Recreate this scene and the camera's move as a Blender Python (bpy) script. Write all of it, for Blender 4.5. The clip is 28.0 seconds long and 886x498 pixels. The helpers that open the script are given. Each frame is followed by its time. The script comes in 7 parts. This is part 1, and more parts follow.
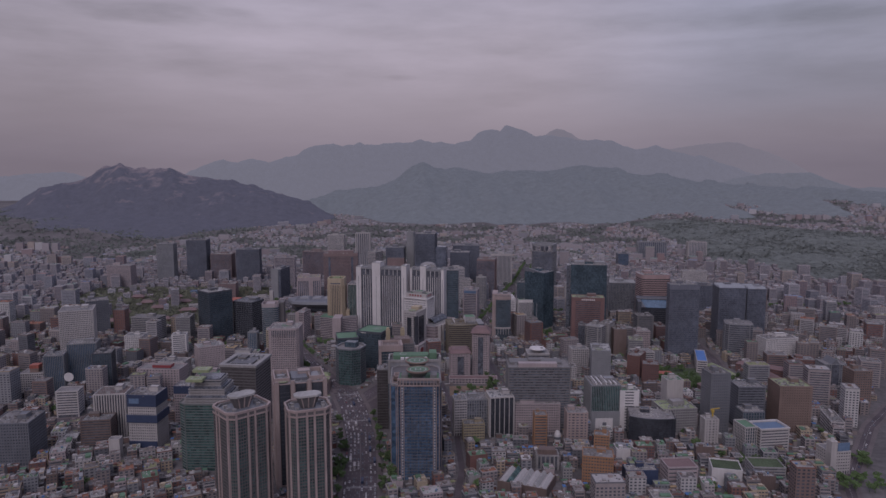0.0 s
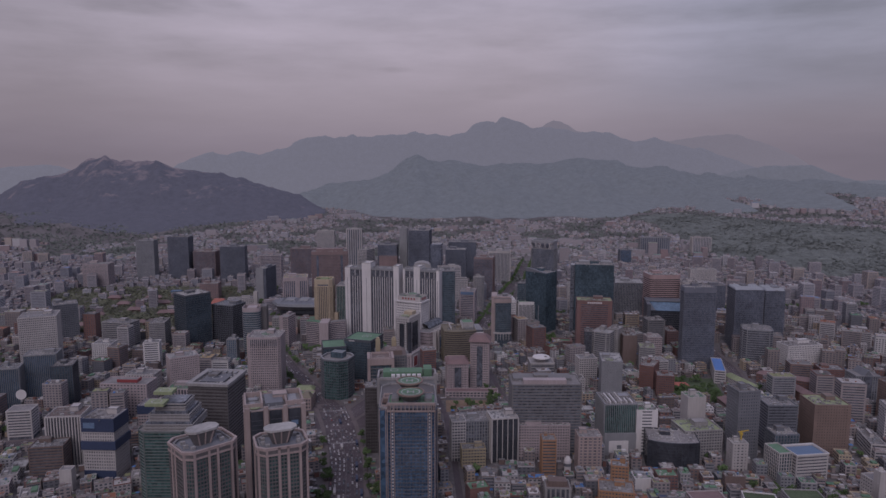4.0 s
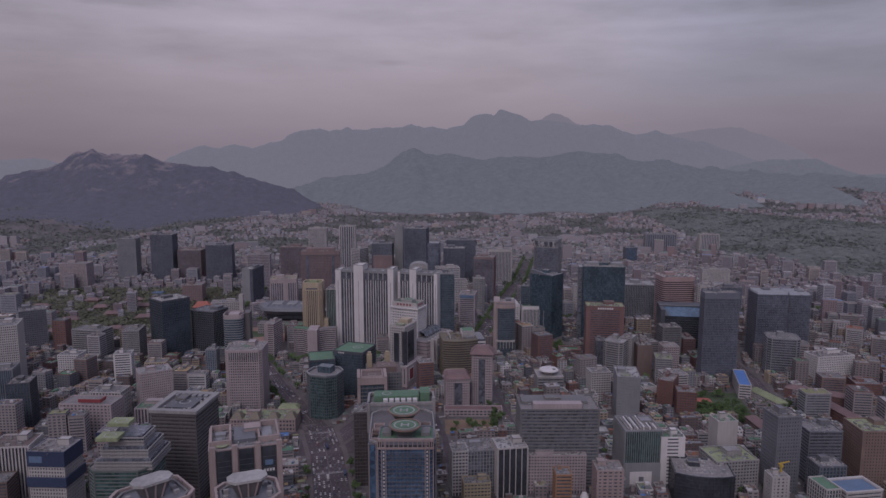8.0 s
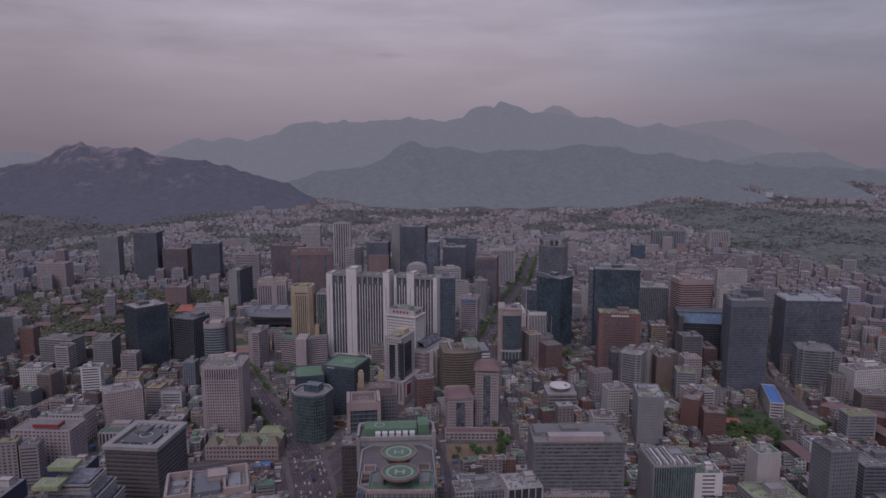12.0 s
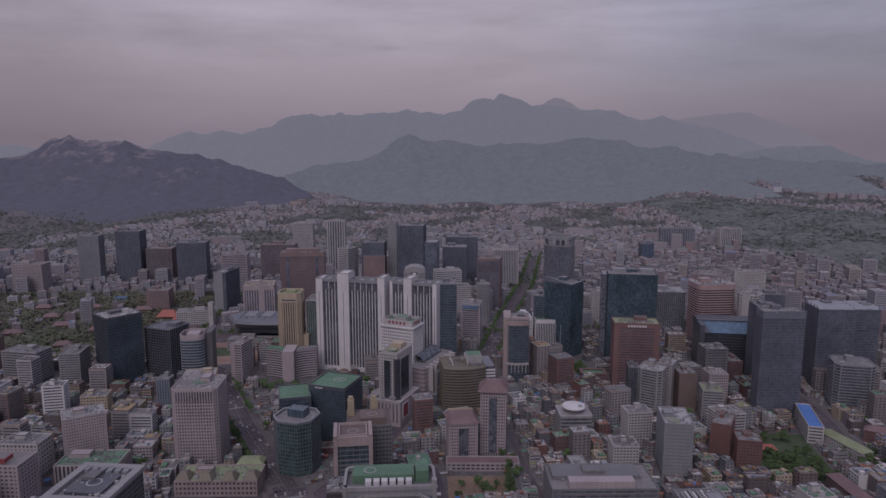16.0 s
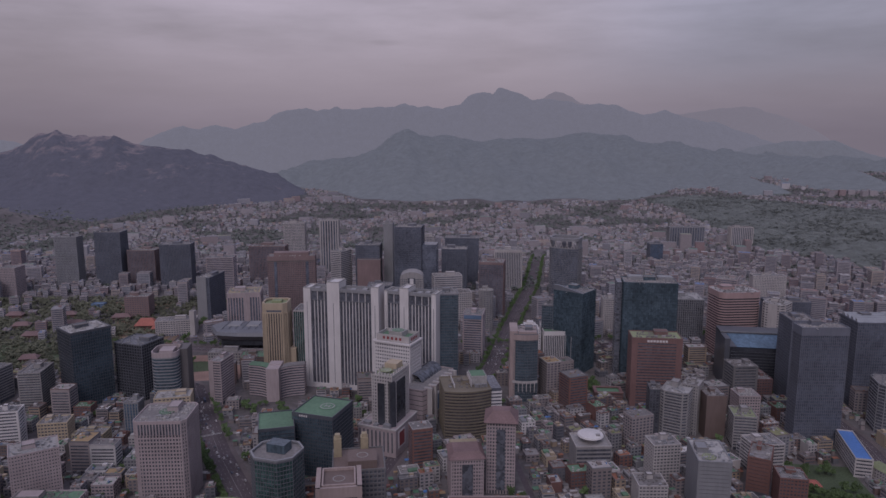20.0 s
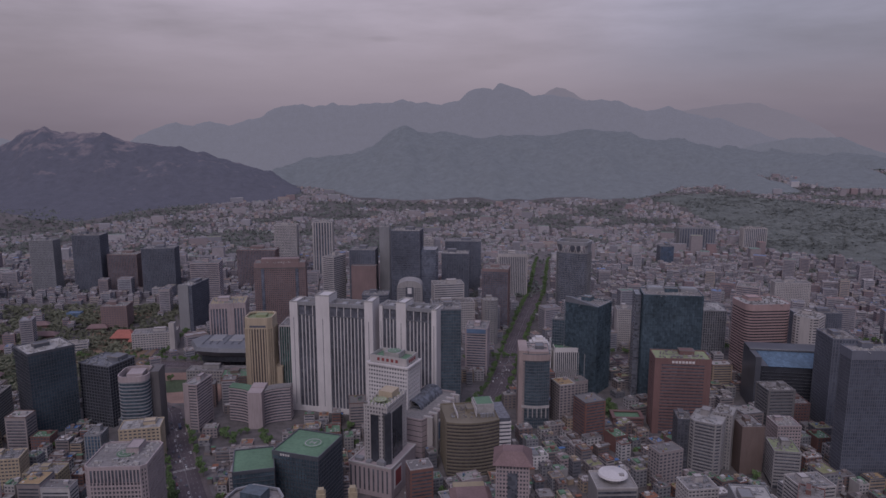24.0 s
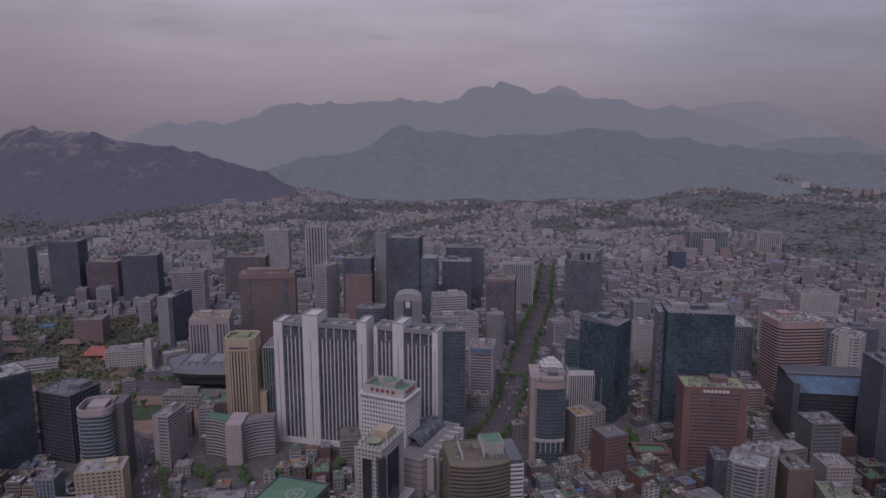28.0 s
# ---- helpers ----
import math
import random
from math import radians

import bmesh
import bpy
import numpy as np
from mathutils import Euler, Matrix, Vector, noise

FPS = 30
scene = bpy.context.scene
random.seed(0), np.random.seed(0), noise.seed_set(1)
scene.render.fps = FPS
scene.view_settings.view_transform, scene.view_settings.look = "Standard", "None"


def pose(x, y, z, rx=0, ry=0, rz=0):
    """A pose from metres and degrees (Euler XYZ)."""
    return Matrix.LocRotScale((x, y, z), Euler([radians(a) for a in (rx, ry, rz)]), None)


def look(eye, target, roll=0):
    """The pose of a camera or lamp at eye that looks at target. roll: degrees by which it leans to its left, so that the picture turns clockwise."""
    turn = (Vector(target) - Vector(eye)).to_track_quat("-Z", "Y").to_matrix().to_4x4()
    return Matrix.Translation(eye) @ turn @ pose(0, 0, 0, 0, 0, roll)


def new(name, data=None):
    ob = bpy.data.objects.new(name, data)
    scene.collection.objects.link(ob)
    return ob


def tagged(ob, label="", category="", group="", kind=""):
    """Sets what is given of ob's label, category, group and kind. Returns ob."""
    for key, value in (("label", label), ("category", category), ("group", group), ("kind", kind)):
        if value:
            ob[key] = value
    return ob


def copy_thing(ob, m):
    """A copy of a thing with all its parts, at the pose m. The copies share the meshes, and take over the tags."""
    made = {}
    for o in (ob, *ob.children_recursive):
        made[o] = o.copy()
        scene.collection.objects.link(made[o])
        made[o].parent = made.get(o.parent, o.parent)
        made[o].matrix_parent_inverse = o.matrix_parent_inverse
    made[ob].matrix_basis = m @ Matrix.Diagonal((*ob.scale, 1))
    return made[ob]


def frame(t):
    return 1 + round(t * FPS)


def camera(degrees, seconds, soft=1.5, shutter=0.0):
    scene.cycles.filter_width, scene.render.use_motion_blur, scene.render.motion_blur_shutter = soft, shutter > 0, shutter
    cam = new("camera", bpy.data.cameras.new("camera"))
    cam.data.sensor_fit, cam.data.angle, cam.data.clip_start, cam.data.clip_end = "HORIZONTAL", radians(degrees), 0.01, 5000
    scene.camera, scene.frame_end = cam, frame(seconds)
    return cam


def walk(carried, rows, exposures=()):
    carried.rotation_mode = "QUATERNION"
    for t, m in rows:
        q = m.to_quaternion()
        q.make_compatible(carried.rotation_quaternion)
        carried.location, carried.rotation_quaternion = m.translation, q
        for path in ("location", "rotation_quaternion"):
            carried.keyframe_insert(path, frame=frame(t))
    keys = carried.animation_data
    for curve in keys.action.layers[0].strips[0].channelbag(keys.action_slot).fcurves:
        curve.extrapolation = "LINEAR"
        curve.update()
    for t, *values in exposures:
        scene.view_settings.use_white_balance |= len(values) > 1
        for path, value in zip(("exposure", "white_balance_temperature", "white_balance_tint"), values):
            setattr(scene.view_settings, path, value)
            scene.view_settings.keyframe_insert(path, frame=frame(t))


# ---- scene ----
cam = camera(64.9, 28.0, soft=1.5)


# small swings of the gimbal about its steady turn: seconds, yaw and pitch in milliradians
SWING = {0: (2.35, 2.03), 2: (0.73, 0.0), 4: (-0.97, -0.57), 6: (-1.38, -0.24), 8: (-1.3, -0.32), 10: (-0.49, -0.24), 12: (0.08, -0.24), 14: (0.49, -0.32),
         16: (0.73, -0.32), 18: (0.41, 0.0), 20: (0.16, 0.24), 22: (0.08, 0.41), 24: (0.08, 0.49), 26: (0.08, 0.49), 28: (0.0, 0.41)}


def rail(t):
    """The flight: eye and turn at t seconds."""
    x = 1.14 - 0.074 * t
    y = -4.2 + 24.1517 * t - 0.04212 * t * t
    z = 336.64 + 0.0056 * t + 0.00133 * t * t
    yaw = -0.014118 - 0.0012329 * t + 1.5505e-5 * t * t
    pitch = -0.1246194 - 0.0017494 * t - 7.836e-5 * t * t + 2.6813e-6 * t ** 3
    yaw, pitch = yaw + SWING[t][0] / 1000, pitch + SWING[t][1] / 1000
    return pose(x, y, z, 90 + math.degrees(pitch), 0, math.degrees(yaw))


walk(cam, [(t, rail(t)) for t in SWING])

# ---- sky and sun: overcast late afternoon ----
SUN_EL, SUN_AZ = radians(48), radians(200)
world = bpy.data.worlds.new("overcast_sky")
scene.world = world
world.use_nodes = True
wn, wl = world.node_tree.nodes, world.node_tree.links
wn.clear()
w_out, w_bg = wn.new("ShaderNodeOutputWorld"), wn.new("ShaderNodeBackground")
w_sky = wn.new("ShaderNodeTexSky")
w_sky.sky_type, w_sky.sun_disc = "NISHITA", False
w_sky.sun_elevation, w_sky.sun_rotation = SUN_EL, SUN_AZ
w_sky.dust_density, w_sky.air_density = 5.0, 2.0
w_co, w_sep = wn.new("ShaderNodeTexCoord"), wn.new("ShaderNodeSeparateXYZ")
wl.new(w_co.outputs["Generated"], w_sep.inputs[0])
w_ramp = wn.new("ShaderNodeValToRGB")
w_ramp.color_ramp.elements[0].position, w_ramp.color_ramp.elements[0].color = 0.0, (0.228, 0.193, 0.24, 1)
w_ramp.color_ramp.elements[1].position, w_ramp.color_ramp.elements[1].color = 1.0, (0.34, 0.335, 0.48, 1)
for p, c in ((0.045, (0.268, 0.229, 0.284)), (0.11, (0.312, 0.268, 0.34)), (0.17, (0.335, 0.29, 0.368)), (0.23, (0.318, 0.282, 0.364)), (0.4, (0.365, 0.335, 0.47))):
    e = w_ramp.color_ramp.elements.new(p)
    e.color = (*c, 1)
wl.new(w_sep.outputs["Z"], w_ramp.inputs["Fac"])


def w_math(op, a, b=None):
    """A math node of the sky on sockets or numbers."""
    m = wn.new("ShaderNodeMath")
    m.operation = op
    for i, v in enumerate((a, b)):
        if isinstance(v, (int, float)):
            m.inputs[i].default_value = v
        elif v is not None:
            wl.new(v, m.inputs[i])
    return m.outputs[0]


def w_range(v, a, b, c, d):
    m = wn.new("ShaderNodeMapRange")
    m.interpolation_type = "SMOOTHSTEP"
    for k, q in zip(("From Min", "From Max", "To Min", "To Max"), (a, b, c, d)):
        m.inputs[k].default_value = q
    wl.new(v, m.inputs["Value"])
    return m.outputs["Result"]


def w_blob(cx, cz, wx, wz, ragged):
    """A soft flat cloud round one direction, its edge broken by noise."""
    u = w_math("DIVIDE", w_math("SUBTRACT", w_sep.outputs["X"], cx), wx)
    v = w_math("DIVIDE", w_math("SUBTRACT", w_sep.outputs["Z"], cz), wz)
    r = w_math("ADD", w_math("MULTIPLY", u, u), w_math("MULTIPLY", v, v))
    return w_range(w_math("ADD", r, w_math("MULTIPLY", ragged, 1.6)), 0.5, 2.2, 1.0, 0.0)


# cloud streaks, stretched flat along the horizon and fading towards it
w_map = wn.new("ShaderNodeMapping")
w_map.inputs["Scale"].default_value = (2.2, 2.2, 11.0)
w_map.inputs["Location"].default_value = (3.1, 0.4, 1.7)
wl.new(w_co.outputs["Generated"], w_map.inputs["Vector"])
w_noise = wn.new("ShaderNodeTexNoise")
w_noise.inputs["Scale"].default_value, w_noise.inputs["Detail"].default_value = 2.6, 7
w_noise.inputs["Roughness"].default_value = 0.55
wl.new(w_map.outputs[0], w_noise.inputs["Vector"])
w_cl = w_math("SUBTRACT", w_noise.outputs["Fac"], 0.5)
w_cl = w_math("MULTIPLY", w_cl, w_range(w_sep.outputs["Z"], 0.05, 0.16, 0.2, 0.75))
w_xx = w_math("MULTIPLY", w_sep.outputs["X"], w_sep.outputs["X"])
w_val = w_math("ADD", w_range(w_xx, 0.0, 0.26, 1.05, 0.86), w_cl)
for cx, cz, wx, wz, amt in ((-0.375, 0.188, 0.08, 0.015, -0.26), (-0.26, 0.196, 0.035, 0.007, -0.13), (-0.22, 0.166, 0.15, 0.016, 0.11), (-0.045, 0.118, 0.024, 0.005, -0.14),
                            (0.34, 0.163, 0.15, 0.006, 0.1), (0.1, 0.088, 0.045, 0.011, -0.08), (0.38, 0.185, 0.2, 0.015, -0.12), (-0.3, 0.12, 0.06, 0.015, -0.06)):
    w_val = w_math("ADD", w_val, w_math("MULTIPLY", w_blob(cx, cz, wx, wz, w_noise.outputs["Fac"]), amt))
# the bluer gap in the cloud to the east
w_tint = wn.new("ShaderNodeMix")
w_tint.data_type, w_tint.blend_type = "RGBA", "MULTIPLY"
w_tint.inputs[7].default_value = (0.84, 0.93, 1.0, 1)
wl.new(w_math("MULTIPLY", w_range(w_sep.outputs["X"], 0.1, 0.42, 0.0, 1.0), w_range(w_sep.outputs["Z"], 0.03, 0.1, 0.25, 1.0)), w_tint.inputs["Factor"])
wl.new(w_ramp.outputs["Color"], w_tint.inputs[6])
w_mul = wn.new("ShaderNodeMix")
w_mul.data_type, w_mul.blend_type = "RGBA", "MULTIPLY"
w_mul.inputs["Factor"].default_value = 1.0
wl.new(w_tint.outputs[2], w_mul.inputs[6])
wl.new(w_val, w_mul.inputs[7])
w_mix = wn.new("ShaderNodeMix")
w_mix.data_type, w_mix.blend_type = "RGBA", "MIX"
w_mix.inputs["Factor"].default_value = 0.012
wl.new(w_mul.outputs[2], w_mix.inputs[6])
wl.new(w_sky.outputs["Color"], w_mix.inputs[7])
wl.new(w_mix.outputs[2], w_bg.inputs["Color"])
w_bg.inputs["Strength"].default_value = 1.0
wl.new(w_bg.outputs[0], w_out.inputs[0])

sun = new("sun", bpy.data.lights.new("sun", "SUN"))
sun.data.energy, sun.data.angle, sun.data.color = 0.76, radians(30), (1.0, 0.93, 1.06)
sun.matrix_world = look((-300, -700, 1200), (0, 400, 0))

# ---- materials ----
def link_mat(name, base, rough=0.8, grain=0.12, scale=0.6, stain=0.18, metal=0.0, bump=0.15, per=0.0, spec=0.4, streak=False):
    """A weathered surface: base colour, fine grain, broad stains, some variation from object to object."""
    m = bpy.data.materials.new(name)
    m.use_nodes = True
    n, l = m.node_tree.nodes, m.node_tree.links
    b = n["Principled BSDF"]
    b.inputs["Roughness"].default_value, b.inputs["Metallic"].default_value = rough, metal
    b.inputs["Specular IOR Level"].default_value = spec
    geo = n.new("ShaderNodeNewGeometry")
    vec = geo.outputs["Position"]
    n1, n2 = n.new("ShaderNodeTexNoise"), n.new("ShaderNodeTexNoise")
    n1.inputs["Scale"].default_value, n1.inputs["Detail"].default_value = scale, 6
    n2.inputs["Scale"].default_value, n2.inputs["Detail"].default_value = scale * 0.07, 4
    if streak:
        mp = n.new("ShaderNodeMapping")
        mp.inputs["Scale"].default_value = (1, 1, 0.12)
        l.new(vec, mp.inputs["Vector"])
        l.new(mp.outputs[0], n1.inputs["Vector"])
    else:
        l.new(vec, n1.inputs["Vector"])
    l.new(vec, n2.inputs["Vector"])
    hsv = n.new("ShaderNodeHueSaturation")
    hsv.inputs["Color"].default_value = (*base, 1)
    a1, a2 = n.new("ShaderNodeMapRange"), n.new("ShaderNodeMapRange")
    for a, src, amp in ((a1, n1, grain), (a2, n2, stain)):
        a.inputs["From Min"].default_value, a.inputs["From Max"].default_value = 0.3, 0.7
        a.inputs["To Min"].default_value, a.inputs["To Max"].default_value = 1 - amp, 1 + amp
        l.new(src.outputs["Fac"], a.inputs["Value"])
    mu = n.new("ShaderNodeMath")
    mu.operation = "MULTIPLY"
    l.new(a1.outputs[0], mu.inputs[0])
    l.new(a2.outputs[0], mu.inputs[1])
    val = mu.outputs[0]
    if per:
        oi = n.new("ShaderNodeObjectInfo")
        pr = n.new("ShaderNodeMapRange")
        pr.inputs["To Min"].default_value, pr.inputs["To Max"].default_value = 1 - per, 1 + per
        l.new(oi.outputs["Random"], pr.inputs["Value"])
        m2 = n.new("ShaderNodeMath")
        m2.operation = "MULTIPLY"
        l.new(val, m2.inputs[0])
        l.new(pr.outputs[0], m2.inputs[1])
        val = m2.outputs[0]
    l.new(val, hsv.inputs["Value"])
    l.new(hsv.outputs[0], b.inputs["Base Color"])
    if bump:
        bp = n.new("ShaderNodeBump")
        bp.inputs["Strength"].default_value, bp.inputs["Distance"].default_value = bump, 0.1
        l.new(n1.outputs["Fac"], bp.inputs["Height"])
        l.new(bp.outputs[0], b.inputs["Normal"])
    return m


def glass_mat(name, base, rough=0.12, bays=0.35, spec=0.5):
    """Tinted glazing seen from outside: dark rooms behind, blinds here and there, a sky reflection."""
    m = bpy.data.materials.new(name)
    m.use_nodes = True
    n, l = m.node_tree.nodes, m.node_tree.links
    b = n["Principled BSDF"]
    b.inputs["Roughness"].default_value = rough
    b.inputs["Specular IOR Level"].default_value = spec
    geo = n.new("ShaderNodeNewGeometry")
    mp = n.new("ShaderNodeMapping")
    mp.inputs["Scale"].default_value = (0.33, 0.33, 0.27)
    l.new(geo.outputs["Position"], mp.inputs["Vector"])
    cell = n.new("ShaderNodeTexVoronoi")
    cell.inputs["Scale"].default_value = 1.0
    cell.inputs["Randomness"].default_value = 0.55
    l.new(mp.outputs[0], cell.inputs["Vector"])
    broad = n.new("ShaderNodeTexNoise")
    broad.inputs["Scale"].default_value, broad.inputs["Detail"].default_value = 0.03, 3
    l.new(geo.outputs["Position"], broad.inputs["Vector"])
    sp = n.new("ShaderNodeSeparateColor")
    l.new(cell.outputs["Color"], sp.inputs[0])
    r1 = n.new("ShaderNodeMapRange")
    r1.inputs["To Min"].default_value, r1.inputs["To Max"].default_value = 1 - bays, 1 + bays * 1.6
    l.new(sp.outputs[0], r1.inputs["Value"])
    r2 = n.new("ShaderNodeMapRange")
    r2.inputs["From Min"].default_value, r2.inputs["From Max"].default_value = 0.3, 0.7
    r2.inputs["To Min"].default_value, r2.inputs["To Max"].default_value = 0.75, 1.25
    l.new(broad.outputs["Fac"], r2.inputs["Value"])
    mu = n.new("ShaderNodeMath")
    mu.operation = "MULTIPLY"
    l.new(r1.outputs[0], mu.inputs[0])
    l.new(r2.outputs[0], mu.inputs[1])
    hsv = n.new("ShaderNodeHueSaturation")
    hsv.inputs["Color"].default_value = (*base, 1)
    l.new(mu.outputs[0], hsv.inputs["Value"])
    l.new(hsv.outputs[0], b.inputs["Base Color"])
    return m


WHITE = link_mat("white_cladding", (0.58, 0.55, 0.55), 0.55, 0.06, 0.5, 0.08, streak=True)
IVORY = link_mat("ivory_tile", (0.42, 0.39, 0.385), 0.6, 0.08, 0.5, 0.1, streak=True)
CREAM = link_mat("cream_stone", (0.43, 0.352, 0.262), 0.65, 0.08, 0.5, 0.1, streak=True)
PINK = link_mat("pinkish_granite", (0.37, 0.31, 0.315), 0.6, 0.1, 0.6, 0.1, streak=True)
GREIGE = link_mat("weathered_concrete", (0.28, 0.265, 0.265), 0.85, 0.12, 0.5, 0.15, streak=True)
GREY = link_mat("grey_panel", (0.24, 0.24, 0.255), 0.5, 0.08, 0.5, 0.12, streak=True)
SLATE = link_mat("dark_grey_panel", (0.145, 0.15, 0.17), 0.45, 0.1, 0.5, 0.12, streak=True)
BLACK = link_mat("black_panel", (0.088, 0.092, 0.108), 0.35, 0.1, 0.5, 0.15, streak=True)
REDBR = link_mat("red_brown_tile", (0.185, 0.11, 0.105), 0.6, 0.1, 0.6, 0.12, streak=True)
BROWN = link_mat("brown_tile", (0.155, 0.115, 0.105), 0.6, 0.1, 0.6, 0.12, streak=True)
ORANGE = link_mat("orange_tile", (0.31, 0.175, 0.105), 0.6, 0.08, 0.6, 0.1)
BRICK = link_mat("red_brick", (0.175, 0.095, 0.085), 0.8, 0.12, 0.8, 0.12)
TAUPE = link_mat("taupe_louvre", (0.17, 0.163, 0.167), 0.7, 0.1, 0.5, 0.12, streak=True)
NAVY = link_mat("navy_panel", (0.042, 0.056, 0.105), 0.5, 0.1, 0.5, 0.12)
CRANEY = link_mat("crane_yellow", (0.48, 0.33, 0.06), 0.5, 0.08, 0.5, 0.1)
YELLOW = link_mat("yellow_render", (0.33, 0.275, 0.19), 0.7, 0.1, 0.5, 0.12)
GREENR = link_mat("green_roof_paint", (0.115, 0.2, 0.13), 0.75, 0.14, 0.4, 0.2)
LIMER = link_mat("yellow_green_roof_paint", (0.25, 0.28, 0.165), 0.75, 0.14, 0.4, 0.2)
ROOF = link_mat("roof_concrete", (0.215, 0.2, 0.2), 0.9, 0.2, 0.35, 0.25)
ROOFL = link_mat("pale_roof", (0.35, 0.335, 0.33), 0.9, 0.16, 0.35, 0.2)
METAL = link_mat("galvanised_metal", (0.36, 0.36, 0.37), 0.4, 0.12, 1.2, 0.1, metal=0.6)
TILE = link_mat("clay_tile_roof", (0.19, 0.125, 0.125), 0.7, 0.15, 0.8, 0.15)
ASPHALT = link_mat("asphalt", (0.092, 0.074, 0.082), 0.9, 0.2, 0.5, 0.25)
PAINT = link_mat("road_paint", (0.34, 0.33, 0.33), 0.7, 0.2, 0.8, 0.2)
PAVING = link_mat("paving", (0.135, 0.112, 0.113), 0.85, 0.15, 0.5, 0.2)
BRICKPAVE = link_mat("brick_paving", (0.27, 0.175, 0.145), 0.85, 0.15, 0.5, 0.2)
GRASS = link_mat("lawn", (0.07, 0.092, 0.052), 0.95, 0.25, 0.5, 0.25)
EARTH = link_mat("bare_earth", (0.20, 0.14, 0.10), 0.95, 0.2, 0.3, 0.25)
LEAF = link_mat("leaves", (0.078, 0.118, 0.048), 0.85, 0.35, 0.8, 0.2, per=0.3)
# far foliage: paler and greyer than LEAF, haze put into the colour
WOOD = link_mat("hazy_far_leaves", (0.15, 0.165, 0.15), 0.9, 0.25, 0.15, 0.3)
GARDEN = link_mat("hazy_garden_leaves", (0.122, 0.126, 0.088), 0.9, 0.35, 0.12, 0.3)
BARK = link_mat("bark", (0.09, 0.07, 0.055), 0.9, 0.2, 2.0, 0.2)
RED = link_mat("red_sign", (0.24, 0.055, 0.06), 0.5, 0.05, 0.5, 0.05)
BLUER = link_mat("bright_blue_roof", (0.085, 0.19, 0.46), 0.5, 0.12, 0.5, 0.15)
BLUES = link_mat("blue_sheet", (0.13, 0.19, 0.29), 0.5, 0.12, 0.5, 0.15)
REDS = link_mat("red_sheet", (0.34, 0.11, 0.085), 0.6, 0.15, 0.4, 0.2)
G_DARK = glass_mat("dark_glazing", (0.098, 0.102, 0.122), 0.12, 0.22)
G_TEAL = glass_mat("teal_glazing", (0.07, 0.098, 0.122), 0.12, 0.2)
G_BLUE = glass_mat("blue_glazing", (0.07, 0.118, 0.19))
G_GREY = glass_mat("grey_glazing", (0.105, 0.112, 0.134), 0.2)
G_GREEN = glass_mat("green_glazing", (0.055, 0.1, 0.098), 0.18)
G_BROWN = glass_mat("bronze_glazing", (0.092, 0.082, 0.085), 0.15, 0.15)
TANP = link_mat("tan_granite", (0.33, 0.262, 0.25), 0.6, 0.1, 0.6, 0.12, streak=True)
DTAUPE = link_mat("dark_taupe_panel", (0.122, 0.112, 0.115), 0.55, 0.1, 0.5, 0.12, streak=True)
CLAY = link_mat("clay_brown_tile", (0.215, 0.155, 0.135), 0.6, 0.08, 0.6, 0.12, streak=True)
STEELG = link_mat("blue_grey_stone", (0.175, 0.178, 0.198), 0.6, 0.08, 0.5, 0.12, streak=True)
ROSE = link_mat("rose_tile", (0.36, 0.255, 0.25), 0.6, 0.08, 0.5, 0.1, streak=True)
OLIVE = link_mat("olive_grey_stone", (0.178, 0.152, 0.115), 0.6, 0.08, 0.5, 0.12, streak=True)
# next three: farther towers' colours with haze painted in; the panel also frames near glass
HAZEP = link_mat("hazy_blue_grey_panel", (0.145, 0.152, 0.184), 0.45, 0.08, 0.5, 0.12, streak=True)
HAZERED = link_mat("hazy_russet_panel", (0.222, 0.158, 0.157), 0.6, 0.08, 0.5, 0.12, streak=True)
G_HAZE = glass_mat("hazy_steel_blue_glazing", (0.118, 0.13, 0.165), 0.2, 0.2)
G_BLACK = glass_mat("black_glazing", (0.05, 0.053, 0.064), 0.15, 0.12)
GREENP = link_mat("green_grey_panel", (0.125, 0.142, 0.138), 0.55, 0.1, 0.5, 0.12, streak=True)
G_SKY = glass_mat("pale_blue_glazing", (0.09, 0.14, 0.20), 0.15, 0.15)

SCREEN = bpy.data.materials.new("lit_screen")
SCREEN.use_nodes = True
SCREEN.node_tree.nodes["Principled BSDF"].inputs["Base Color"].default_value = (0.3, 0.1, 0.3, 1)
SCREEN.node_tree.nodes["Principled BSDF"].inputs["Emission Color"].default_value = (0.62, 0.22, 0.55, 1)
SCREEN.node_tree.nodes["Principled BSDF"].inputs["Emission Strength"].default_value = 1.0


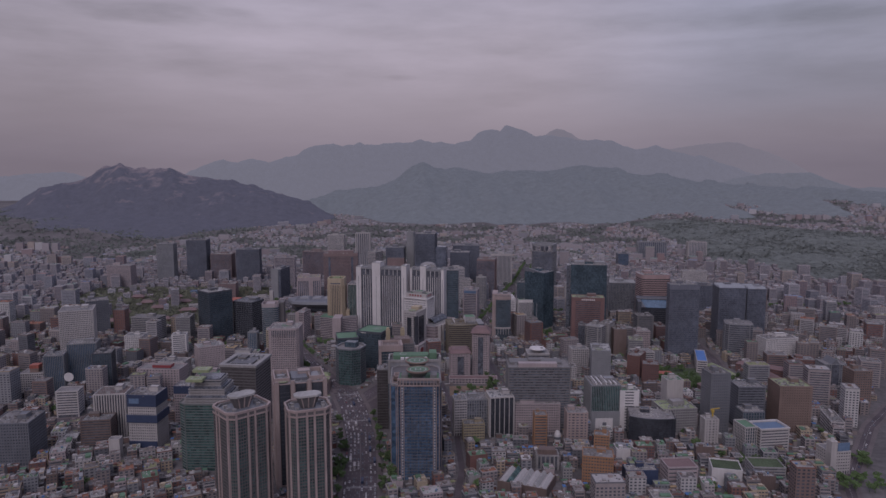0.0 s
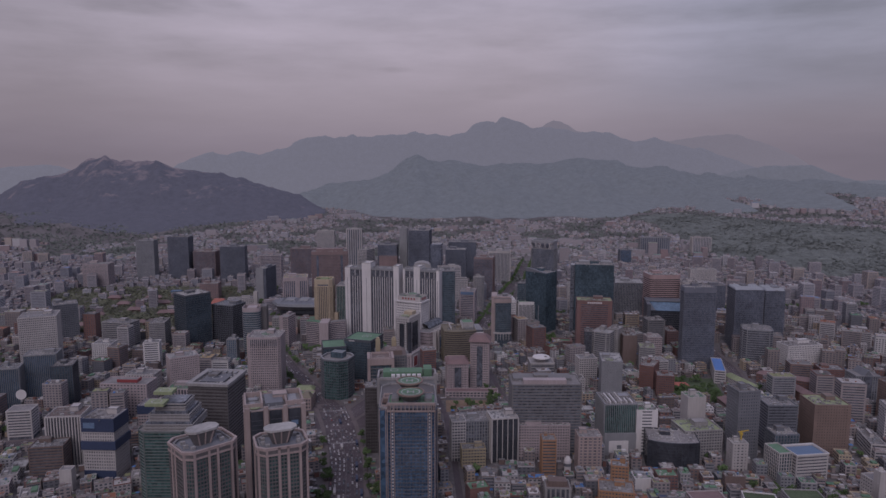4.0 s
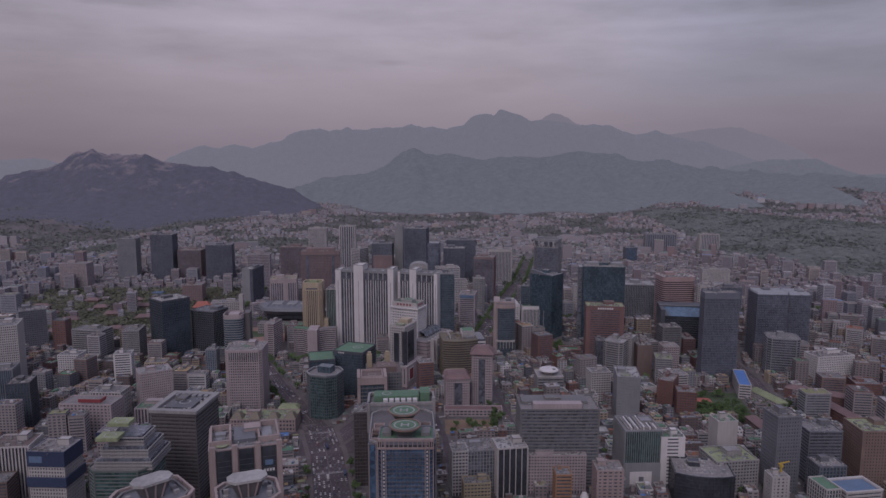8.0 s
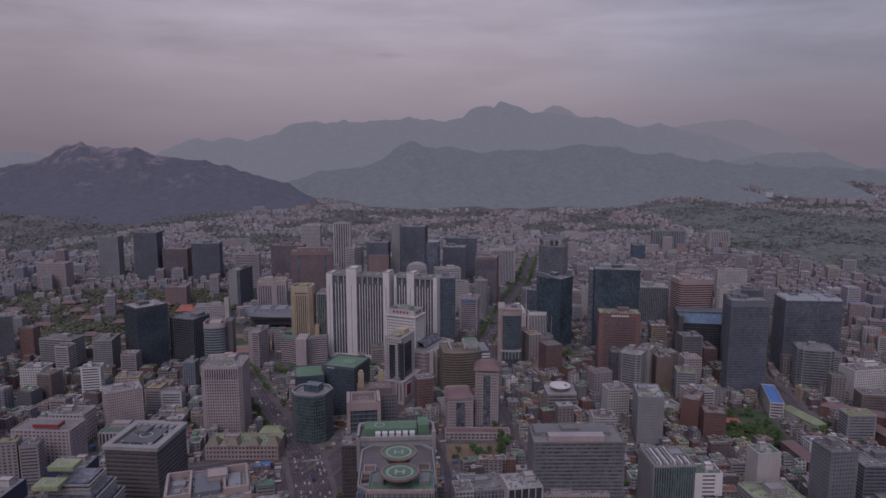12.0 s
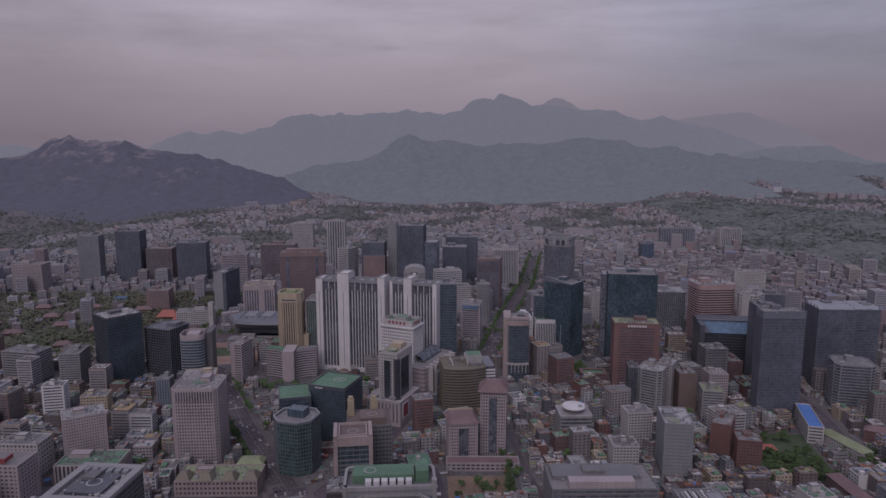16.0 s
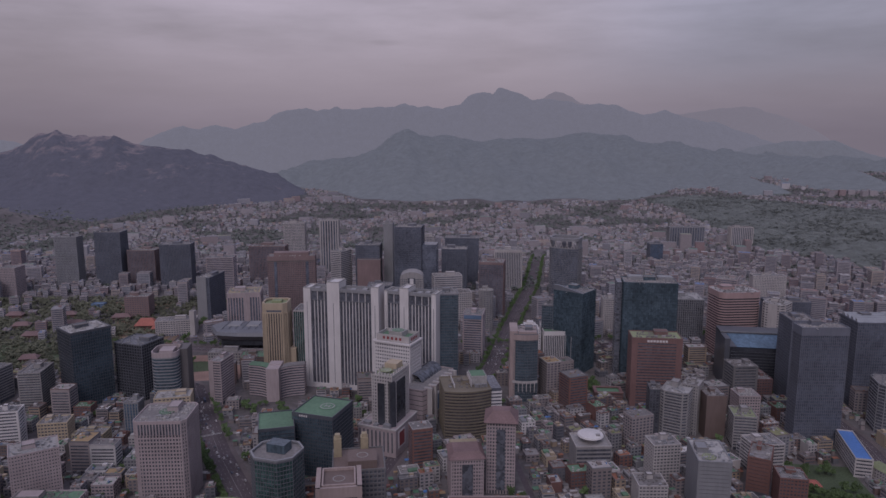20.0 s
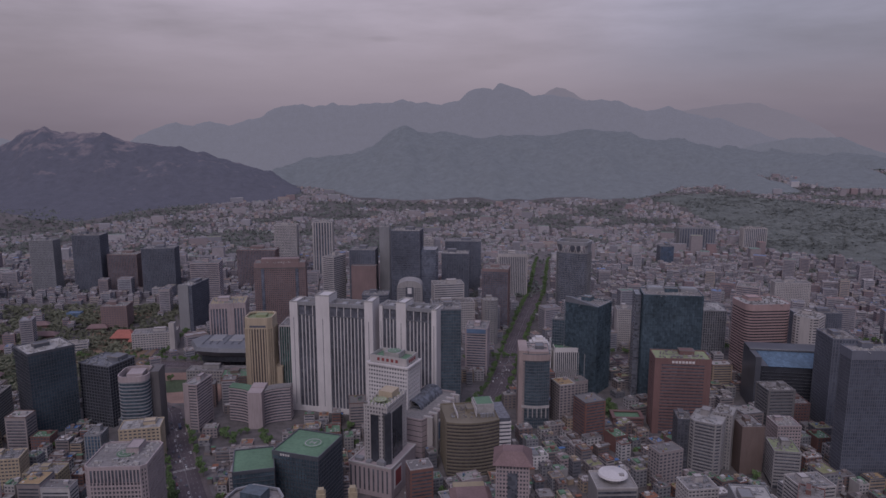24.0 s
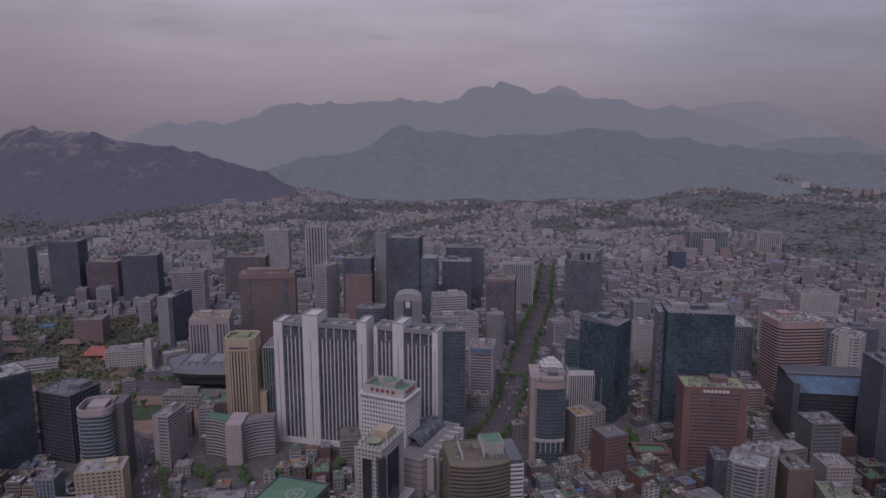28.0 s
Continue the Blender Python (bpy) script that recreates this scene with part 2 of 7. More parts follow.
# ---- mesh tools ----
class Build:
    """Gathers boxes, prisms and rings into one mesh."""

    def __init__(self):
        self.v, self.f, self.m = [], [], []

    def quadset(self, pts, faces, mi=0):
        k = len(self.v)
        self.v += pts
        self.f += [tuple(k + i for i in f) for f in faces]
        self.m += [mi] * len(faces)

    def box(self, x0, x1, y0, y1, z0, z1, mi=0, top=None):
        p = [(x0, y0, z0), (x1, y0, z0), (x1, y1, z0), (x0, y1, z0), (x0, y0, z1), (x1, y0, z1), (x1, y1, z1), (x0, y1, z1)]
        self.quadset(p, [(0, 1, 5, 4), (1, 2, 6, 5), (2, 3, 7, 6), (3, 0, 4, 7), (3, 2, 1, 0)], mi)
        k = len(self.v) - 8
        self.f.append((k + 4, k + 5, k + 6, k + 7))
        self.m.append(mi if top is None else top)
        return self

    def turned(self, cx, cy, w, d, a, z0, z1, mi=0, top=None):
        """A box of w by d round (cx, cy), turned by a radians."""
        c, s = math.cos(a), math.sin(a)
        q = [(cx + c * x - s * y, cy + s * x + c * y) for x, y in ((-w / 2, -d / 2), (w / 2, -d / 2), (w / 2, d / 2), (-w / 2, d / 2))]
        self.prism(q, z0, z1, mi, top)
        return self

    def prism(self, poly, z0, z1, mi=0, top=None):
        n, k = len(poly), len(self.v)
        self.v += [(x, y, z0) for x, y in poly] + [(x, y, z1) for x, y in poly]
        self.f += [(k + i, k + (i + 1) % n, k + n + (i + 1) % n, k + n + i) for i in range(n)]
        self.m += [mi] * n
        self.f += [tuple(k + n + i for i in range(n)), tuple(k + n - 1 - i for i in range(n))]
        self.m += [mi if top is None else top, mi]
        return self

    def ring(self, outer, inner, z0, z1, mi=0):
        n, k = len(outer), len(self.v)
        for poly, z in ((outer, z0), (outer, z1), (inner, z1), (inner, z0)):
            self.v += [(x, y, z) for x, y in poly]
        for j in range(4):
            for i in range(n):
                i2 = (i + 1) % n
                self.f.append((k + j * n + i, k + j * n + i2, k + (j + 1) % 4 * n + i2, k + (j + 1) % 4 * n + i))
                self.m.append(mi)
        return self

    def taper(self, poly, top_poly, z0, z1, mi=0):
        n, k = len(poly), len(self.v)
        self.v += [(x, y, z0) for x, y in poly] + [(x, y, z1) for x, y in top_poly]
        self.f += [(k + i, k + (i + 1) % n, k + n + (i + 1) % n, k + n + i) for i in range(n)]
        self.f += [tuple(k + n + i for i in range(n)), tuple(k + n - 1 - i for i in range(n))]
        self.m += [mi] * (n + 2)
        return self

    def mesh(self, name, *mats):
        me = bpy.data.meshes.new(name)
        me.from_pydata(self.v, [], self.f)
        for m in mats:
            me.materials.append(m)
        if len(mats) > 1:
            me.polygons.foreach_set("material_index", self.m)
        me.update()
        return me


def part(name, shape, material, parent, label="", at=None):
    """One mesh object under a thing or a part."""
    me = shape.mesh(name, material) if isinstance(shape, Build) else shape
    ob = new(name, me)
    ob.parent = parent
    if at:
        ob.location = at
    return tagged(ob, label=label)


def thing(name, x, y, z, turn, label, category, group=""):
    ob = new(name)
    ob.empty_display_size = 1
    ob.matrix_basis = pose(x, y, z, 0, 0, turn)
    return tagged(ob, label, category, group)


def grow(poly, o):
    """The outline moved outwards by o (inwards if negative)."""
    n, out = len(poly), []
    for i in range(n):
        a, b, c = Vector(poly[i - 1]), Vector(poly[i]), Vector(poly[(i + 1) % n])
        e, f = (b - a).normalized(), (c - b).normalized()
        p, q = Vector((e.y, -e.x)), Vector((f.y, -f.x))
        k = p + q
        s = o / max(0.35, k.length_squared / 2)
        out.append((b.x + k.x * s, b.y + k.y * s))
    return out


def rect(w, d):
    return [(-w / 2, -d / 2), (w / 2, -d / 2), (w / 2, d / 2), (-w / 2, d / 2)]


def chamfer(w, d, c):
    x, y = w / 2, d / 2
    return [(-x + c, -y), (x - c, -y), (x, -y + c), (x, y - c), (x - c, y), (-x + c, y), (-x, y - c), (-x, -y + c)]


def rounded(w, d, r, k=4):
    x, y, out = w / 2 - r, d / 2 - r, []
    for cx, cy, a0 in ((x, -y, -90), (x, y, 0), (-x, y, 90), (-x, -y, 180)):
        out += [(cx + r * math.cos(radians(a0 + 90 * i / k)), cy + r * math.sin(radians(a0 + 90 * i / k))) for i in range(k + 1)]
    return out


def oval(w, d, k=24):
    return [(w / 2 * math.cos(2 * math.pi * i / k), d / 2 * math.sin(2 * math.pi * i / k)) for i in range(k)]


def bowed(w, d, bulge, k=8):
    """A slab whose front bulges (or, if negative, hollows) by that much."""
    front = [(-w / 2 + w * i / k, -d / 2 - bulge * (1 - (2 * i / k - 1) ** 2)) for i in range(k + 1)]
    return front + [(w / 2, d / 2), (-w / 2, d / 2)]


TAKEN = []  # ground covered by large buildings, roads and parks: centre, size, turn


def helipad(x, y, z, r, parent, paint=GREENR):
    b = Build().prism(oval(2 * r, 2 * r, 28), z, z + 0.5)
    pad = part("helipad", b, paint, parent, "green round landing deck", (x, y, 0))
    o, i = oval(1.62 * r, 1.62 * r, 28), oval(1.42 * r, 1.42 * r, 28)
    part("circle_mark", Build().ring(o, i, z + 0.5, z + 0.56), PAINT, pad)
    s = r * 0.3
    h = Build().box(-s, -s + r * 0.12, -s, s, z + 0.5, z + 0.57).box(s - r * 0.12, s, -s, s, z + 0.5, z + 0.57)
    h.box(-s + r * 0.12, s - r * 0.12, -r * 0.06, r * 0.06, z + 0.5, z + 0.57)
    part("landing_mark", h, PAINT, pad)
    return pad


def rooftop(root, w, d, h, seed, wall, full=True):
    """A plant room, fans, tanks, ducts and the small clutter of a flat roof."""
    rnd = random.Random(seed)
    pw, pd = w * rnd.uniform(0.2, 0.36), d * rnd.uniform(0.22, 0.4)
    px, py = rnd.uniform(-0.24, 0.24) * w, rnd.uniform(0.02, 0.24) * d
    ph = rnd.uniform(2.6, 4.6)
    room = part("machine_room", Build().box(px - pw / 2, px + pw / 2, py - pd / 2, py + pd / 2, h - 1.2, h + ph), wall, root)
    rim = grow(rect(pw, pd), 0.2)
    part("roof_edge", Build().ring(rim, rect(pw - 0.6, pd - 0.6), h + ph - 0.4, h + ph + 0.5), ROOF, room, at=(px, py, 0))
    for i in range(rnd.randint(2, 3)):
        ux, uy = rnd.uniform(-0.4, 0.4) * w, rnd.uniform(-0.42, -0.12) * d
        s = rnd.uniform(0.9, 2.2)
        u = Build().box(ux - s, ux + s, uy - s * 0.6, uy + s * 0.6, h - 1.2, h + rnd.uniform(0.2, 1.2))
        part("cooling_unit", u, METAL if i % 2 else ROOFL, root)
    bits = Build()
    for i in range(int(24 + w * d * 0.02)):
        ux, uy = rnd.uniform(-0.45, 0.45) * w, rnd.uniform(-0.45, 0.45) * d
        if rnd.random() < 0.3:
            bits.turned(ux * 0.6, uy, rnd.uniform(3, w * 0.35), 0.5, rnd.choice((0, 1.5708)), h - 1.2, h - 0.6)
        else:
            bits.turned(ux, uy, rnd.uniform(0.6, 2.4), rnd.uniform(0.6, 2.0), rnd.choice((0, 0.3)), h - 1.2, h + rnd.uniform(-0.5, 1.1))
    tagged(part("roof_clutter", bits, rnd.choice((ROOFL, METAL, GREY, ROOF)), root), kind="stuff")


def tower(name, label, x, y, w, d, turn, h, style="punch", wall=GREIGE, glass=G_DARK, sh=3.7, sp=0.45, pm=3.2, pw=0.9,
          poly=None, roof=ROOF, top=1.6, plant=True, category="office building", base=0.0, z=0.0, lobby=True):
    """A building of real storeys: a glazed core, a spandrel ring for each floor, piers before it, a roof with parapet and plant."""
    root = thing(name, x, y, z, turn, label, category)
    TAKEN.append((x, y, w + 8, d + 8, radians(turn)))
    poly = poly or rect(w, d)
    core = grow(poly, -0.6)
    part("glazing", Build().prism(core, 0, h - 1.4), glass, root)
    n = max(1, round((h - top) / sh))
    step = (h - top) / n
    first = 1 if lobby and n > 6 else 0
    if style in ("punch", "band", "curtain", "fins"):
        frac = {"punch": sp, "band": sp, "curtain": 0.09, "fins": 0.0}[style]
        proud = 0.06 if style == "curtain" else 0.0
        if frac:
            floor_ring = Build().ring(grow(poly, proud), grow(poly, -0.65), 0, step * frac).mesh("spandrel", wall)
            if y > 1580:
                stack = Build()
                for i in range(first, n):
                    stack.ring(grow(poly, proud), grow(poly, -0.65), i * step, i * step + step * frac)
                tagged(part("facade_relief", stack, wall, root), kind="stuff")
            else:
                for i in range(first, n):
                    part("spandrel", floor_ring, wall, root, at=(0, 0, i * step))
        m = len(poly)
        for i in range(m):
            a, b = Vector(poly[i]), Vector(poly[(i + 1) % m])
            run = (b - a).length
            if run < 1.2 or (a.y > 0 and b.y > 0 and abs(a.y - b.y) < 1 and a.y > d * 0.3):
                continue
            if style == "band" and m > 8:
                continue
            k = max(1, round(run / pm)) if style != "band" else 1
            ang = math.atan2(b.y - a.y, b.x - a.x)
            out = {"punch": 0.04, "curtain": 0.1, "fins": 0.55, "band": 0.05}[style]
            pier = Build()
            for j in range(k + 1):
                if m > 8 and j == k:
                    continue
                q = a + (b - a) * min(max(j / k, pw / 2 / run), 1 - pw / 2 / run)
                nx, ny = math.sin(ang), -math.cos(ang)
                pier.turned(q.x + nx * (out - 0.3), q.y + ny * (out - 0.3), pw, out + 0.55, ang, 0, h - top + 0.05)
            tagged(part("pier_grid", pier, wall, root), kind="stuff")
    elif style == "solid":
        part("wall", Build().prism(poly, 0, h - top), wall, root)
    part("parapet", Build().ring(grow(poly, 0.1), grow(poly, -0.7), h - top, h), wall, root)
    part("roof_deck", Build().prism(grow(poly, -0.72), h - 1.4, h - 1.1), roof, root)
    if plant:
        rooftop(root, w, d, h, int(abs(x * 7 + y * 13)), wall if plant is True else plant)
    if base:
        part("podium", Build().prism(grow(poly, 5), 0, base), wall, root)
    return root


# ---- land: one sheet, hills and the far ridge ----
def smooth(a, b, v):
    t = min(1.0, max(0.0, (v - a) / (b - a)))
    return t * t * (3 - 2 * t)


def land(x, y):
    """Height of the city floor: flat in the centre, rising towards the hills."""
    z = 45 * smooth(2500, 3900, y)
    z += 55 * smooth(700, 1500, x) * smooth(2000, 2700, y) + 20 * smooth(1100, 2200, x) * smooth(2900, 3900, y)
    z += 35 * smooth(900, 1800, -x) * smooth(2300, 3400, y)
    return z + (8 * noise.noise(Vector((x * 0.002, y * 0.002, 0))) * smooth(1900, 2600, y))


def sheet(name, x0, x1, y0, y1, nx, ny, height, mat, label, category):
    v, f = [], []
    for j in range(ny + 1):
        for i in range(nx + 1):
            x, y = x0 + (x1 - x0) * i / nx, y0 + (y1 - y0) * j / ny
            v.append((x, y, height(x, y)))
    for j in range(ny):
        for i in range(nx):
            k = j * (nx + 1) + i
            f.append((k, k + 1, k + nx + 2, k + nx + 1))
    me = bpy.data.meshes.new(name)
    me.from_pydata(v, [], f)
    me.materials.append(mat)
    me.polygons.foreach_set("use_smooth", [True] * len(f))
    return tagged(new(name, me), label, category, kind="structure")


def ground_mat():
    """City floor: dark paving and asphalt with lanes, yards and scrubby green."""
    m = link_mat("city_floor", (0.128, 0.115, 0.116), 0.9, 0.25, 0.12, 0.3)
    return m


def wood_mat(name, green, rock=None, rock_from=0.0, rock_to=1.0, haze_glow=0.0, haze_col=(0.1, 0.1, 0.12)):
    """Wooded slopes with bare granite high up; emission stands in for haze."""
    m = bpy.data.materials.new(name)
    m.use_nodes = True
    n, l = m.node_tree.nodes, m.node_tree.links
    b = n["Principled BSDF"]
    b.inputs["Roughness"].default_value, b.inputs["Specular IOR Level"].default_value = 0.95, 0.1
    geo = n.new("ShaderNodeNewGeometry")
    n1, n2 = n.new("ShaderNodeTexNoise"), n.new("ShaderNodeTexNoise")
    n1.inputs["Scale"].default_value, n1.inputs["Detail"].default_value, n1.inputs["Roughness"].default_value = 0.03, 8, 0.7
    n2.inputs["Scale"].default_value, n2.inputs["Detail"].default_value = 0.004, 6
    l.new(geo.outputs["Position"], n1.inputs["Vector"])
    l.new(geo.outputs["Position"], n2.inputs["Vector"])
    r = n.new("ShaderNodeMapRange")
    r.inputs["From Min"].default_value, r.inputs["From Max"].default_value = 0.3, 0.7
    r.inputs["To Min"].default_value, r.inputs["To Max"].default_value = 0.7, 1.3
    l.new(n1.outputs["Fac"], r.inputs["Value"])
    h = n.new("ShaderNodeHueSaturation")
    h.inputs["Color"].default_value = (*green, 1)
    l.new(r.outputs[0], h.inputs["Value"])
    col = h.outputs[0]
    if rock:
        sep = n.new("ShaderNodeSeparateXYZ")
        l.new(geo.outputs["Position"], sep.inputs[0])
        up = n.new("ShaderNodeMapRange")
        up.inputs["From Min"].default_value, up.inputs["From Max"].default_value = rock_from, rock_to
        l.new(sep.outputs["Z"], up.inputs["Value"])
        n3 = n.new("ShaderNodeTexNoise")
        n3.inputs["Scale"].default_value, n3.inputs["Detail"].default_value, n3.inputs["Roughness"].default_value = 0.011, 7, 0.65
        l.new(geo.outputs["Position"], n3.inputs["Vector"])
        ad = n.new("ShaderNodeMath")
        ad.operation = "MULTIPLY_ADD"
        ad.inputs[1].default_value, ad.inputs[2].default_value = 0.34, 0.0
        l.new(up.outputs[0], ad.inputs[0])
        ad2 = n.new("ShaderNodeMath")
        l.new(ad.outputs[0], ad2.inputs[0])
        l.new(n3.outputs["Fac"], ad2.inputs[1])
        gate = n.new("ShaderNodeMapRange")
        gate.inputs["From Min"].default_value, gate.inputs["From Max"].default_value = 0.62, 0.76
        l.new(ad2.outputs[0], gate.inputs["Value"])
        mx = n.new("ShaderNodeMix")
        mx.data_type = "RGBA"
        mx.inputs[7].default_value = (*rock, 1)
        l.new(gate.outputs[0], mx.inputs["Factor"])
        l.new(col, mx.inputs[6])
        col = mx.outputs[2]
    l.new(col, b.inputs["Base Color"])
    # even emission imitates the haze in front of the slope
    if haze_glow:
        b.inputs["Emission Color"].default_value = (*haze_col, 1)
        b.inputs["Emission Strength"].default_value = haze_glow
    bp = n.new("ShaderNodeBump")
    bp.inputs["Strength"].default_value, bp.inputs["Distance"].default_value = 0.9, 14
    l.new(n1.outputs["Fac"], bp.inputs["Height"])
    l.new(bp.outputs[0], b.inputs["Normal"])
    return m


def fractal(x, y, s, o=5):
    return noise.fractal(Vector((x * s, y * s, 3.3)), 0.9, 2.1, o)


def ridge_at(x, crest):
    """Height of a crest line, straight between points placed to fit the camera's view."""
    for (xa, za), (xb, zb) in zip(crest, crest[1:]):
        if xa <= x <= xb:
            return za + (zb - za) * (x - xa) / (xb - xa)
    return crest[0][1] if x < crest[0][0] else crest[-1][1]


sheet("ground", -4200, 4200, -900, 4940, 84, 70, land, ground_mat(), "dark paved floor of a dense city, rising to the hills", "ground")

WEST = [(-3204, 16), (-2673, 28), (-2420, 62), (-2340, 84), (-2274, 140), (-2191, 209), (-2097, 216), (-1972, 225), (-1892, 256), (-1827, 303), (-1780, 315), (-1738, 333), (-1702, 306),
        (-1656, 296), (-1562, 306), (-1494, 300), (-1468, 317), (-1432, 290), (-1377, 262), (-1284, 246), (-1159, 234), (-1004, 203), (-848, 155), (-660, 95), (-560, 40), (-470, -10), (-300, -80)]
NORTH = [(-1050, 27), (-831, 89), (-685, 136), (-540, 172), (-395, 197), (-286, 222), (-232, 247), (-177, 301), (-123, 335), (-76, 354), (-15, 323), (58, 287), (148, 287), (293, 276), (474, 287), (655, 290),
         (836, 305), (981, 301), (1127, 290), (1309, 268), (1492, 250), (1676, 214), (1861, 200), (2047, 188), (2307, 178), (2604, 168), (3300, 150)]
MIDDLE = [(900, 100), (1273, 123), (1658, 161), (1926, 200), (2156, 249), (2232, 268), (2580, 272), (2699, 226), (2858, 176), (3084, 168), (3300, 150)]
# west shoulders, the long crest, then the high crags and their fall to the east
FAR = [(-3618, 224), (-3030, 247), (-2793, 270), (-2597, 282), (-2442, 255), (-2248, 208), (-1855, 207), (-1714, 294), (-1614, 333), (-1514, 360), (-1474, 374), (-1436, 349), (-1338, 356)]
FAR += [(-1278, 374), (-1141, 360), (-1042, 384), (-970, 404), (-922, 442), (-863, 462), (-764, 474), (-705, 482), (-646, 462), (-568, 478), (-524, 499), (-489, 474), (-312, 482), (-154, 494)]
FAR += [(-95, 507), (-55, 490), (43, 497), (122, 486), (201, 498), (260, 517), (299, 556), (358, 580), (398, 588), (457, 578), (496, 610), (556, 587), (615, 576), (674, 544), (714, 533)]
FAR += [(773, 540), (912, 529), (1031, 513), (1150, 506), (1249, 506), (1330, 467), (1410, 443), (1470, 443), (1548, 469), (1609, 455), (1669, 428), (1870, 400), (1951, 368), (2154, 305)]
FAR += [(2276, 266), (2519, 234), (2723, 194), (2926, 162), (3300, 142)]
BACK = [(525, 445), (684, 492), (763, 532), (811, 567), (862, 591), (923, 583), (971, 563), (1025, 524), (1166, 484), (1490, 429), (1651, 445), (1791, 469), (1971, 492), (2091, 500), (2172, 492), (2255, 461), (2378, 429), (2600, 335), (2720, 250), (2900, 110)]


def slope(crest, y_crest, y_foot, wobble, sharp, crags=13, low=None):
    def height(x, y):
        base = land(x, min(y, 3900))
        top = ridge_at(x * y_crest / y, crest)
        if y <= y_crest:
            foot = y_foot(x) if callable(y_foot) else y_foot
            t = smooth(foot, y_crest, y + 90 * min(1, (y_crest - foot) / 900) * fractal(x, 0.0, 0.004, 3)) ** sharp
            if low:
                t = max(t, 0.2 * smooth(low(x), max(foot + 350, low(x) + 300), y))
        else:
            t = 1 - 0.6 * smooth(y_crest, y_crest + 400, y)
        spur = wobble * fractal(x, y * 0.5, 0.0035) * (t * (1.15 - t)) * 2.2
        crag = crags * fractal(x, y * 0.6, 0.016, 5) * t
        return base - 12 + (top - base + 12) * t + spur + crag
    return height


def west_foot(x):
    """Where the western woods begin."""
    return 2760 + 1.7 * max(0, x + 1180)


def north_foot(x):
    """Where the northern mountain rises: near on the east, far back in the western valley."""
    return 3360 + 500 * smooth(-180, -560, x) - 260 * smooth(950, 1500, x) + 60 * noise.noise(Vector((x * 0.004, 0, 6)))


def on_mountain(x, y):
    """Where the northern slope stands above the town's ground."""
    if x < -560 or y < 3200:
        return False
    return NORTH_SLOPE(x, y) > land(x, y) + 1 if x > 850 else y > north_foot(x) + 60


def in_wood(x, y):
    """The walled palace wood on the eastern rise."""
    edge = 70 * noise.noise(Vector((x * 0.004, y * 0.004, 9)))
    return x > max(985 + 0.42 * (2295 - y), 965) + edge and y > 1790 + edge and y < 3330 - 1.32 * (x - 1150) + edge


# bluish bases and emission paint the haze onto all five mountain sheets
M_WEST = wood_mat("hazy_granite_and_pine_slope", (0.055, 0.055, 0.074), (0.185, 0.145, 0.15), 110, 540, 1.0, (0.044, 0.043, 0.062))
M_NORTH = wood_mat("hazy_wooded_slope", (0.082, 0.09, 0.098), None, 0, 1, 1.0, (0.072, 0.075, 0.096))
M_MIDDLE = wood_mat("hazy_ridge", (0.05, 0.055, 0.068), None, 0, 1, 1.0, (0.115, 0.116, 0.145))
M_FAR = wood_mat("hazy_distant_ridge", (0.036, 0.04, 0.052), None, 0, 1, 1.0, (0.143, 0.139, 0.177))
M_BACK = wood_mat("hazy_faint_ridge", (0.02, 0.02, 0.025), None, 0, 1, 1.0, (0.178, 0.163, 0.204))
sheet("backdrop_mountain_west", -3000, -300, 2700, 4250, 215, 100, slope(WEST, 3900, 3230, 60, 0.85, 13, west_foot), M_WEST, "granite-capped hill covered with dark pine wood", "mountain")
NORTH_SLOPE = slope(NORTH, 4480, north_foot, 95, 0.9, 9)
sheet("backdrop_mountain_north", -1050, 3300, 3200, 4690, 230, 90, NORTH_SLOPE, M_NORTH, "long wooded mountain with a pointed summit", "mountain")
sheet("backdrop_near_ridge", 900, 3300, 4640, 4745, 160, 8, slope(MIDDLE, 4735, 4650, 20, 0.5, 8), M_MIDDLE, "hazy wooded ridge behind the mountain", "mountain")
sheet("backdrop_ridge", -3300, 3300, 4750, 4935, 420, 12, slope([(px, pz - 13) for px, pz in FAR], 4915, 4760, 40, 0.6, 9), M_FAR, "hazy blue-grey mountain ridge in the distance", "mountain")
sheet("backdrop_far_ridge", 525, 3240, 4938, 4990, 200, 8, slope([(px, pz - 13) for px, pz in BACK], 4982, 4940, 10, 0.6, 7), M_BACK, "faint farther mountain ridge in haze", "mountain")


WOODFLOOR = link_mat("wood_floor", (0.105, 0.12, 0.10), 0.95, 0.2, 0.06, 0.25)
sheet("ground_wood", 880, 1950, 1780, 3400, 60, 80, lambda x, y: land(x, y) + (1.2 if in_wood(x, y) else -14), WOODFLOOR, "grassy floor of the palace wood", "ground")


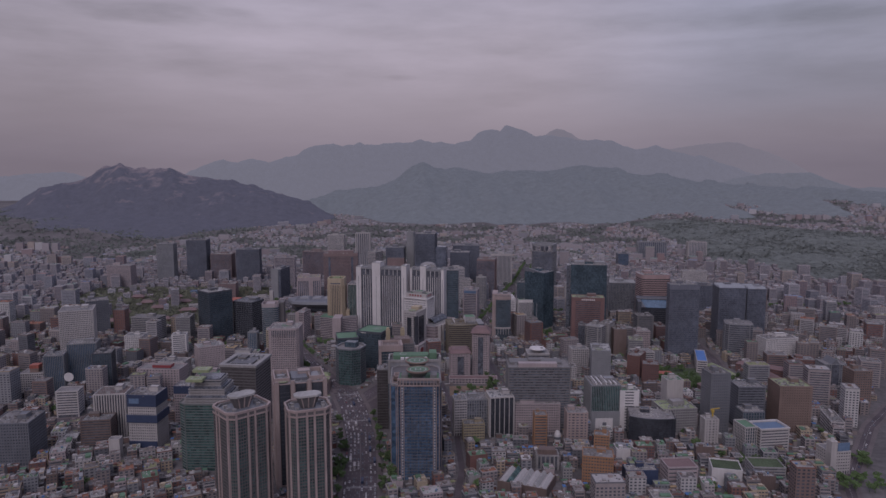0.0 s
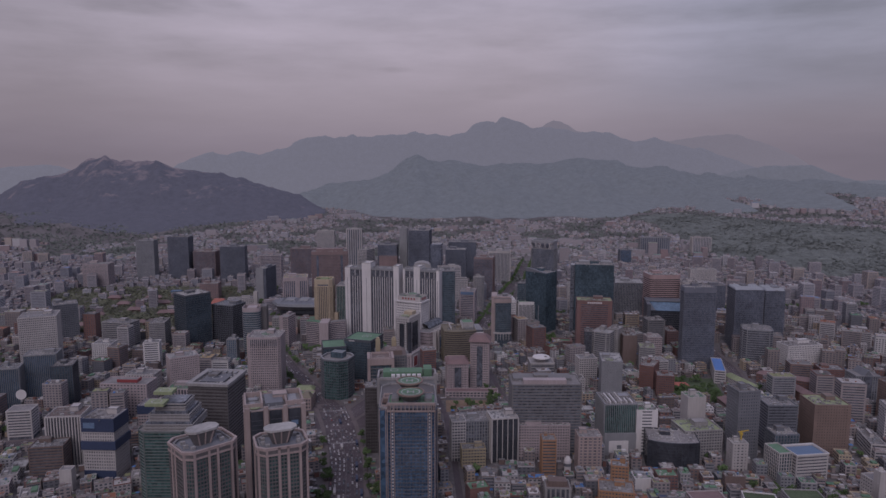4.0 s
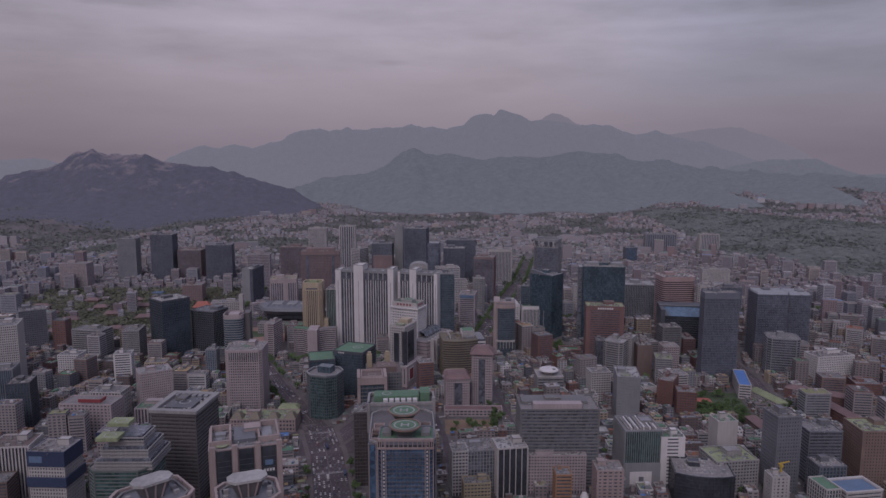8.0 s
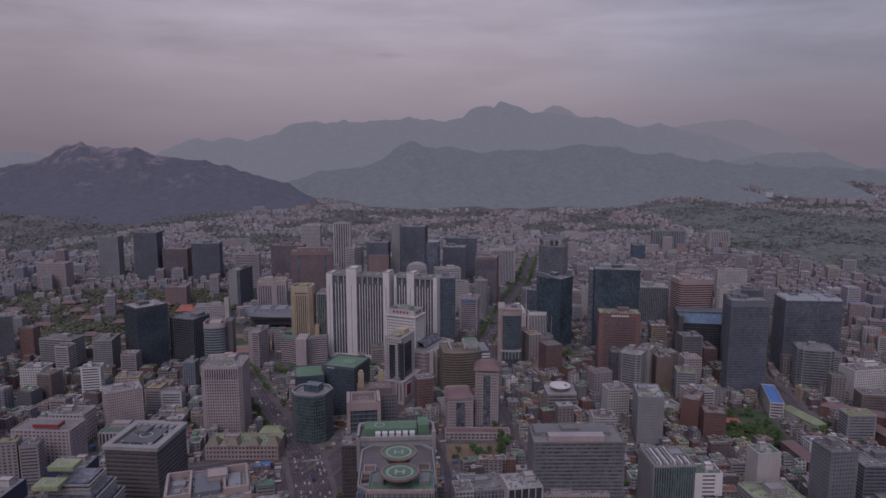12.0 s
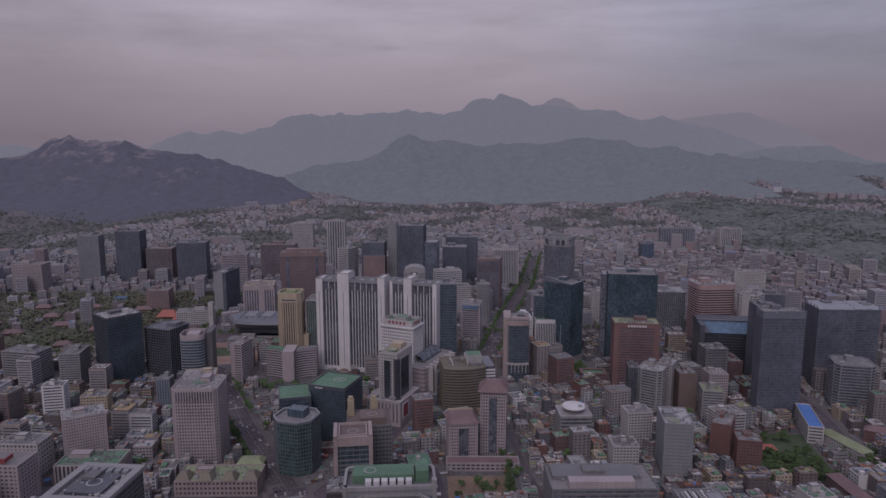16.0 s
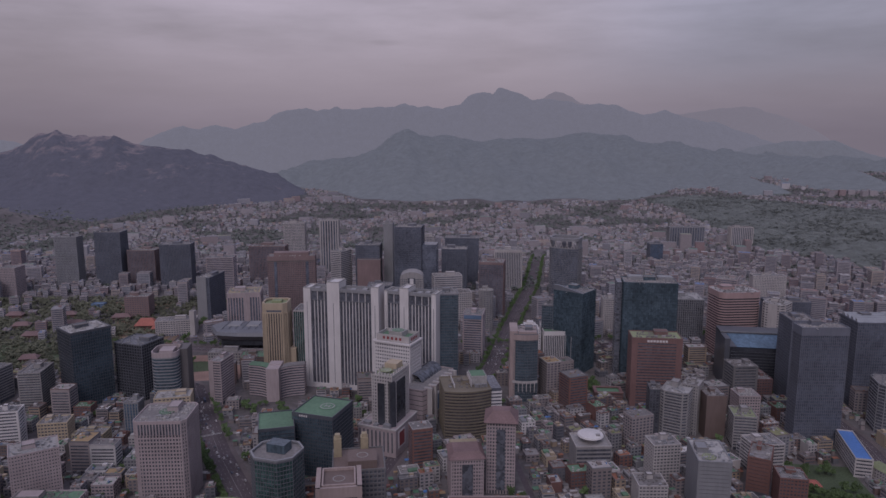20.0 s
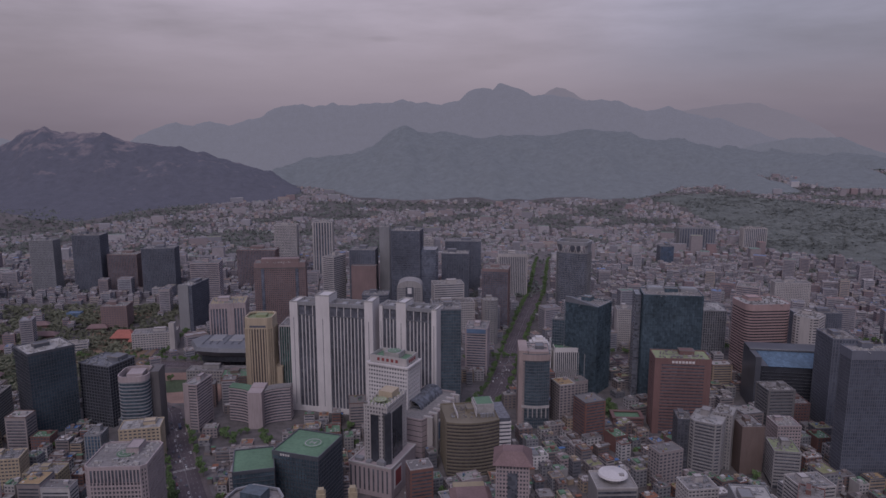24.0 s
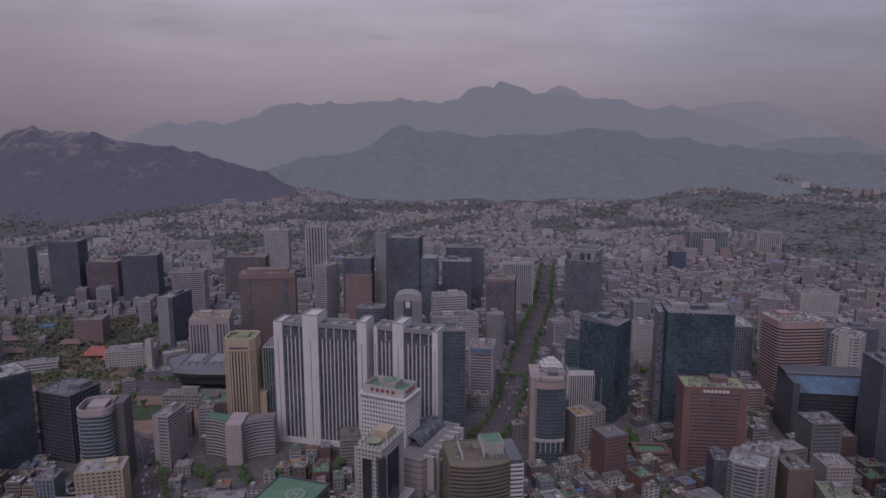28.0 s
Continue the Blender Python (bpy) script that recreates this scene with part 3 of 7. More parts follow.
# ---- roads, squares and parks ----
def strip(name, pts, width, mat, label, category, z=0.06, lanes=0, kerb=True):
    """A road along a line of points, with pavements, kerbs and lane marks."""
    b, marks, walkway = Build(), Build(), Build()

    def side(o):
        """The line moved sideways by o, mitred at the bends."""
        out = []
        for i, (x, y) in enumerate(pts):
            p, q = Vector(pts[max(0, i - 1)]), Vector(pts[min(len(pts) - 1, i + 1)])
            e = (q - p).normalized()
            out.append((x - e.y * o, y + e.x * o))
        return out

    def ribbon(build, o0, o1, up):
        lo, hi, k = side(o0), side(o1), len(build.v)
        for (xa, ya), (xb, yb) in zip(lo, hi):
            g = land((xa + xb) / 2, (ya + yb) / 2)
            build.v += [(xa, ya, g - 0.4), (xa, ya, g + up), (xb, yb, g + up), (xb, yb, g - 0.4)]
        for i in range(len(lo) - 1):
            for j in range(4):
                build.f.append((k + 4 * i + j, k + 4 * i + (j + 1) % 4, k + 4 * i + 4 + (j + 1) % 4, k + 4 * i + 4 + j))
                build.m.append(0)

    ribbon(b, width / 2, -width / 2, z)
    if kerb:
        ribbon(walkway, width / 2 + 5.2, width / 2 + 0.02, z + 0.16)
        ribbon(walkway, -width / 2 - 0.02, -width / 2 - 5.2, z + 0.16)
    for (xa, ya), (xb, yb) in zip(pts, pts[1:]):
        run, ang = math.hypot(xb - xa, yb - ya), math.atan2(yb - ya, xb - xa)
        mx, my = (xa + xb) / 2, (ya + yb) / 2
        zz = land(mx, my)
        TAKEN.append((mx, my, run + 6, width + (12 if kerb else 1), ang))
        for k in range(lanes - 1):
            o = (k + 1 - lanes / 2) * width / lanes
            solid = abs(o) < 0.1
            m = int(run / 10)
            for q in range(1 if solid else m):
                s = 0 if solid else -run / 2 + 10 * q + 3
                marks.turned(mx + math.cos(ang) * s - math.sin(ang) * o, my + math.sin(ang) * s + math.cos(ang) * o,
                             run if solid else 3.5, 0.2, ang, zz + z, zz + z + 0.02)
    ob = tagged(new(name, b.mesh(name, mat)), label, category, kind="structure")
    if lanes:
        part("lane_marks", marks, PAINT, ob)
    if kerb:
        tagged(new("pavement", walkway.mesh("pavement", PAVING)), "grey paved footway with a raised kerb", "pavement", kind="structure")
    return ob


SOUTH_AVE = [(-66, 520), (-72, 620), (-80, 720), (-92, 830), (-112, 930), (-132, 1000)]
WEST_AVE = [(-132, 1000), (-168, 1069), (-213, 1156), (-264, 1268), (-300, 1352), (-372, 1404), (-400, 1500), (-398, 1600), (-400, 1720), (-396, 1900)]
EAST_AVE = [(-112, 950), (-84, 1010), (-52, 1090), (-33, 1151), (-18, 1215), (18, 1276), (66, 1330), (98, 1400), (133, 1541), (177, 1711), (240, 1940), (300, 2231), (380, 2533), (470, 2900)]
RIGHT_AVE = [(380, 560), (434, 683), (498, 768), (560, 850), (640, 930)]
CROSS_AVE = [(-132, 1000), (-250, 960), (-420, 900), (-620, 850)]
EULJI = [(-520, 1545), (-394, 1530), (-200, 1500), (80, 1514), (300, 1530), (620, 1560), (1000, 1600)]
RT_STREET = [(462, 1060), (483, 1160), (488, 1245), (505, 1380), (540, 1540)]
strip("road", SOUTH_AVE, 36, ASPHALT, "wide city avenue with dense traffic", "road", lanes=8)
strip("road_west", WEST_AVE, 24, ASPHALT, "city avenue curving past stone offices", "road", lanes=6)
strip("road_east", EAST_AVE, 24, ASPHALT, "city avenue between department stores", "road", z=0.10, lanes=6)
strip("road_right", RIGHT_AVE, 10, ASPHALT, "sloping city street", "road", lanes=2)
strip("road_cross", CROSS_AVE, 18, ASPHALT, "cross street", "road", z=0.03, lanes=4)
strip("road_middle", EULJI, 22, ASPHALT, "cross street between office blocks", "road", z=0.03, lanes=6)
strip("road_lane", RT_STREET, 14, ASPHALT, "street between glass towers", "road", lanes=4)
strip("alley", [(20, 640), (31, 729), (28, 844), (22, 966), (10, 1040)], 7, ASPHALT, "narrow side street", "road", z=0.05, lanes=0, kerb=False)
strip("alley_market", [(110, 980), (101, 1072), (92, 1180), (88, 1300)], 6, ASPHALT, "narrow market lane", "road", z=0.05, lanes=0, kerb=False)
plaza = Build().turned(-104, 960, 84, 70, 0.1, -0.3, 0.045)
tagged(new("road_junction", plaza.mesh("road_junction", ASPHALT)), "broad asphalt crossroads", "road", kind="structure")
TAKEN.append((-104, 965, 84, 90, 0.1))


def lawn(name, x, y, w, d, turn, mat, label, category, shape=None, take=True, z=0.12):
    b = Build().prism(shape or rect(w, d), -0.3, z)
    ob = new(name, b.mesh(name, mat))
    ob.matrix_basis = pose(x, y, land(x, y), 0, 0, turn)
    if take:
        TAKEN.append((x, y, w, d, radians(turn)))
    return tagged(ob, label, category, kind="structure")


lawn("lawn_plaza", -326, 1437, 84, 46, 4, GRASS, "oval green lawn on a city square", "lawn", oval(84, 46, 36))
lawn("pavement_plaza", -314, 1434, 120, 112, 4, BRICKPAVE, "brick-coloured paved square", "pavement", z=0.03)
lawn("lawn_park", 384, 1060, 76, 110, -10, GRASS, "park lawn among trees", "lawn")
lawn("lawn_garden", 56, 1000, 66, 44, 0, EARTH, "garden court with pale paths", "garden")
lawn("lawn_palace", -470, 1600, 130, 190, 5, EARTH, "palace grounds of sandy earth and trees", "garden")
lawn("lawn_palace_west", -600, 1480, 120, 160, 5, GRASS, "palace lawn with trees", "garden")
lawn("building_site", -560, 1790, 150, 80, 0, EARTH, "cleared building site of bare brown earth", "ground")
lawn("lawn_east", 222, 1340, 34, 44, -10, GRASS, "strip of lawn beside an office tower", "lawn")


# ---- the large buildings ----
def slab_hotel(x, y, w, turn, h, cores, label):
    """White hotel slab: blank end piers and a service core, narrow fins before dark glass."""
    d = 22
    root = thing("hotel_slab", x, y, 0, turn, label, "hotel")
    TAKEN.append((x, y, w + 10, d + 14, radians(turn)))
    part("glazing", Build().box(-w / 2 + 1, w / 2 - 1, -d / 2 + 1.2, d / 2 - 1.2, 0, h - 3), G_DARK, root)
    part("roof_deck", Build().box(-w / 2 + 1, w / 2 - 1, -d / 2 + 1.4, d / 2 - 1.4, h - 3, h - 2.6), ROOF, root)
    blanks = []
    for cx, cw, up in cores:
        b = Build().box(cx - cw / 2, cx + cw / 2, -d / 2 - 1.6, d / 2 + 1.6, 0, h + up)
        core = part("white_pier", b, WHITE, root)
        part("seam", Build().box(cx - 0.35, cx + 0.35, -d / 2 - 1.66, -d / 2 - 1.4, 8, h - 18), SLATE, core)
        o = rect(cw - 1.2, d + 2)
        part("cap", Build().ring(grow(o, 0.5), grow(o, -0.6), h + up, h + up + 1.4), ROOFL, core, at=(cx, 0, 0))
        blanks.append((cx - cw / 2, cx + cw / 2))
    for (a0, a1), (b0, b1) in zip(blanks, blanks[1:]):
        run = b0 - a1
        k = max(2, round(run / 4.3))
        fin = Build().box(-0.5, 0.5, -d / 2 - 0.1, -d / 2 + 1.3, 6, h - 15).mesh("fin", WHITE)
        tall = Build().box(-0.4, 0.4, -d / 2 - 0.1, -d / 2 + 1.3, h - 15, h - 3).mesh("fin", WHITE)
        for i in range(1, k):
            part("fin", fin, WHITE, root, at=(a1 + run * i / k, 0, 0))
            if i % 2 == 0:
                part("fin", tall, WHITE, root, at=(a1 + run * i / k, 0, 0))
        part("sky_lounge_band", Build().box(a1, b0, -d / 2 - 0.2, -d / 2 + 1.4, h - 15.4, h - 14.4), SLATE, root)
        part("parapet", Build().box(a1, b0, -d / 2 - 0.5, -d / 2 + 1.4, h - 3.4, h + 1.2), GREY, root)
        part("parapet", Build().box(a1, b0, d / 2 - 1.4, d / 2 + 0.5, h - 3.4, h + 1.2), GREY, root)
        part("rear_wall", Build().box(a1, b0, d / 2 - 1.3, d / 2 + 0.4, 0, h - 3.4), WHITE, root)
        part("base_wall", Build().box(a1, b0, -d / 2 - 1.0, -d / 2 + 1.4, 0, 6), WHITE, root)
    for i in range(5):
        s = -w * 0.35 + i * w * 0.16
        part("roof_plant", Build().box(s - 3, s + 3, -4, 5, h - 2.6, h - 0.4 + (i % 3)), METAL, root)
    return root


slab_hotel(-101, 1353, 103, -15, 134, [(-46.5, 10, 0), (-10, 17, 9), (46.5, 10, 5)], "white hotel slab with dark windows between narrow fins")
slab_hotel(-10, 1332, 70, -21, 134, [(-33, 4, 0), (-8, 12, 5), (32, 6, 0)], "pale hotel slab, newer wing with dark windows between fins")

# department store with the crown of red signs
store = tower("department_store", "white department store with square windows and red roof signs", -28, 1262, 47, 30, -26, 91, "punch", WHITE, G_DARK, 4.2, 0.5, 3.1, 1.3,
              category="department store", roof=GREENR, plant=False)
part("cornice", Build().ring(grow(rect(47, 30), 1.4), rect(44, 27), 90.6, 92.6), WHITE, store)
part("sign_wall", Build().ring(rect(43, 26), rect(41.6, 24.6), 92.6, 100.5), IVORY, store)
part("crown_roof", Build().box(-20.5, 20.5, -12, 12, 92, 97), GREENR, store)
for k in range(5):
    part("red_sign_bar", Build().box(-13 + k * 5.4, -10.2 + k * 5.4, -13.4, -13.0, 95, 98.2), RED, store, "red sign shape")
    if k < 4:
        part("red_sign_bar", Build().box(21.5, 21.9, -8 + k * 4.2, -5.8 + k * 4.2, 95, 98.2), RED, store, "red sign shape")
part("stair_house", Build().box(-9, 9, -6, 8, 97, 103), ROOFL, store)
helipad(0, 1, 103, 7, store)
# its front block, grid and glass
av = tower("shopping_tower", "pale stone tower with small square windows and a dark glass bay", -33.4, 1177.4, 24, 42, -24, 85, "punch", IVORY, G_DARK, 3.6, 0.42, 3.2, 1.4, category="office building", roof=LIMER)
part("glass_bay", Build().box(-4.6, 3.4, -21.8, -20.2, 22, 76), G_BLACK, av, "dark glass bay")
part("corner_bay", Build().turned(11.4, -20.2, 6.4, 6.4, 0.785, 18, 79), G_BLACK, av, "dark glass corner bay")
part("glass_bay", Build().box(11.6, 12.6, -10, 10, 22, 76), G_BLACK, av, "dark glass bay")
attic = Build().taper(rect(2.4, 2.4), rect(1.6, 1.6), 84, 87).mesh("attic_pier", IVORY)
for k in range(7):
    for sx, sy in ((-10.6 + 3.5 * k, -19.6), (10.6, -19.6 + 6.4 * k), (-10.6, -19.6 + 6.4 * k)):
        part("attic_pier", attic, IVORY, av, at=(sx, sy, 0))
part("attic_house", Build().box(-7, 7, 0, 15, 84, 91), CREAM, av)
helipad(-1, -8, 86, 6.5, av, LIMER)
part("podium", Build().box(-24, 20, -30, 24, 0, 30), PINK, av, "pale stone shop podium")
for k in range(9):
    part("podium_slot", Build().box(-22.5 + k * 4.7, -21 + k * 4.7, -30.3, -29.8, 5, 27), G_DARK, av)
part("podium_cornice", Build().ring(rect(45, 55), rect(42, 52), 29.4, 31), IVORY, av, at=(-2, -3, 0))
tagged(part("podium_plant", Build().box(-20, -12, -26, -20, 30, 33).box(-8, -3, -27, -22, 30, 32).box(4, 12, -28, -22, 30, 34), GREY, av), kind="stuff")
part("poster_frame", Build().box(20, 20.5, -24, -8, 8, 27), WHITE, av)
part("poster", Build().box(20.4, 20.7, -22, -10, 10, 25), RED, av, "red poster in a white frame")

dept = tower("department_store", "curved stone department store with a glazed barrel roof and posters", 2, 1258, 84, 40, 63, 47, "band", PINK, G_DARK, 6.0, 0.82, 8, 1.6,
             poly=bowed(84, 40, 7), category="department store", roof=ROOF, plant=False)
for k in range(7):
    s = -34 + 11 * k
    part("stone_pier", Build().box(s, s + 3.2, -28.2, -18, 0, 47.5), IVORY, dept)
for k in (1, 3, 5):
    s = -31 + 11 * k
    f = part("poster_frame", Build().box(s, s + 7, -28, -20, 16, 38), WHITE, dept)
    part("poster", Build().box(s + 1, s + 6, -28.3, -27.8, 18, 36), BLUES if k == 1 else RED, f)
vault = Build()
for i in range(9):
    a0, a1 = math.pi * i / 9, math.pi * (i + 1) / 9
    vault.quadset([(x, 4 - 12 * math.cos(a), 46 + 9 * math.sin(a)) for a in (a0, a1) for x in (-20, 34)], [(0, 1, 3, 2)])
vault.prism([(-20, -8), (34, -8), (34, 16), (-20, 16)], 45.6, 46.0)
part("barrel_roof", vault, G_GREY, dept, "grey-green glazed barrel roof")
for i in range(8):
    part("roof_rib", Build().box(-20 + i * 7.7, -19.4 + i * 7.7, -8.2, 16.2, 46, 47), METAL, dept)

gold = tower("bronze_office", "bronze-banded office block with a bowed front and white-striped end", 48, 1206, 52, 46, 6, 58, "band", OLIVE, G_BROWN, 3.6, 0.42, 6, 1.0, poly=bowed(52, 46, 6), roof=OLIVE, plant=False)
end_band = Build().box(26.4, 38, -22, 20, 1.6, 3.6).mesh("end_band", WHITE)
for i in range(14):
    part("end_band", end_band, WHITE, gold, "white band of the end wing", (0, 0, 3.9 * i))
part("end_glazing", Build().box(26.3, 37.2, -21.4, 19.4, 0, 58), G_DARK, gold)
part("plant_block", Build().box(6, 24, -6, 14, 57, 67), ROOFL, gold)
part("plant_deck", Build().box(7, 23, -5, 13, 67, 67.4), GREENR, gold)
rooftop(gold, 44, 36, 58.2, 21, OLIVE)
part("roof_screen", Build().box(-14, -13.4, -16, 14, 58, 62), WHITE, gold)
part("roof_screen", Build().box(5, 5.5, -14, 14, 58, 66), WHITE, gold)
for i in range(5):
    part("cooling_unit", Build().box(9 + 3 * i, 11 + 3 * i, -15, -12, 57, 60.5), GREY, gold)

# tiled hotel: tower and lower wing
ht = tower("tiled_hotel", "pink stone hotel tower under a hipped brown tile roof", 75, 1081, 27, 28, -8, 71, "punch", PINK, G_DARK, 3.4, 0.4, 2.6, 1.2, category="hotel", plant=False)
part("hip_roof", Build().taper(rect(32, 33), rect(16, 12), 71, 79), TILE, ht, "brown tile hipped roof")
part("dark_slot", Build().box(-4, 4, -14.8, -13.8, 4, 64), G_GREY, ht)
hl = tower("tiled_hotel", "pink stone hotel wing with a brown tile roof", 40, 1071, 30, 40, 3, 43, "punch", PINK, G_DARK, 3.4, 0.4, 2.6, 1.2, category="hotel", plant=False)
part("hip_roof", Build().taper(rect(34, 34), rect(24, 20), 43, 48), TILE, hl, "brown tile hipped roof", (0, -4, 0))
part("dark_slot", Build().box(-5, 5, -20.8, -19.8, 4, 38), G_GREY, hl)
part("roof_court", Build().box(-13, 13, 12, 20, 43, 44.5), YELLOW, hl, "ochre lattice roof court")
tower("hotel_porch", "low brown-roofed hotel porch with paired columns", 60, 1040, 74, 16, -2, 9, "punch", PINK, G_DARK, 4.2, 0.4, 5, 1.4, category="hotel", roof=TILE, plant=False)

red = tower("red_office", "red-brown tiled office block with dark window bands", 289, 1285, 60, 32, -8, 88, "band", REDBR, G_DARK, 3.7, 0.52, 9, 7.0, roof=LIMER, top=7.0)
for k in range(7):
    part("sign_bar", Build().box(-12 + k * 3.6, -9.4 + k * 3.6, -16.5, -16.1, 82.6, 85.2), WHITE, red, "pale sign bar")
skt = tower("glass_tower", "dark green glass office tower with a stepped rear", 311, 1382, 70, 40, -10, 136, "curtain", G_TEAL, G_TEAL, 3.9, 0.1, 3.0, 0.12, roof=ROOF)
part("side_wing", Build().box(-43, -36, -4, 24, 0, 132), G_GREY, skt, "narrow glass side wing")
for k in range(33):
    part("wing_band", Build().box(-43.2, -35.8, -4.2, 24.2, k * 4, k * 4 + 0.5), SLATE, skt)
for s in (-28, 12):
    st = part("roof_block", Build().box(s, s + 20, 2, 18, 134, 139), GREY, skt)
    part("louvre", Build().box(s + 2, s + 18, 4, 14, 139, 139.8), METAL, st)
dk = tower("glass_tower", "dark glass office tower with a slanting roof edge", 217, 1415, 46, 40, -41, 116, "curtain", G_TEAL, G_TEAL, 3.9, 0.1, 3.4, 0.12, roof=ROOF)
part("slant_crown", Build().taper([(-23, -20), (23, -20), (23, -16), (-23, -16)], [(-23, -20), (-15, -20), (-15, -16), (-23, -16)], 116, 123), SLATE, dk)
tower("glass_annex", "dark glass block beside a tower", 184, 1432, 16, 30, -20, 92, "curtain", SLATE, G_TEAL, 3.9, 0.1, 3, 0.2)
cu = tower("curved_office", "curved office block of green glass with a pink stone back", 130, 1313, 34, 38, -6, 88, "curtain", SLATE, G_TEAL, 3.8, 0.1, 2.6, 0.2, poly=bowed(34, 38, 4), roof=ROOFL, top=2.0)
part("stone_flank", Build().box(-18, -8, -20.6, 19.5, 0, 91), TANP, cu, "blank pink stone flank")
part("stone_crown", Build().prism(grow(bowed(34, 38, 4), 0.5), 80, 87), TANP, cu, "pink stone top band")
part("crown_slot", Build().box(-7, 15, -20, -12, 87, 90), TANP, cu)
part("loggia_band", Build().prism(grow(bowed(34, 38, 4), 0.4), 24, 27), IVORY, cu)
for k in range(5):
    part("loggia_column", Build().box(-7 + 5 * k, -6 + 5 * k, -23, -20, 13, 24), IVORY, cu)
st = tower("striped_office", "white office block with close vertical fins", 191, 1425, 36, 45, -2, 58, "fins", WHITE, G_DARK, 3.8, 0.1, 2.5, 0.9, roof=GREENR, top=6)
tower("small_office", "narrow grey office block with a flat roof", 219, 1410, 19, 30, -2, 52, "curtain", GREY, G_DARK, 3.7, roof=YELLOW, top=6)
tower("striped_tower", "pink and white striped office tower with rounded corners", 468, 1465, 64, 50, 3, 103, "band", ROSE, G_BLACK, 3.9, 0.5, 6, 1, poly=rounded(64, 50, 11), roof=ROOFL, top=9.0)
tower("striped_tower", "orange-brown base storeys under a striped tower", 468, 1448, 60, 34, 3, 15, "solid", ORANGE, G_DARK, plant=False)
wt = tower("white_tower", "white office tower with serrated window bands and chamfered corners", 516, 1428, 32, 38, -46, 92, "band", IVORY, G_DARK, 3.7, 0.55, 5, 1, poly=chamfer(32, 38, 6), roof=ROOFL)
part("blank_pier", Build().box(-6, 7, -19.6, -18.6, 0, 92), IVORY, wt)
# black block with the blue glass recess
cb = thing("black_block", 445, 1349, 0, -11, "black glass block with a sloping blue glass recess at the top", "office building")
TAKEN.append((445, 1349, 92, 62, radians(-11)))
part("glazing", Build().box(-40, 40, -26, 26, 0, 56), G_BLACK, cb)
part("frame_side", Build().box(-42.5, -36, -28, 27.5, 0, 68), BLACK, cb)
part("frame_side", Build().box(36, 42.5, -28, 27.5, 0, 68), BLACK, cb)
part("frame_top", Build().box(-42.5, 42.5, 0, 27.5, 66, 70), BLACK, cb)
part("rear_wall", Build().box(-36, 36, 1, 26, 56.2, 66), BLACK, cb)


def tilted(x0, x1, u0, u1, mat, name, label=""):
    """A thick sloping panel between the front sill and the roof edge."""
    b = Build()
    b.quadset([(x0, -27, 57), (x1, -27, 57), (u1, 0.5, 67.6), (u0, 0.5, 67.6), (x0, -26, 56.1), (x1, -26, 56.1), (u1, 1.5, 66.6), (u0, 1.5, 66.6)],
              [(0, 1, 2, 3), (7, 6, 5, 4), (0, 4, 5, 1), (1, 5, 6, 2), (2, 6, 7, 3), (3, 7, 4, 0)])
    part(name, b, mat, cb, label)


tilted(-27, 27, -35.2, 35.2, G_SKY, "sloping_glass", "sloping pale blue glass")
tilted(-36, -27.2, -36, -35.4, BLACK, "sloping_panel")
tilted(27.2, 36, 35.4, 36, BLACK, "sloping_panel")
for k in range(13):
    part("floor_band", Build().box(-34, 34, -27.3, -26.8, 2 + 4 * k, 2.5 + 4 * k), BLACK, cb)
part("frame_edge", Build().box(-42.7, 42.7, -0.2, 0.4, 69.2, 70.4), GREY, cb)
part("banner", Build().box(36, 41, -28.5, -28.0, 26, 50), WHITE, cb, "tall white banner")
tower("brown_office", "small brown stone office block with ribbon windows", 390, 1266, 30, 28, 1, 57, "band", TAUPE, G_DARK, 3.6, 0.5, 8, 2.2, roof=ROOF)
tower("steel_office", "grey office block with a fine steel grid", 427, 1168, 50, 20, -3, 132, "curtain", HAZEP, G_HAZE, 3.6, 0.2, 2.2, 0.3, roof=ROOF, top=9)
d1 = tower("dark_tower", "dark grey office tower with a sawtooth roof", 554, 1280, 48, 45, -6, 108, "curtain", HAZEP, G_HAZE, 3.8, 0.1, 2.6, 0.2, roof=ROOF)
d2 = tower("dark_tower", "dark grey office tower with a sawtooth roof", 610, 1302, 34, 45, -6, 102, "curtain", HAZEP, G_HAZE, 3.8, 0.1, 2.6, 0.2, roof=ROOF)
for root, w, h in ((d1, 48, 108), (d2, 34, 102)):
    for k in range(4):
        part("roof_saw", Build().taper([(-w / 2 + 1, -20 + 10 * k), (w / 2 - 1, -20 + 10 * k), (w / 2 - 1, -13 + 10 * k), (-w / 2 + 1, -13 + 10 * k)],
                                       [(-w / 2 + 1, -15 + 10 * k), (w / 2 - 1, -15 + 10 * k), (w / 2 - 1, -13 + 10 * k), (-w / 2 + 1, -13 + 10 * k)], h - 1, h + 3), METAL, root)
tower("banded_glass", "dark glass office block with pale floor bands", 537, 1196, 46, 40, -16, 58, "band", GREY, G_DARK, 3.8, 0.22, 8, 0.6, poly=chamfer(46, 40, 6), roof=ROOF)
tower("dark_tower", "dark narrow office tower behind others", 470, 1290, 30, 40, -6, 108, "curtain", HAZEP, G_HAZE, 3.8, roof=ROOF)

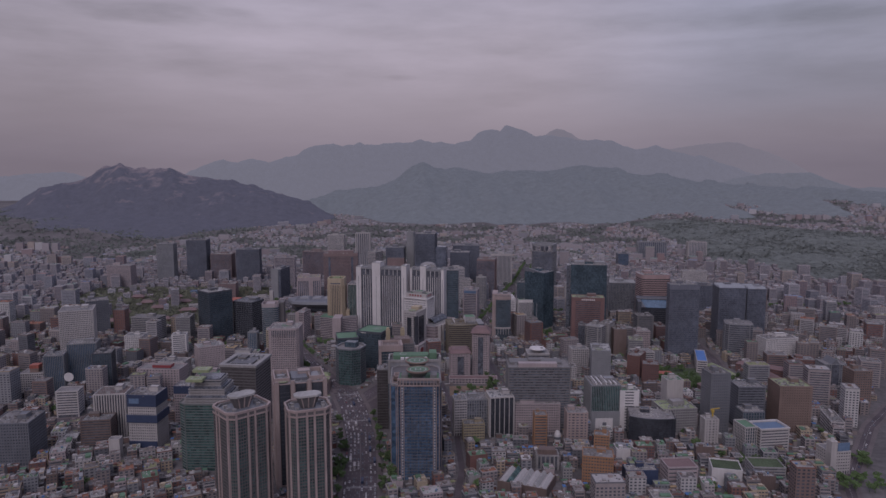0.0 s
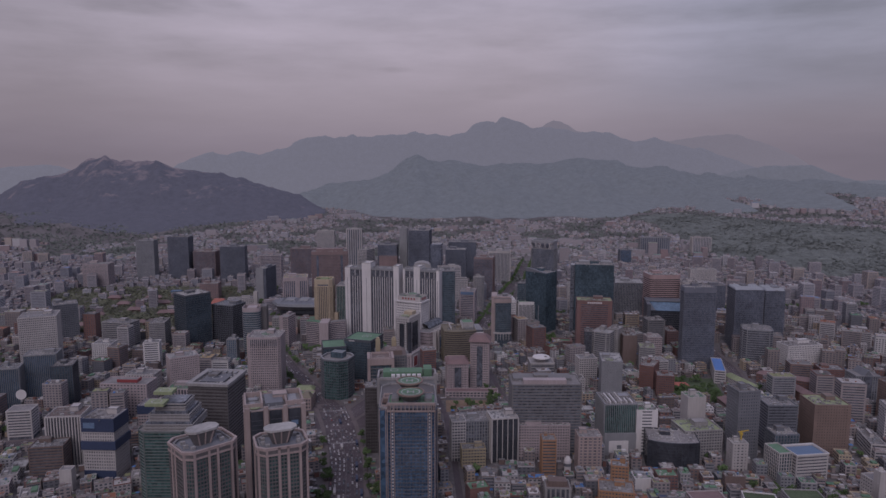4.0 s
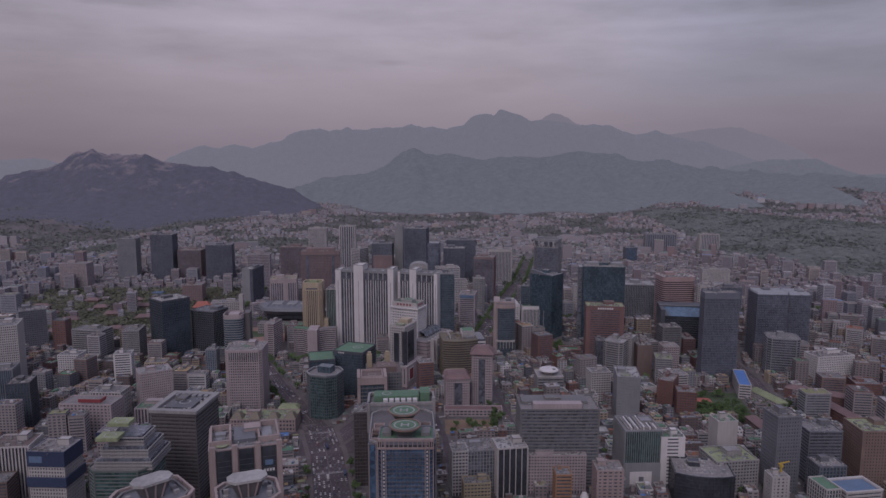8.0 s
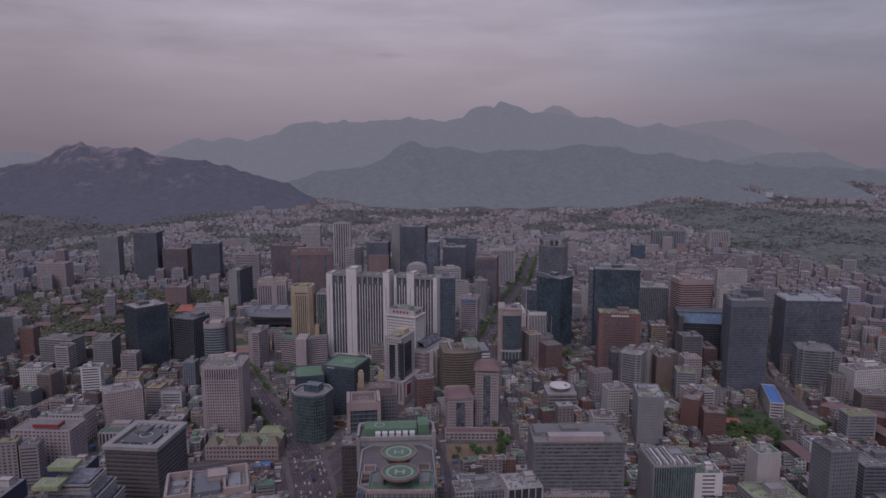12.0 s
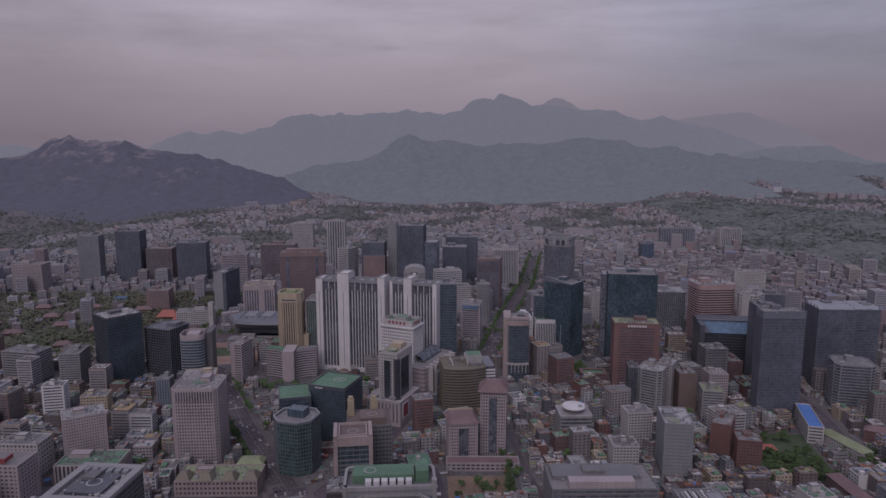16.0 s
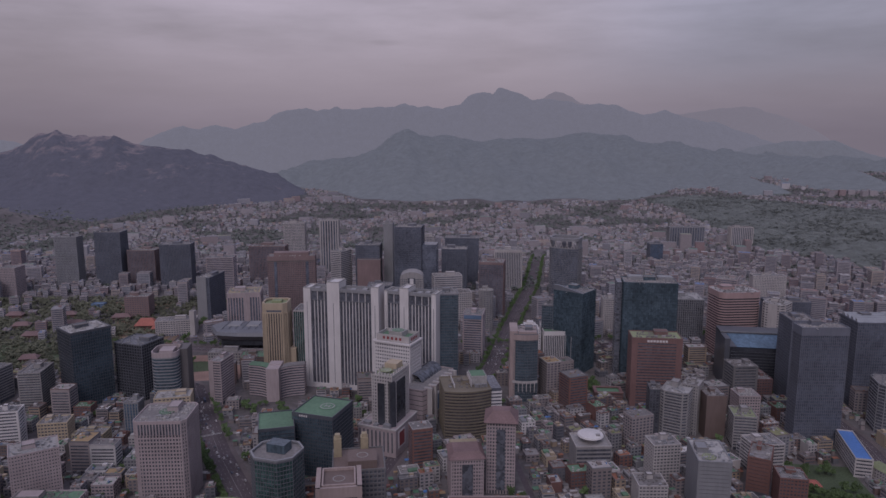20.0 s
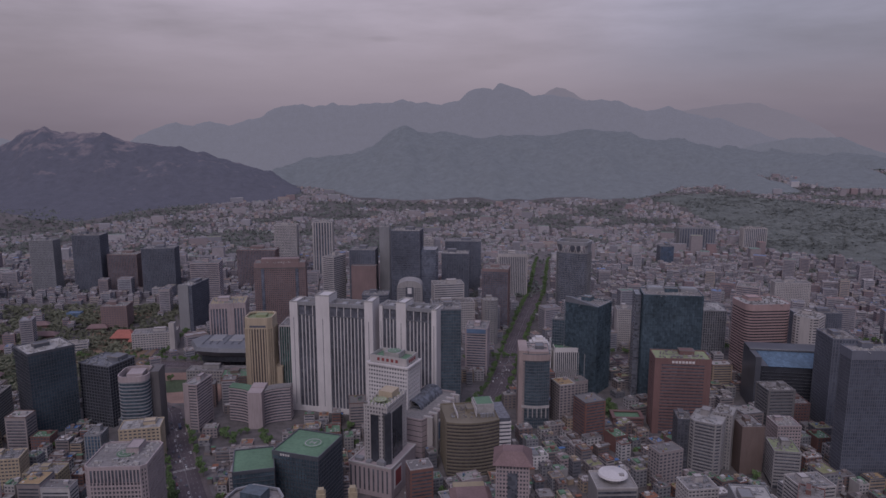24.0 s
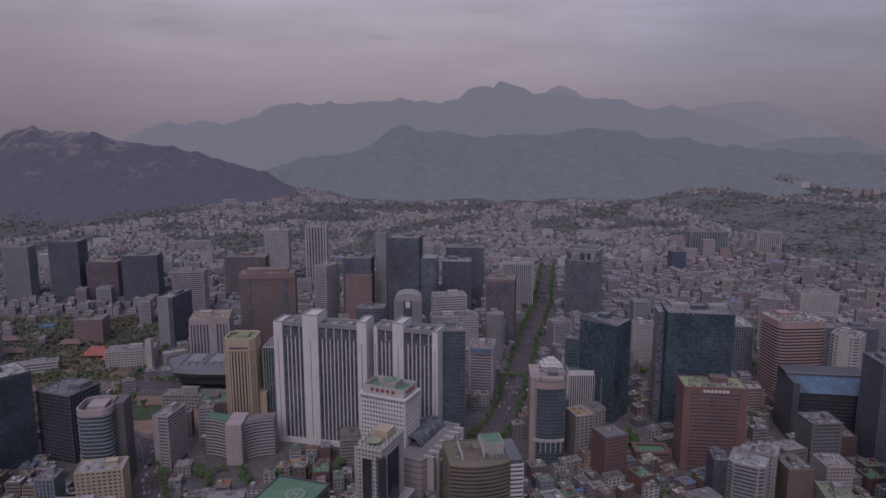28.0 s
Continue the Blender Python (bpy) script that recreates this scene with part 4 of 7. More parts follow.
# hotel and offices round the square
tn = tower("tan_hotel", "tan stone hotel tower with tall window strips and an ochre roof", -199, 1402, 34, 34, -2, 104, "fins", CREAM, G_BROWN, 3.4, 0.35, 3.4, 1.7, poly=chamfer(34, 34, 5), roof=LIMER, top=12, category="hotel", plant=False)
part("crown_slot", Build().box(-10, 10, -17.2, -16.2, 94, 96.5), G_DARK, tn)
part("crown_ring", Build().ring(chamfer(34, 34, 5), chamfer(31, 31, 5), 104, 106), CREAM, tn)
part("side_annex", Build().box(15, 26, -8, 14, 0, 40), CREAM, tn)
part("plant_room", Build().box(-6, 7, -2, 10, 103, 106), LIMER, tn)
tower("green_glass_slab", "slim green glass slab behind the hotels", -166, 1420, 18, 40, -5, 92, "fins", IVORY, G_GREEN, 3.6, 0.1, 3, 0.5)
pr = tower("fin_office", "pinkish office block with tall vertical windows", -290, 1592, 52, 46, 8, 78, "fins", PINK, G_HAZE, 3.6, 0.1, 4.2, 1.7, roof=YELLOW, top=8)
part("blank_bay", Build().box(-1, 9, -23.9, -22.6, 0, 78), PINK, pr)
na = tower("slab_office", "slender office slab with a grey end wall and blue glass side", -384, 1722, 24, 60, -11, 78, "curtain", HAZEP, G_HAZE, 3.7, 0.1, 3.0, 0.2, roof=ROOFL)
part("end_wall", Build().box(-12.4, 6, -30.9, -29.6, 0, 79), GREY, na)
gr = tower("grid_block_red", "broad red-brown hotel slab with a fine window grid", -226, 1672, 81, 30, 4, 122, "punch", HAZERED, G_DARK, 3.5, 0.36, 3.0, 1.1, roof=ROOF, top=8, category="hotel")
for sx in (-27, 27):
    part("dark_notch", Build().box(sx - 2.2, sx + 2.2, -15.5, -14.8, 4, 112), G_HAZE, gr, "dark vertical window slot")
part("crown_band", Build().ring(rect(82, 31), rect(80, 29), 112, 114), DTAUPE, gr)
part("roof_house", Build().box(-30, 30, -8, 8, 120, 127), HAZERED, gr)
bj = tower("black_tower", "tall black glass office tower", -21, 1766, 50, 45, -9, 160, "curtain", HAZEP, G_HAZE, 3.9, 0.1, 2.6, 0.25, roof=ROOF)
part("shoulder", Build().box(25, 52, -14, 20, 0, 126), G_HAZE, bj, "lower black glass shoulder")
for k in range(31):
    part("shoulder_band", Build().box(25.1, 52.2, -14.2, 20.2, 4 * k, 4 * k + 0.5), HAZEP, bj)
tower("grey_slab", "slim pale grey slab tower", -62, 1805, 18, 26, -5, 160, "solid", GREY, G_HAZE)
tower("red_glass_block", "dark glass block with a red middle band", -100, 1790, 46, 40, -5, 122, "curtain", HAZEP, G_HAZE, 3.8)
tower("red_band", "red-brown lower block under dark glass", -98, 1764, 44, 14, -5, 96, "solid", HAZERED, G_HAZE, plant=False)
tower("striped_white", "white tower with striped side", -152, 1775, 24, 36, -30, 112, "band", IVORY, G_HAZE, 3.6, 0.5)
tower("dark_cube", "low black glass office cube", -70, 1640, 42, 30, -3, 76, "band", HAZEP, G_HAZE, 4, 0.4, poly=bowed(42, 30, 4))
ac = tower("arch_office", "grey granite office with a dark arched top", -15, 1595, 38, 30, -2, 98, "punch", GREIGE, G_HAZE, 3.6, 0.4, 3, 1.2, plant=False)
arch = Build()
for i in range(8):
    a0, a1 = math.pi * i / 8, math.pi * (i + 1) / 8
    p = [(19 * math.cos(a), 98 + 10 * math.sin(a)) for a in (a0, a1)]
    arch.quadset([(p[0][0], -15, p[0][1]), (p[1][0], -15, p[1][1]), (p[1][0], 15, p[1][1]), (p[0][0], 15, p[0][1]), (0, -15, 98), (0, 15, 98)], [(0, 1, 2, 3), (0, 4, 1), (3, 2, 5)])
part("arched_roof", arch, GREIGE, ac)
part("arch_slot", Build().box(-6, 6, -15.6, -14.8, 44, 98), G_DARK, ac)
part("clock_panel", Build().box(-3, 3, -15.9, -15.4, 88, 97), WHITE, ac)
tower("domed_house", "old cream stone hall with a yellow copper roof", -110, 1590, 40, 30, 0, 40, "punch", YELLOW, G_HAZE, 4, 0.4, roof=YELLOW)
tower("grey_office", "grey office block with small windows", -155, 1600, 46, 34, 2, 70, "punch", GREIGE, G_HAZE, 3.6, 0.42)
tower("brown_dark", "dark red-brown glass office tower", 131, 1713, 44, 40, -13, 102, "curtain", HAZERED, G_HAZE, 3.7, 0.1, 3, 0.4, roof=ROOF, top=5)
scr = tower("fin_bank", "white bank tower with close vertical fins and a lit pink screen", 188, 1932, 58, 40, -7, 87, "fins", IVORY, G_HAZE, 3.7, 0.1, 3.6, 1.6, top=6)
part("screen", Build().box(-20, -12, -22, -21, 8, 15), SCREEN, scr, "lit pink advertising screen")
rt = tower("ring_tower", "glass tower with an open steel ring under its roof", 295, 1850, 62, 48, -30, 104, "curtain", GREY, G_HAZE, 3.9, 0.1, 3, 0.3, poly=rounded(62, 48, 14), plant=False)
for s in (-27, 27):
    part("roof_leg", Build().box(s - 2.5, s + 2.5, -12, 12, 104, 119), GREY, rt)
part("roof_ring", Build().ring(rounded(62, 48, 14), rounded(54, 40, 11), 118, 124), GREY, rt)
for k in range(9):
    part("ring_truss", Build().taper([(-24 + 6 * k, -23.6), (-23 + 6 * k, -23.6), (-23 + 6 * k, -22.4), (-24 + 6 * k, -22.4)],
                                     [(-24 + 6 * k + (5 if k % 2 else -5), -23.6), (-23 + 6 * k + (5 if k % 2 else -5), -23.6), (-23 + 6 * k + (5 if k % 2 else -5), -22.4), (-24 + 6 * k + (5 if k % 2 else -5), -22.4)], 104, 119), IVORY, rt)
part("lift_core", Build().box(-9, 9, -8, 8, 104, 116), HAZEP, rt)
tower("white_steps", "white office block with dark ribbon windows", 46, 1677, 50, 30, 8, 84, "band", IVORY, G_HAZE, 3.8, 0.5, 8, 1)
tower("white_steps", "white lower office wing with square windows", 52, 1640, 68, 30, 5, 62, "punch", IVORY, G_HAZE, 3.8, 0.45, 3.5, 1.2)
tower("blue_glass_slab", "dark blue glass office slab", 31, 1342, 32, 40, 0, 132, "curtain", SLATE, G_TEAL, 3.8, 0.1, 2.8, 0.2)
bs = tower("blue_sign_office", "grey banded office block with a blue roof sign", 80, 1483, 30, 40, -11, 67, "band", PINK, G_HAZE, 3.7, 0.4, 8, 2.0)
part("blue_sign", Build().box(-13, 13, -20.8, -20.1, 60, 66), BLUES, bs, "blue sign panel")
tower("round_office", "round pale office tower with square windows", 110, 1609, 25, 25, 0, 72, "punch", GREIGE, G_HAZE, 3.5, 0.42, 2.6, 1.0, poly=oval(25, 25, 14))
orn = tower("ornate_office", "white office with a stepped ornamental top", 154, 1415, 28, 28, -2, 58, "punch", WHITE, G_DARK, 3.5, 0.45, 2.8, 1.1, plant=False)
for k, (s, u) in enumerate(((24, 62), (17, 66), (9, 70))):
    part("stepped_top", Build().box(-s / 2, s / 2, -s / 2, s / 2, 57 + 4 * k, u), WHITE, orn)
gb = tower("black_glass_box", "black glass block with a green roof and landing circle", -99, 1127, 44, 46, -20, 65, "curtain", BLACK, G_TEAL, 3.9, 0.1, 2.8, 0.2, roof=GREENR, plant=False, top=4)
helipad(4, 2, 64, 9, gb)
for k in range(4):
    part("sign_bar", Build().box(-14 + k * 2.4, -12.4 + k * 2.4, -23.4, -23.1, 61.4, 63.2), WHITE, gb, "small pale sign bar")
tower("black_glass", "lower black glass block with a bright green roof", -143, 1112, 34, 42, 12, 58, "curtain", BLACK, G_TEAL, 3.9, 0.1, 2.8, 0.2, roof=GREENR, plant=False, top=3)
po = tower("rounded_office", "dark green-grey glass office with rounded front", -129, 1047, 44, 40, -19, 56, "curtain", SLATE, G_GREEN, 3.8, 0.12, 2.8, 0.2, poly=chamfer(42, 40, 10), roof=ROOF, plant=False)
part("plant_box", Build().box(-9, 9, -3, 10, 55, 63), G_TEAL, po, "dark glass plant box")
part("crown_ring", Build().ring(chamfer(42.6, 40.6, 10), chamfer(40, 38, 10), 56, 57.6), GREY, po)
og = tower("orange_office", "glass office framed in pale orange stone with two roof decks", -60, 930, 32, 30, 6, 90, "curtain", TAUPE, G_TEAL, 3.9, 0.3, 5, 0.4, plant=False, roof=BROWN, top=3)
for s in (-16.2, 12.8):
    part("corner_pier", Build().box(s, s + 3.4, -16, 15.5, 0, 92), TANP, og)
part("top_beam", Build().box(-16.2, 16.2, -16.2, -14.6, 84, 92), TANP, og)
for k in range(5):
    part("floor_band", Build().box(-12.8, 12.8, -15.4, -14.8, 62 + 4.4 * k, 62.5 + 4.4 * k), TAUPE, og)
part("front_deck", Build().box(-11, 11, -12, 12, 88.6, 90.4), BROWN, og, "brown roof deck")
part("deck_ring", Build().ring(oval(9, 9, 20), oval(7.6, 7.6, 20), 90.4, 90.5), ROOFL, og)
part("deck_edge", Build().ring(rect(24, 26), rect(21.6, 23.6), 89, 92.6), TANP, og)
og2 = tower("orange_office", "brown office block with a raised roof deck and ochre stair towers", -50, 974, 40, 38, 6, 84, "punch", TAUPE, G_DARK, 3.7, 0.4, 3, 1, roof=BROWN, plant=False)
part("raised_deck", Build().box(-8, 14, -17, 3, 83, 90), BROWN, og2, "brown raised roof deck")
part("deck_ring", Build().ring(oval(9, 9, 20), oval(7.6, 7.6, 20), 90, 90.1), ROOFL, og2, at=(3, -7, 0))
for s in (-19, 2):
    part("stair_tower", Build().box(s, s + 6, 6, 13, 0, 98), YELLOW, og2, "ochre stair tower")
    part("stair_cap", Build().box(s + 1, s + 5, 7, 11, 98, 101), YELLOW, og2)
part("glass_flank", Build().box(20, 20.6, -18, 18, 4, 80), G_GREY, og2)
tower("dark_slim_tower", "slim dark brown tower beside the blue tower", -66, 862, 14, 24, 4, 78, "curtain", DTAUPE, G_BROWN, 3.6, 0.1, 3, 0.3, roof=ROOF)
bk = tower("stone_bank", "pale pink stone bank tower with a dense grid of windows", -234, 1074, 47, 44, 1, 83, "punch", PINK, G_DARK, 3.55, 0.38, 2.85, 1.15, poly=chamfer(47, 44, 4), roof=ROOF, top=3, category="bank")
helipad(0, 2, 82.2, 7, bk)
part("window_recess", Build().box(-19, 19, -22.25, -21.9, 70, 80), G_DARK, bk)
for k in range(15):
    part("tall_mullion", Build().box(-19 + 2.7 * k, -18 + 2.7 * k, -22.6, -21.9, 69.5, 80.5), PINK, bk)
old = tower("old_bank", "grey stone bank in an old classical style with a green roof", -196, 1006, 78, 34, -1, 16, "punch", TANP, G_DARK, 5, 0.45, 4, 1.6, roof=LIMER, category="bank")
for sx in (-32, -10, 12, 32):
    part("corner_pavilion", Build().taper(rect(14, 16), rect(6, 6), 16, 22), OLIVE, old, at=(sx, -8 if abs(sx) > 20 else -10, 0))
part("rear_wing", Build().box(10, 36, 17.2, 34, 0, 15), OLIVE, old)
part("wing_roof", Build().taper(rect(27, 17), rect(18, 8), 15, 19), LIMER, old, at=(23, 25.6, 0))
tower("old_bank", "low stone bank wing with a green roof and tall columns", -328, 1030, 60, 34, 0, 22, "fins", PINK, G_DARK, 5, 0.45, 4, 1.6, roof=GREENR)
tower("pink_office", "pinkish office block with small square windows", -353, 1067, 40, 30, 30, 55, "punch", PINK, G_DARK, 3.2, 0.55, 2.3, 1.2, roof=ROOFL)
tower("black_tower", "black glass office tower on the edge of the square", -420, 1314, 48, 44, 46, 97, "curtain", BLACK, G_TEAL, 3.9, 0.1, 2.8, 0.2, roof=ROOFL, top=3)
tower("brown_slab", "dark brown windowless office slab", -362, 1335, 44, 40, -21, 73, "curtain", SLATE, G_BLACK, 3.7, 0.1, 4, 0.2, roof=SLATE)
rd = tower("round_banded", "office tower with rounded glass bands and a brown rear wall", -304, 1273, 31, 36, 5, 74, "band", GREY, G_TEAL, 3.8, 0.32, 6, 1, poly=rounded(31, 36, 9), plant=False)
part("crown", Build().ring(rounded(31, 36, 9), rounded(29, 34, 9), 74, 80), PINK, rd)
part("crown_block", Build().box(-8, 8, -6, 12, 73, 79), PINK, rd)
part("rear_slab", Build().box(13, 24, -4, 20, 0, 80), DTAUPE, rd)
ho = tower("striped_hotel", "cream hotel slab with white balcony bands", -252, 1311, 16, 34, -12, 56, "band", PINK, G_DARK, 3.3, 0.5, 6, 1, roof=ROOFL, category="hotel")
part("end_wall", Build().box(-8.2, -2, -17.5, -16.5, 0, 57), PINK, ho)
tower("beige_office", "beige office block with ribbon windows", -281, 1222, 39, 25, 10, 43, "punch", CREAM, G_DARK, 3.4, 0.5, 4.5, 1.6, roof=ROOFL)
tower("blue_office", "narrow blue-grey office with a flat roof", -322, 1212, 16, 18, 0, 40, "curtain", GREY, G_SKY, 3.4)
# crescent hotel: two hollow wings and a middle pier
cr = thing("crescent_hotel", -186, 1322, 0, -2, "pink hotel with two curved banded wings and a blank middle pier", "hotel")
TAKEN.append((-186, 1322, 84, 40, 0))
TAKEN.append((-188, 1272, 66, 52, 0))
part("middle_pier", Build().box(-8, 8, -22, -6, 0, 43), PINK, cr, "blank pink middle pier")
part("middle_roof", Build().box(-8, 8, -6, 8, 0, 44), PINK, cr)
for s in (-1, 1):
    outer, inner = [], []
    for i in range(9):
        a = radians(8 + 62 * i / 8)
        outer.append((s * (8 + 40 * (1 - math.cos(a)) * 1.05), -8 - 14 + 30 * (1 - math.sin(a) * 0.15) * 0.2 + 20 * math.sin(a) * 0.9))
        inner.append((s * (8 + 40 * (1 - math.cos(a)) * 1.05), 2 + 14 * math.sin(a)))
    shape = outer + inner[::-1]
    if s < 0:
        shape = shape[::-1]
    wing_ob = part("curved_wing", Build().prism(grow(shape, -0.4), 0, 40.5), G_DARK, cr, "curved banded wing")
    band_mesh = Build().ring(shape, grow(shape, -0.6), 0, 1.5).mesh("balcony_band", PINK)
    for i in range(12):
        part("balcony_band", band_mesh, PINK, wing_ob, at=(0, 0, 1.2 + 3.4 * i))
    part("wing_roof", Build().prism(grow(shape, -0.3), 40.5, 41.2), GREENR if s < 0 else ROOF, wing_ob)
tower("old_office", "brown brick office beside the square", -236, 1412, 34, 32, 7, 27, "punch", BROWN, G_DARK, 3.4, 0.45, 2.8, 1.0, roof=GREENR)
# city hall: a dark glass wave that leans out over the square
ch = thing("city_hall", -262, 1502, 0, -3, "dark glass city hall with a wave-shaped overhanging roof", "city hall")
TAKEN.append((-262, 1506, 116, 78, radians(-3)))


brow = [(-64, 8), (-44, -28), (-10, -34), (54, -34), (54, 34), (-52, 34)]
part("wave_roof", Build().taper(grow(brow, -7), brow, 27, 35).taper(brow, grow(brow, -2.5), 35, 40).taper(grow(brow, -2.5), grow(brow, -14), 40, 43.5), SLATE, ch, "dark overhanging curved roof")
for k in range(9):
    part("roof_rib", Build().box(-36 + 10 * k, -35.4 + 10 * k, -22, 24, 43.3, 44.2), BLACK, ch)
for sx in (-22, 6, 32):
    part("roof_panel", Build().taper(rect(20, 26), rect(18, 24), 43.4, 45.4), GREY, ch, "raised grey skylight panel", (sx, 4, 0))
part("upper_glazing", Build().prism(grow(brow, -9), 19, 30), G_BLACK, ch, "dark glass wall under the roof")
part("glazing", Build().box(-40, 50, -12, 33, 0, 20), G_DARK, ch)
part("end_wall", Build().box(50.4, 52.4, -14, 33, 0, 27), BLACK, ch)
part("rear_wall", Build().box(-50, 54, 31, 33, 0, 20), SLATE, ch)
tower("old_city_library", "low grey stone library in front of the glass hall", -262, 1452, 96, 20, -3, 19, "punch", GREIGE, G_DARK, 4.5, 0.45, 4, 1.4, roof=ROOF)
tower("white_church_office", "white low offices beside a stair tower", -410, 1608, 64, 30, 10, 26, "punch", IVORY, G_HAZE, 3.6, 0.5, 4, 1)
tower("stair_tower", "white blank stair tower", -377, 1589, 8, 10, 0, 44, "solid", IVORY, G_HAZE, plant=False)
tower("brick_hall", "brown brick block with a flat roof", -516, 1722, 42, 34, 4, 40, "punch", HAZERED, G_HAZE, 3.8, 0.6, 4, 1.6)
tower("long_school", "long pale low building among trees", -536, 1586, 60, 18, 20, 14, "band", IVORY, G_HAZE, 3.6, 0.5)
for k, (px, py, pw_) in enumerate(((-472, 1640, 34), (-444, 1622, 20))):
    p = thing("red_palace_hall", px, py, 0, 5 * k, "red-roofed palace hall under repair", "palace hall")
    part("hall_body", Build().box(-pw_ / 2, pw_ / 2, -7, 7, 0, 7), REDBR, p)
    part("red_cover", Build().taper(rect(pw_ + 5, 21), rect(pw_ * 0.6, 5), 7, 18), REDS, p, "bright red sheeting")
for px, py, pw_, pt in ((-560, 1560, 34, 8), (-640, 1590, 26, 5), (-700, 1540, 30, 12), (-610, 1660, 40, 4), (-690, 1650, 24, 8), (-770, 1600, 28, 3), (-540, 1700, 30, 6), (-650, 1720, 34, 10),
                       (-740, 1720, 26, 0), (-820, 1660, 30, 6), (-500, 1500, 26, 14), (-580, 1470, 22, 10), (-680, 1450, 28, 6), (-800, 1500, 26, 4)):
    p = thing("palace_hall", px, py, 0, pt, "wooden palace hall with a brown tiled hip roof", "palace hall")
    part("hall_body", Build().box(-pw_ / 2, pw_ / 2, -6, 6, 0, 5.5), REDBR, p)
    part("tiled_roof", Build().taper(rect(pw_ + 5, 17), rect(pw_ * 0.75, 1.5), 5.5, 11), TILE, p, "brown tiled hip roof")
    TAKEN.append((px, py, pw_ + 6, 20, radians(pt)))
tower("blue_tent", "blue covered stall on the bare site", -622, 1791, 24, 14, 0, 8, "solid", BLUES, G_HAZE, plant=False, roof=BLUES)
tower("grid_slab", "grey office slab with a fine window grid", -766, 1984, 48, 30, -1, 110, "punch", GREY, G_HAZE, 3.6, 0.4, 2.8, 1.1)
tower("black_slab", "dark office tower with a flat roof", -680, 1997, 56, 40, -1, 119, "curtain", HAZEP, G_HAZE, 3.8)
tower("brown_slab", "dark brown office block", -612, 2002, 60, 40, -1, 78, "curtain", HAZERED, G_HAZE, 3.8)
tower("dark_slab", "dark glass office block", -528, 1969, 64, 40, 4, 96, "curtain", HAZEP, G_HAZE, 3.8)
tower("pink_hotel", "pink hotel block with square windows", -860, 1900, 66, 36, -2, 60, "punch", PINK, G_HAZE, 3.5, 0.45, category="hotel")
tower("grey_striped", "grey office with vertical strips", -400, 1850, 52, 36, 4, 88, "band", PINK, G_HAZE, 3.6, 0.4)
tower("tower_office", "pale far office tower", -300, 2120, 50, 30, 0, 120, "punch", IVORY, G_HAZE, 3.6, 0.45)
tower("tower_dark", "striped far office tower", -220, 2140, 44, 30, 0, 124, "fins", IVORY, G_HAZE, 3.6, 0.45, 6, 2.5)
tower("maroon_office", "maroon far office block", -340, 2010, 80, 34, -3, 84, "curtain", HAZERED, G_HAZE, 3.7)
tower("grey_office", "dark far office block", 92, 1990, 74, 44, -6, 104, "curtain", HAZEP, G_HAZE, 3.8)
tower("blue_office", "dark blue far office block", 70, 1880, 52, 40, -6, 98, "curtain", HAZEP, G_HAZE, 3.8)
tower("white_office", "white gridded far office", 8, 1960, 44, 34, -6, 112, "punch", IVORY, G_HAZE, 3.6, 0.4)
tower("apartment", "grey apartment slab among low houses", 772, 2450, 100, 30, -4, 60, "fins", GREY, G_HAZE, 3.2, 0.4, 7, 2.5, category="apartment block")
tower("apartment", "white gridded block among low houses", 925, 2430, 62, 30, -4, 62, "fins", IVORY, G_HAZE, 3.2, 0.4, 5, 2, category="apartment block")
tower("white_office", "white office block with small windows", 320, 1585, 34, 26, -6, 62, "punch", IVORY, G_HAZE, 3.4, 0.45, 2.8, 1.2)
tower("steel_twin", "grey glass twin block with roof decks", 360, 1500, 40, 50, -8, 96, "curtain", GREY, G_GREY, 3.8, roof=ROOFL)
tower("steel_twin", "grey glass twin block with roof decks", 425, 1560, 62, 50, -8, 70, "curtain", GREY, G_GREY, 3.8, roof=ROOFL)
tower("navy_office", "blue-clad far block with a flat roof", 612, 2240, 34, 28, 0, 46, "curtain", HAZEP, G_BLUE, 3.8)
tower("apartment", "pale apartment block with a flat roof", 660, 1740, 60, 24, -8, 66, "punch", IVORY, G_HAZE, 3.1, 0.45, 3, 1.3, category="apartment block")
tower("brown_office", "brown office with bands", 560, 1690, 36, 40, -30, 72, "band", PINK, G_HAZE, 3.5, 0.45)
tower("black_office", "low black glass block", 600, 1560, 70, 30, -8, 62, "curtain", HAZEP, G_HAZE, 3.8)

# ---- near buildings on the left ----
tower("grid_office", "white office tower with a close grid of windows", -605, 1163, 52, 46, 20, 93, "punch", IVORY, G_DARK, 3.4, 0.42, 2.5, 1.0, roof=ROOF)
tower("bluish_office", "blue-grey office tower with fins", -534, 1038, 40, 30, 14, 68, "fins", GREY, G_SKY, 3.5, 0.1, 2.4, 0.6)
tower("bluish_office", "blue-grey lower office wing", -560, 1006, 26, 26, 14, 58, "fins", GREY, G_SKY, 3.5, 0.1, 2.4, 0.6)
tower("dark_office", "dark glass office block", -495, 1019, 26, 30, 13, 58, "curtain", BLACK, G_TEAL, 3.6)
tower("pier_office", "office block with white vertical piers and dark windows", -400, 842, 37, 32, 6, 56, "fins", IVORY, G_DARK, 3.5, 0.1, 3.0, 1.3, roof=BROWN)
nb = tower("navy_office", "white gridded block with broad navy bands", -343, 806, 34, 30, -4, 66, "punch", IVORY, G_DARK, 3.4, 0.4, 2.6, 1.1)
part("navy_band", Build().ring(rect(35, 31), rect(33.6, 29.4), 52, 66.4), NAVY, nb)
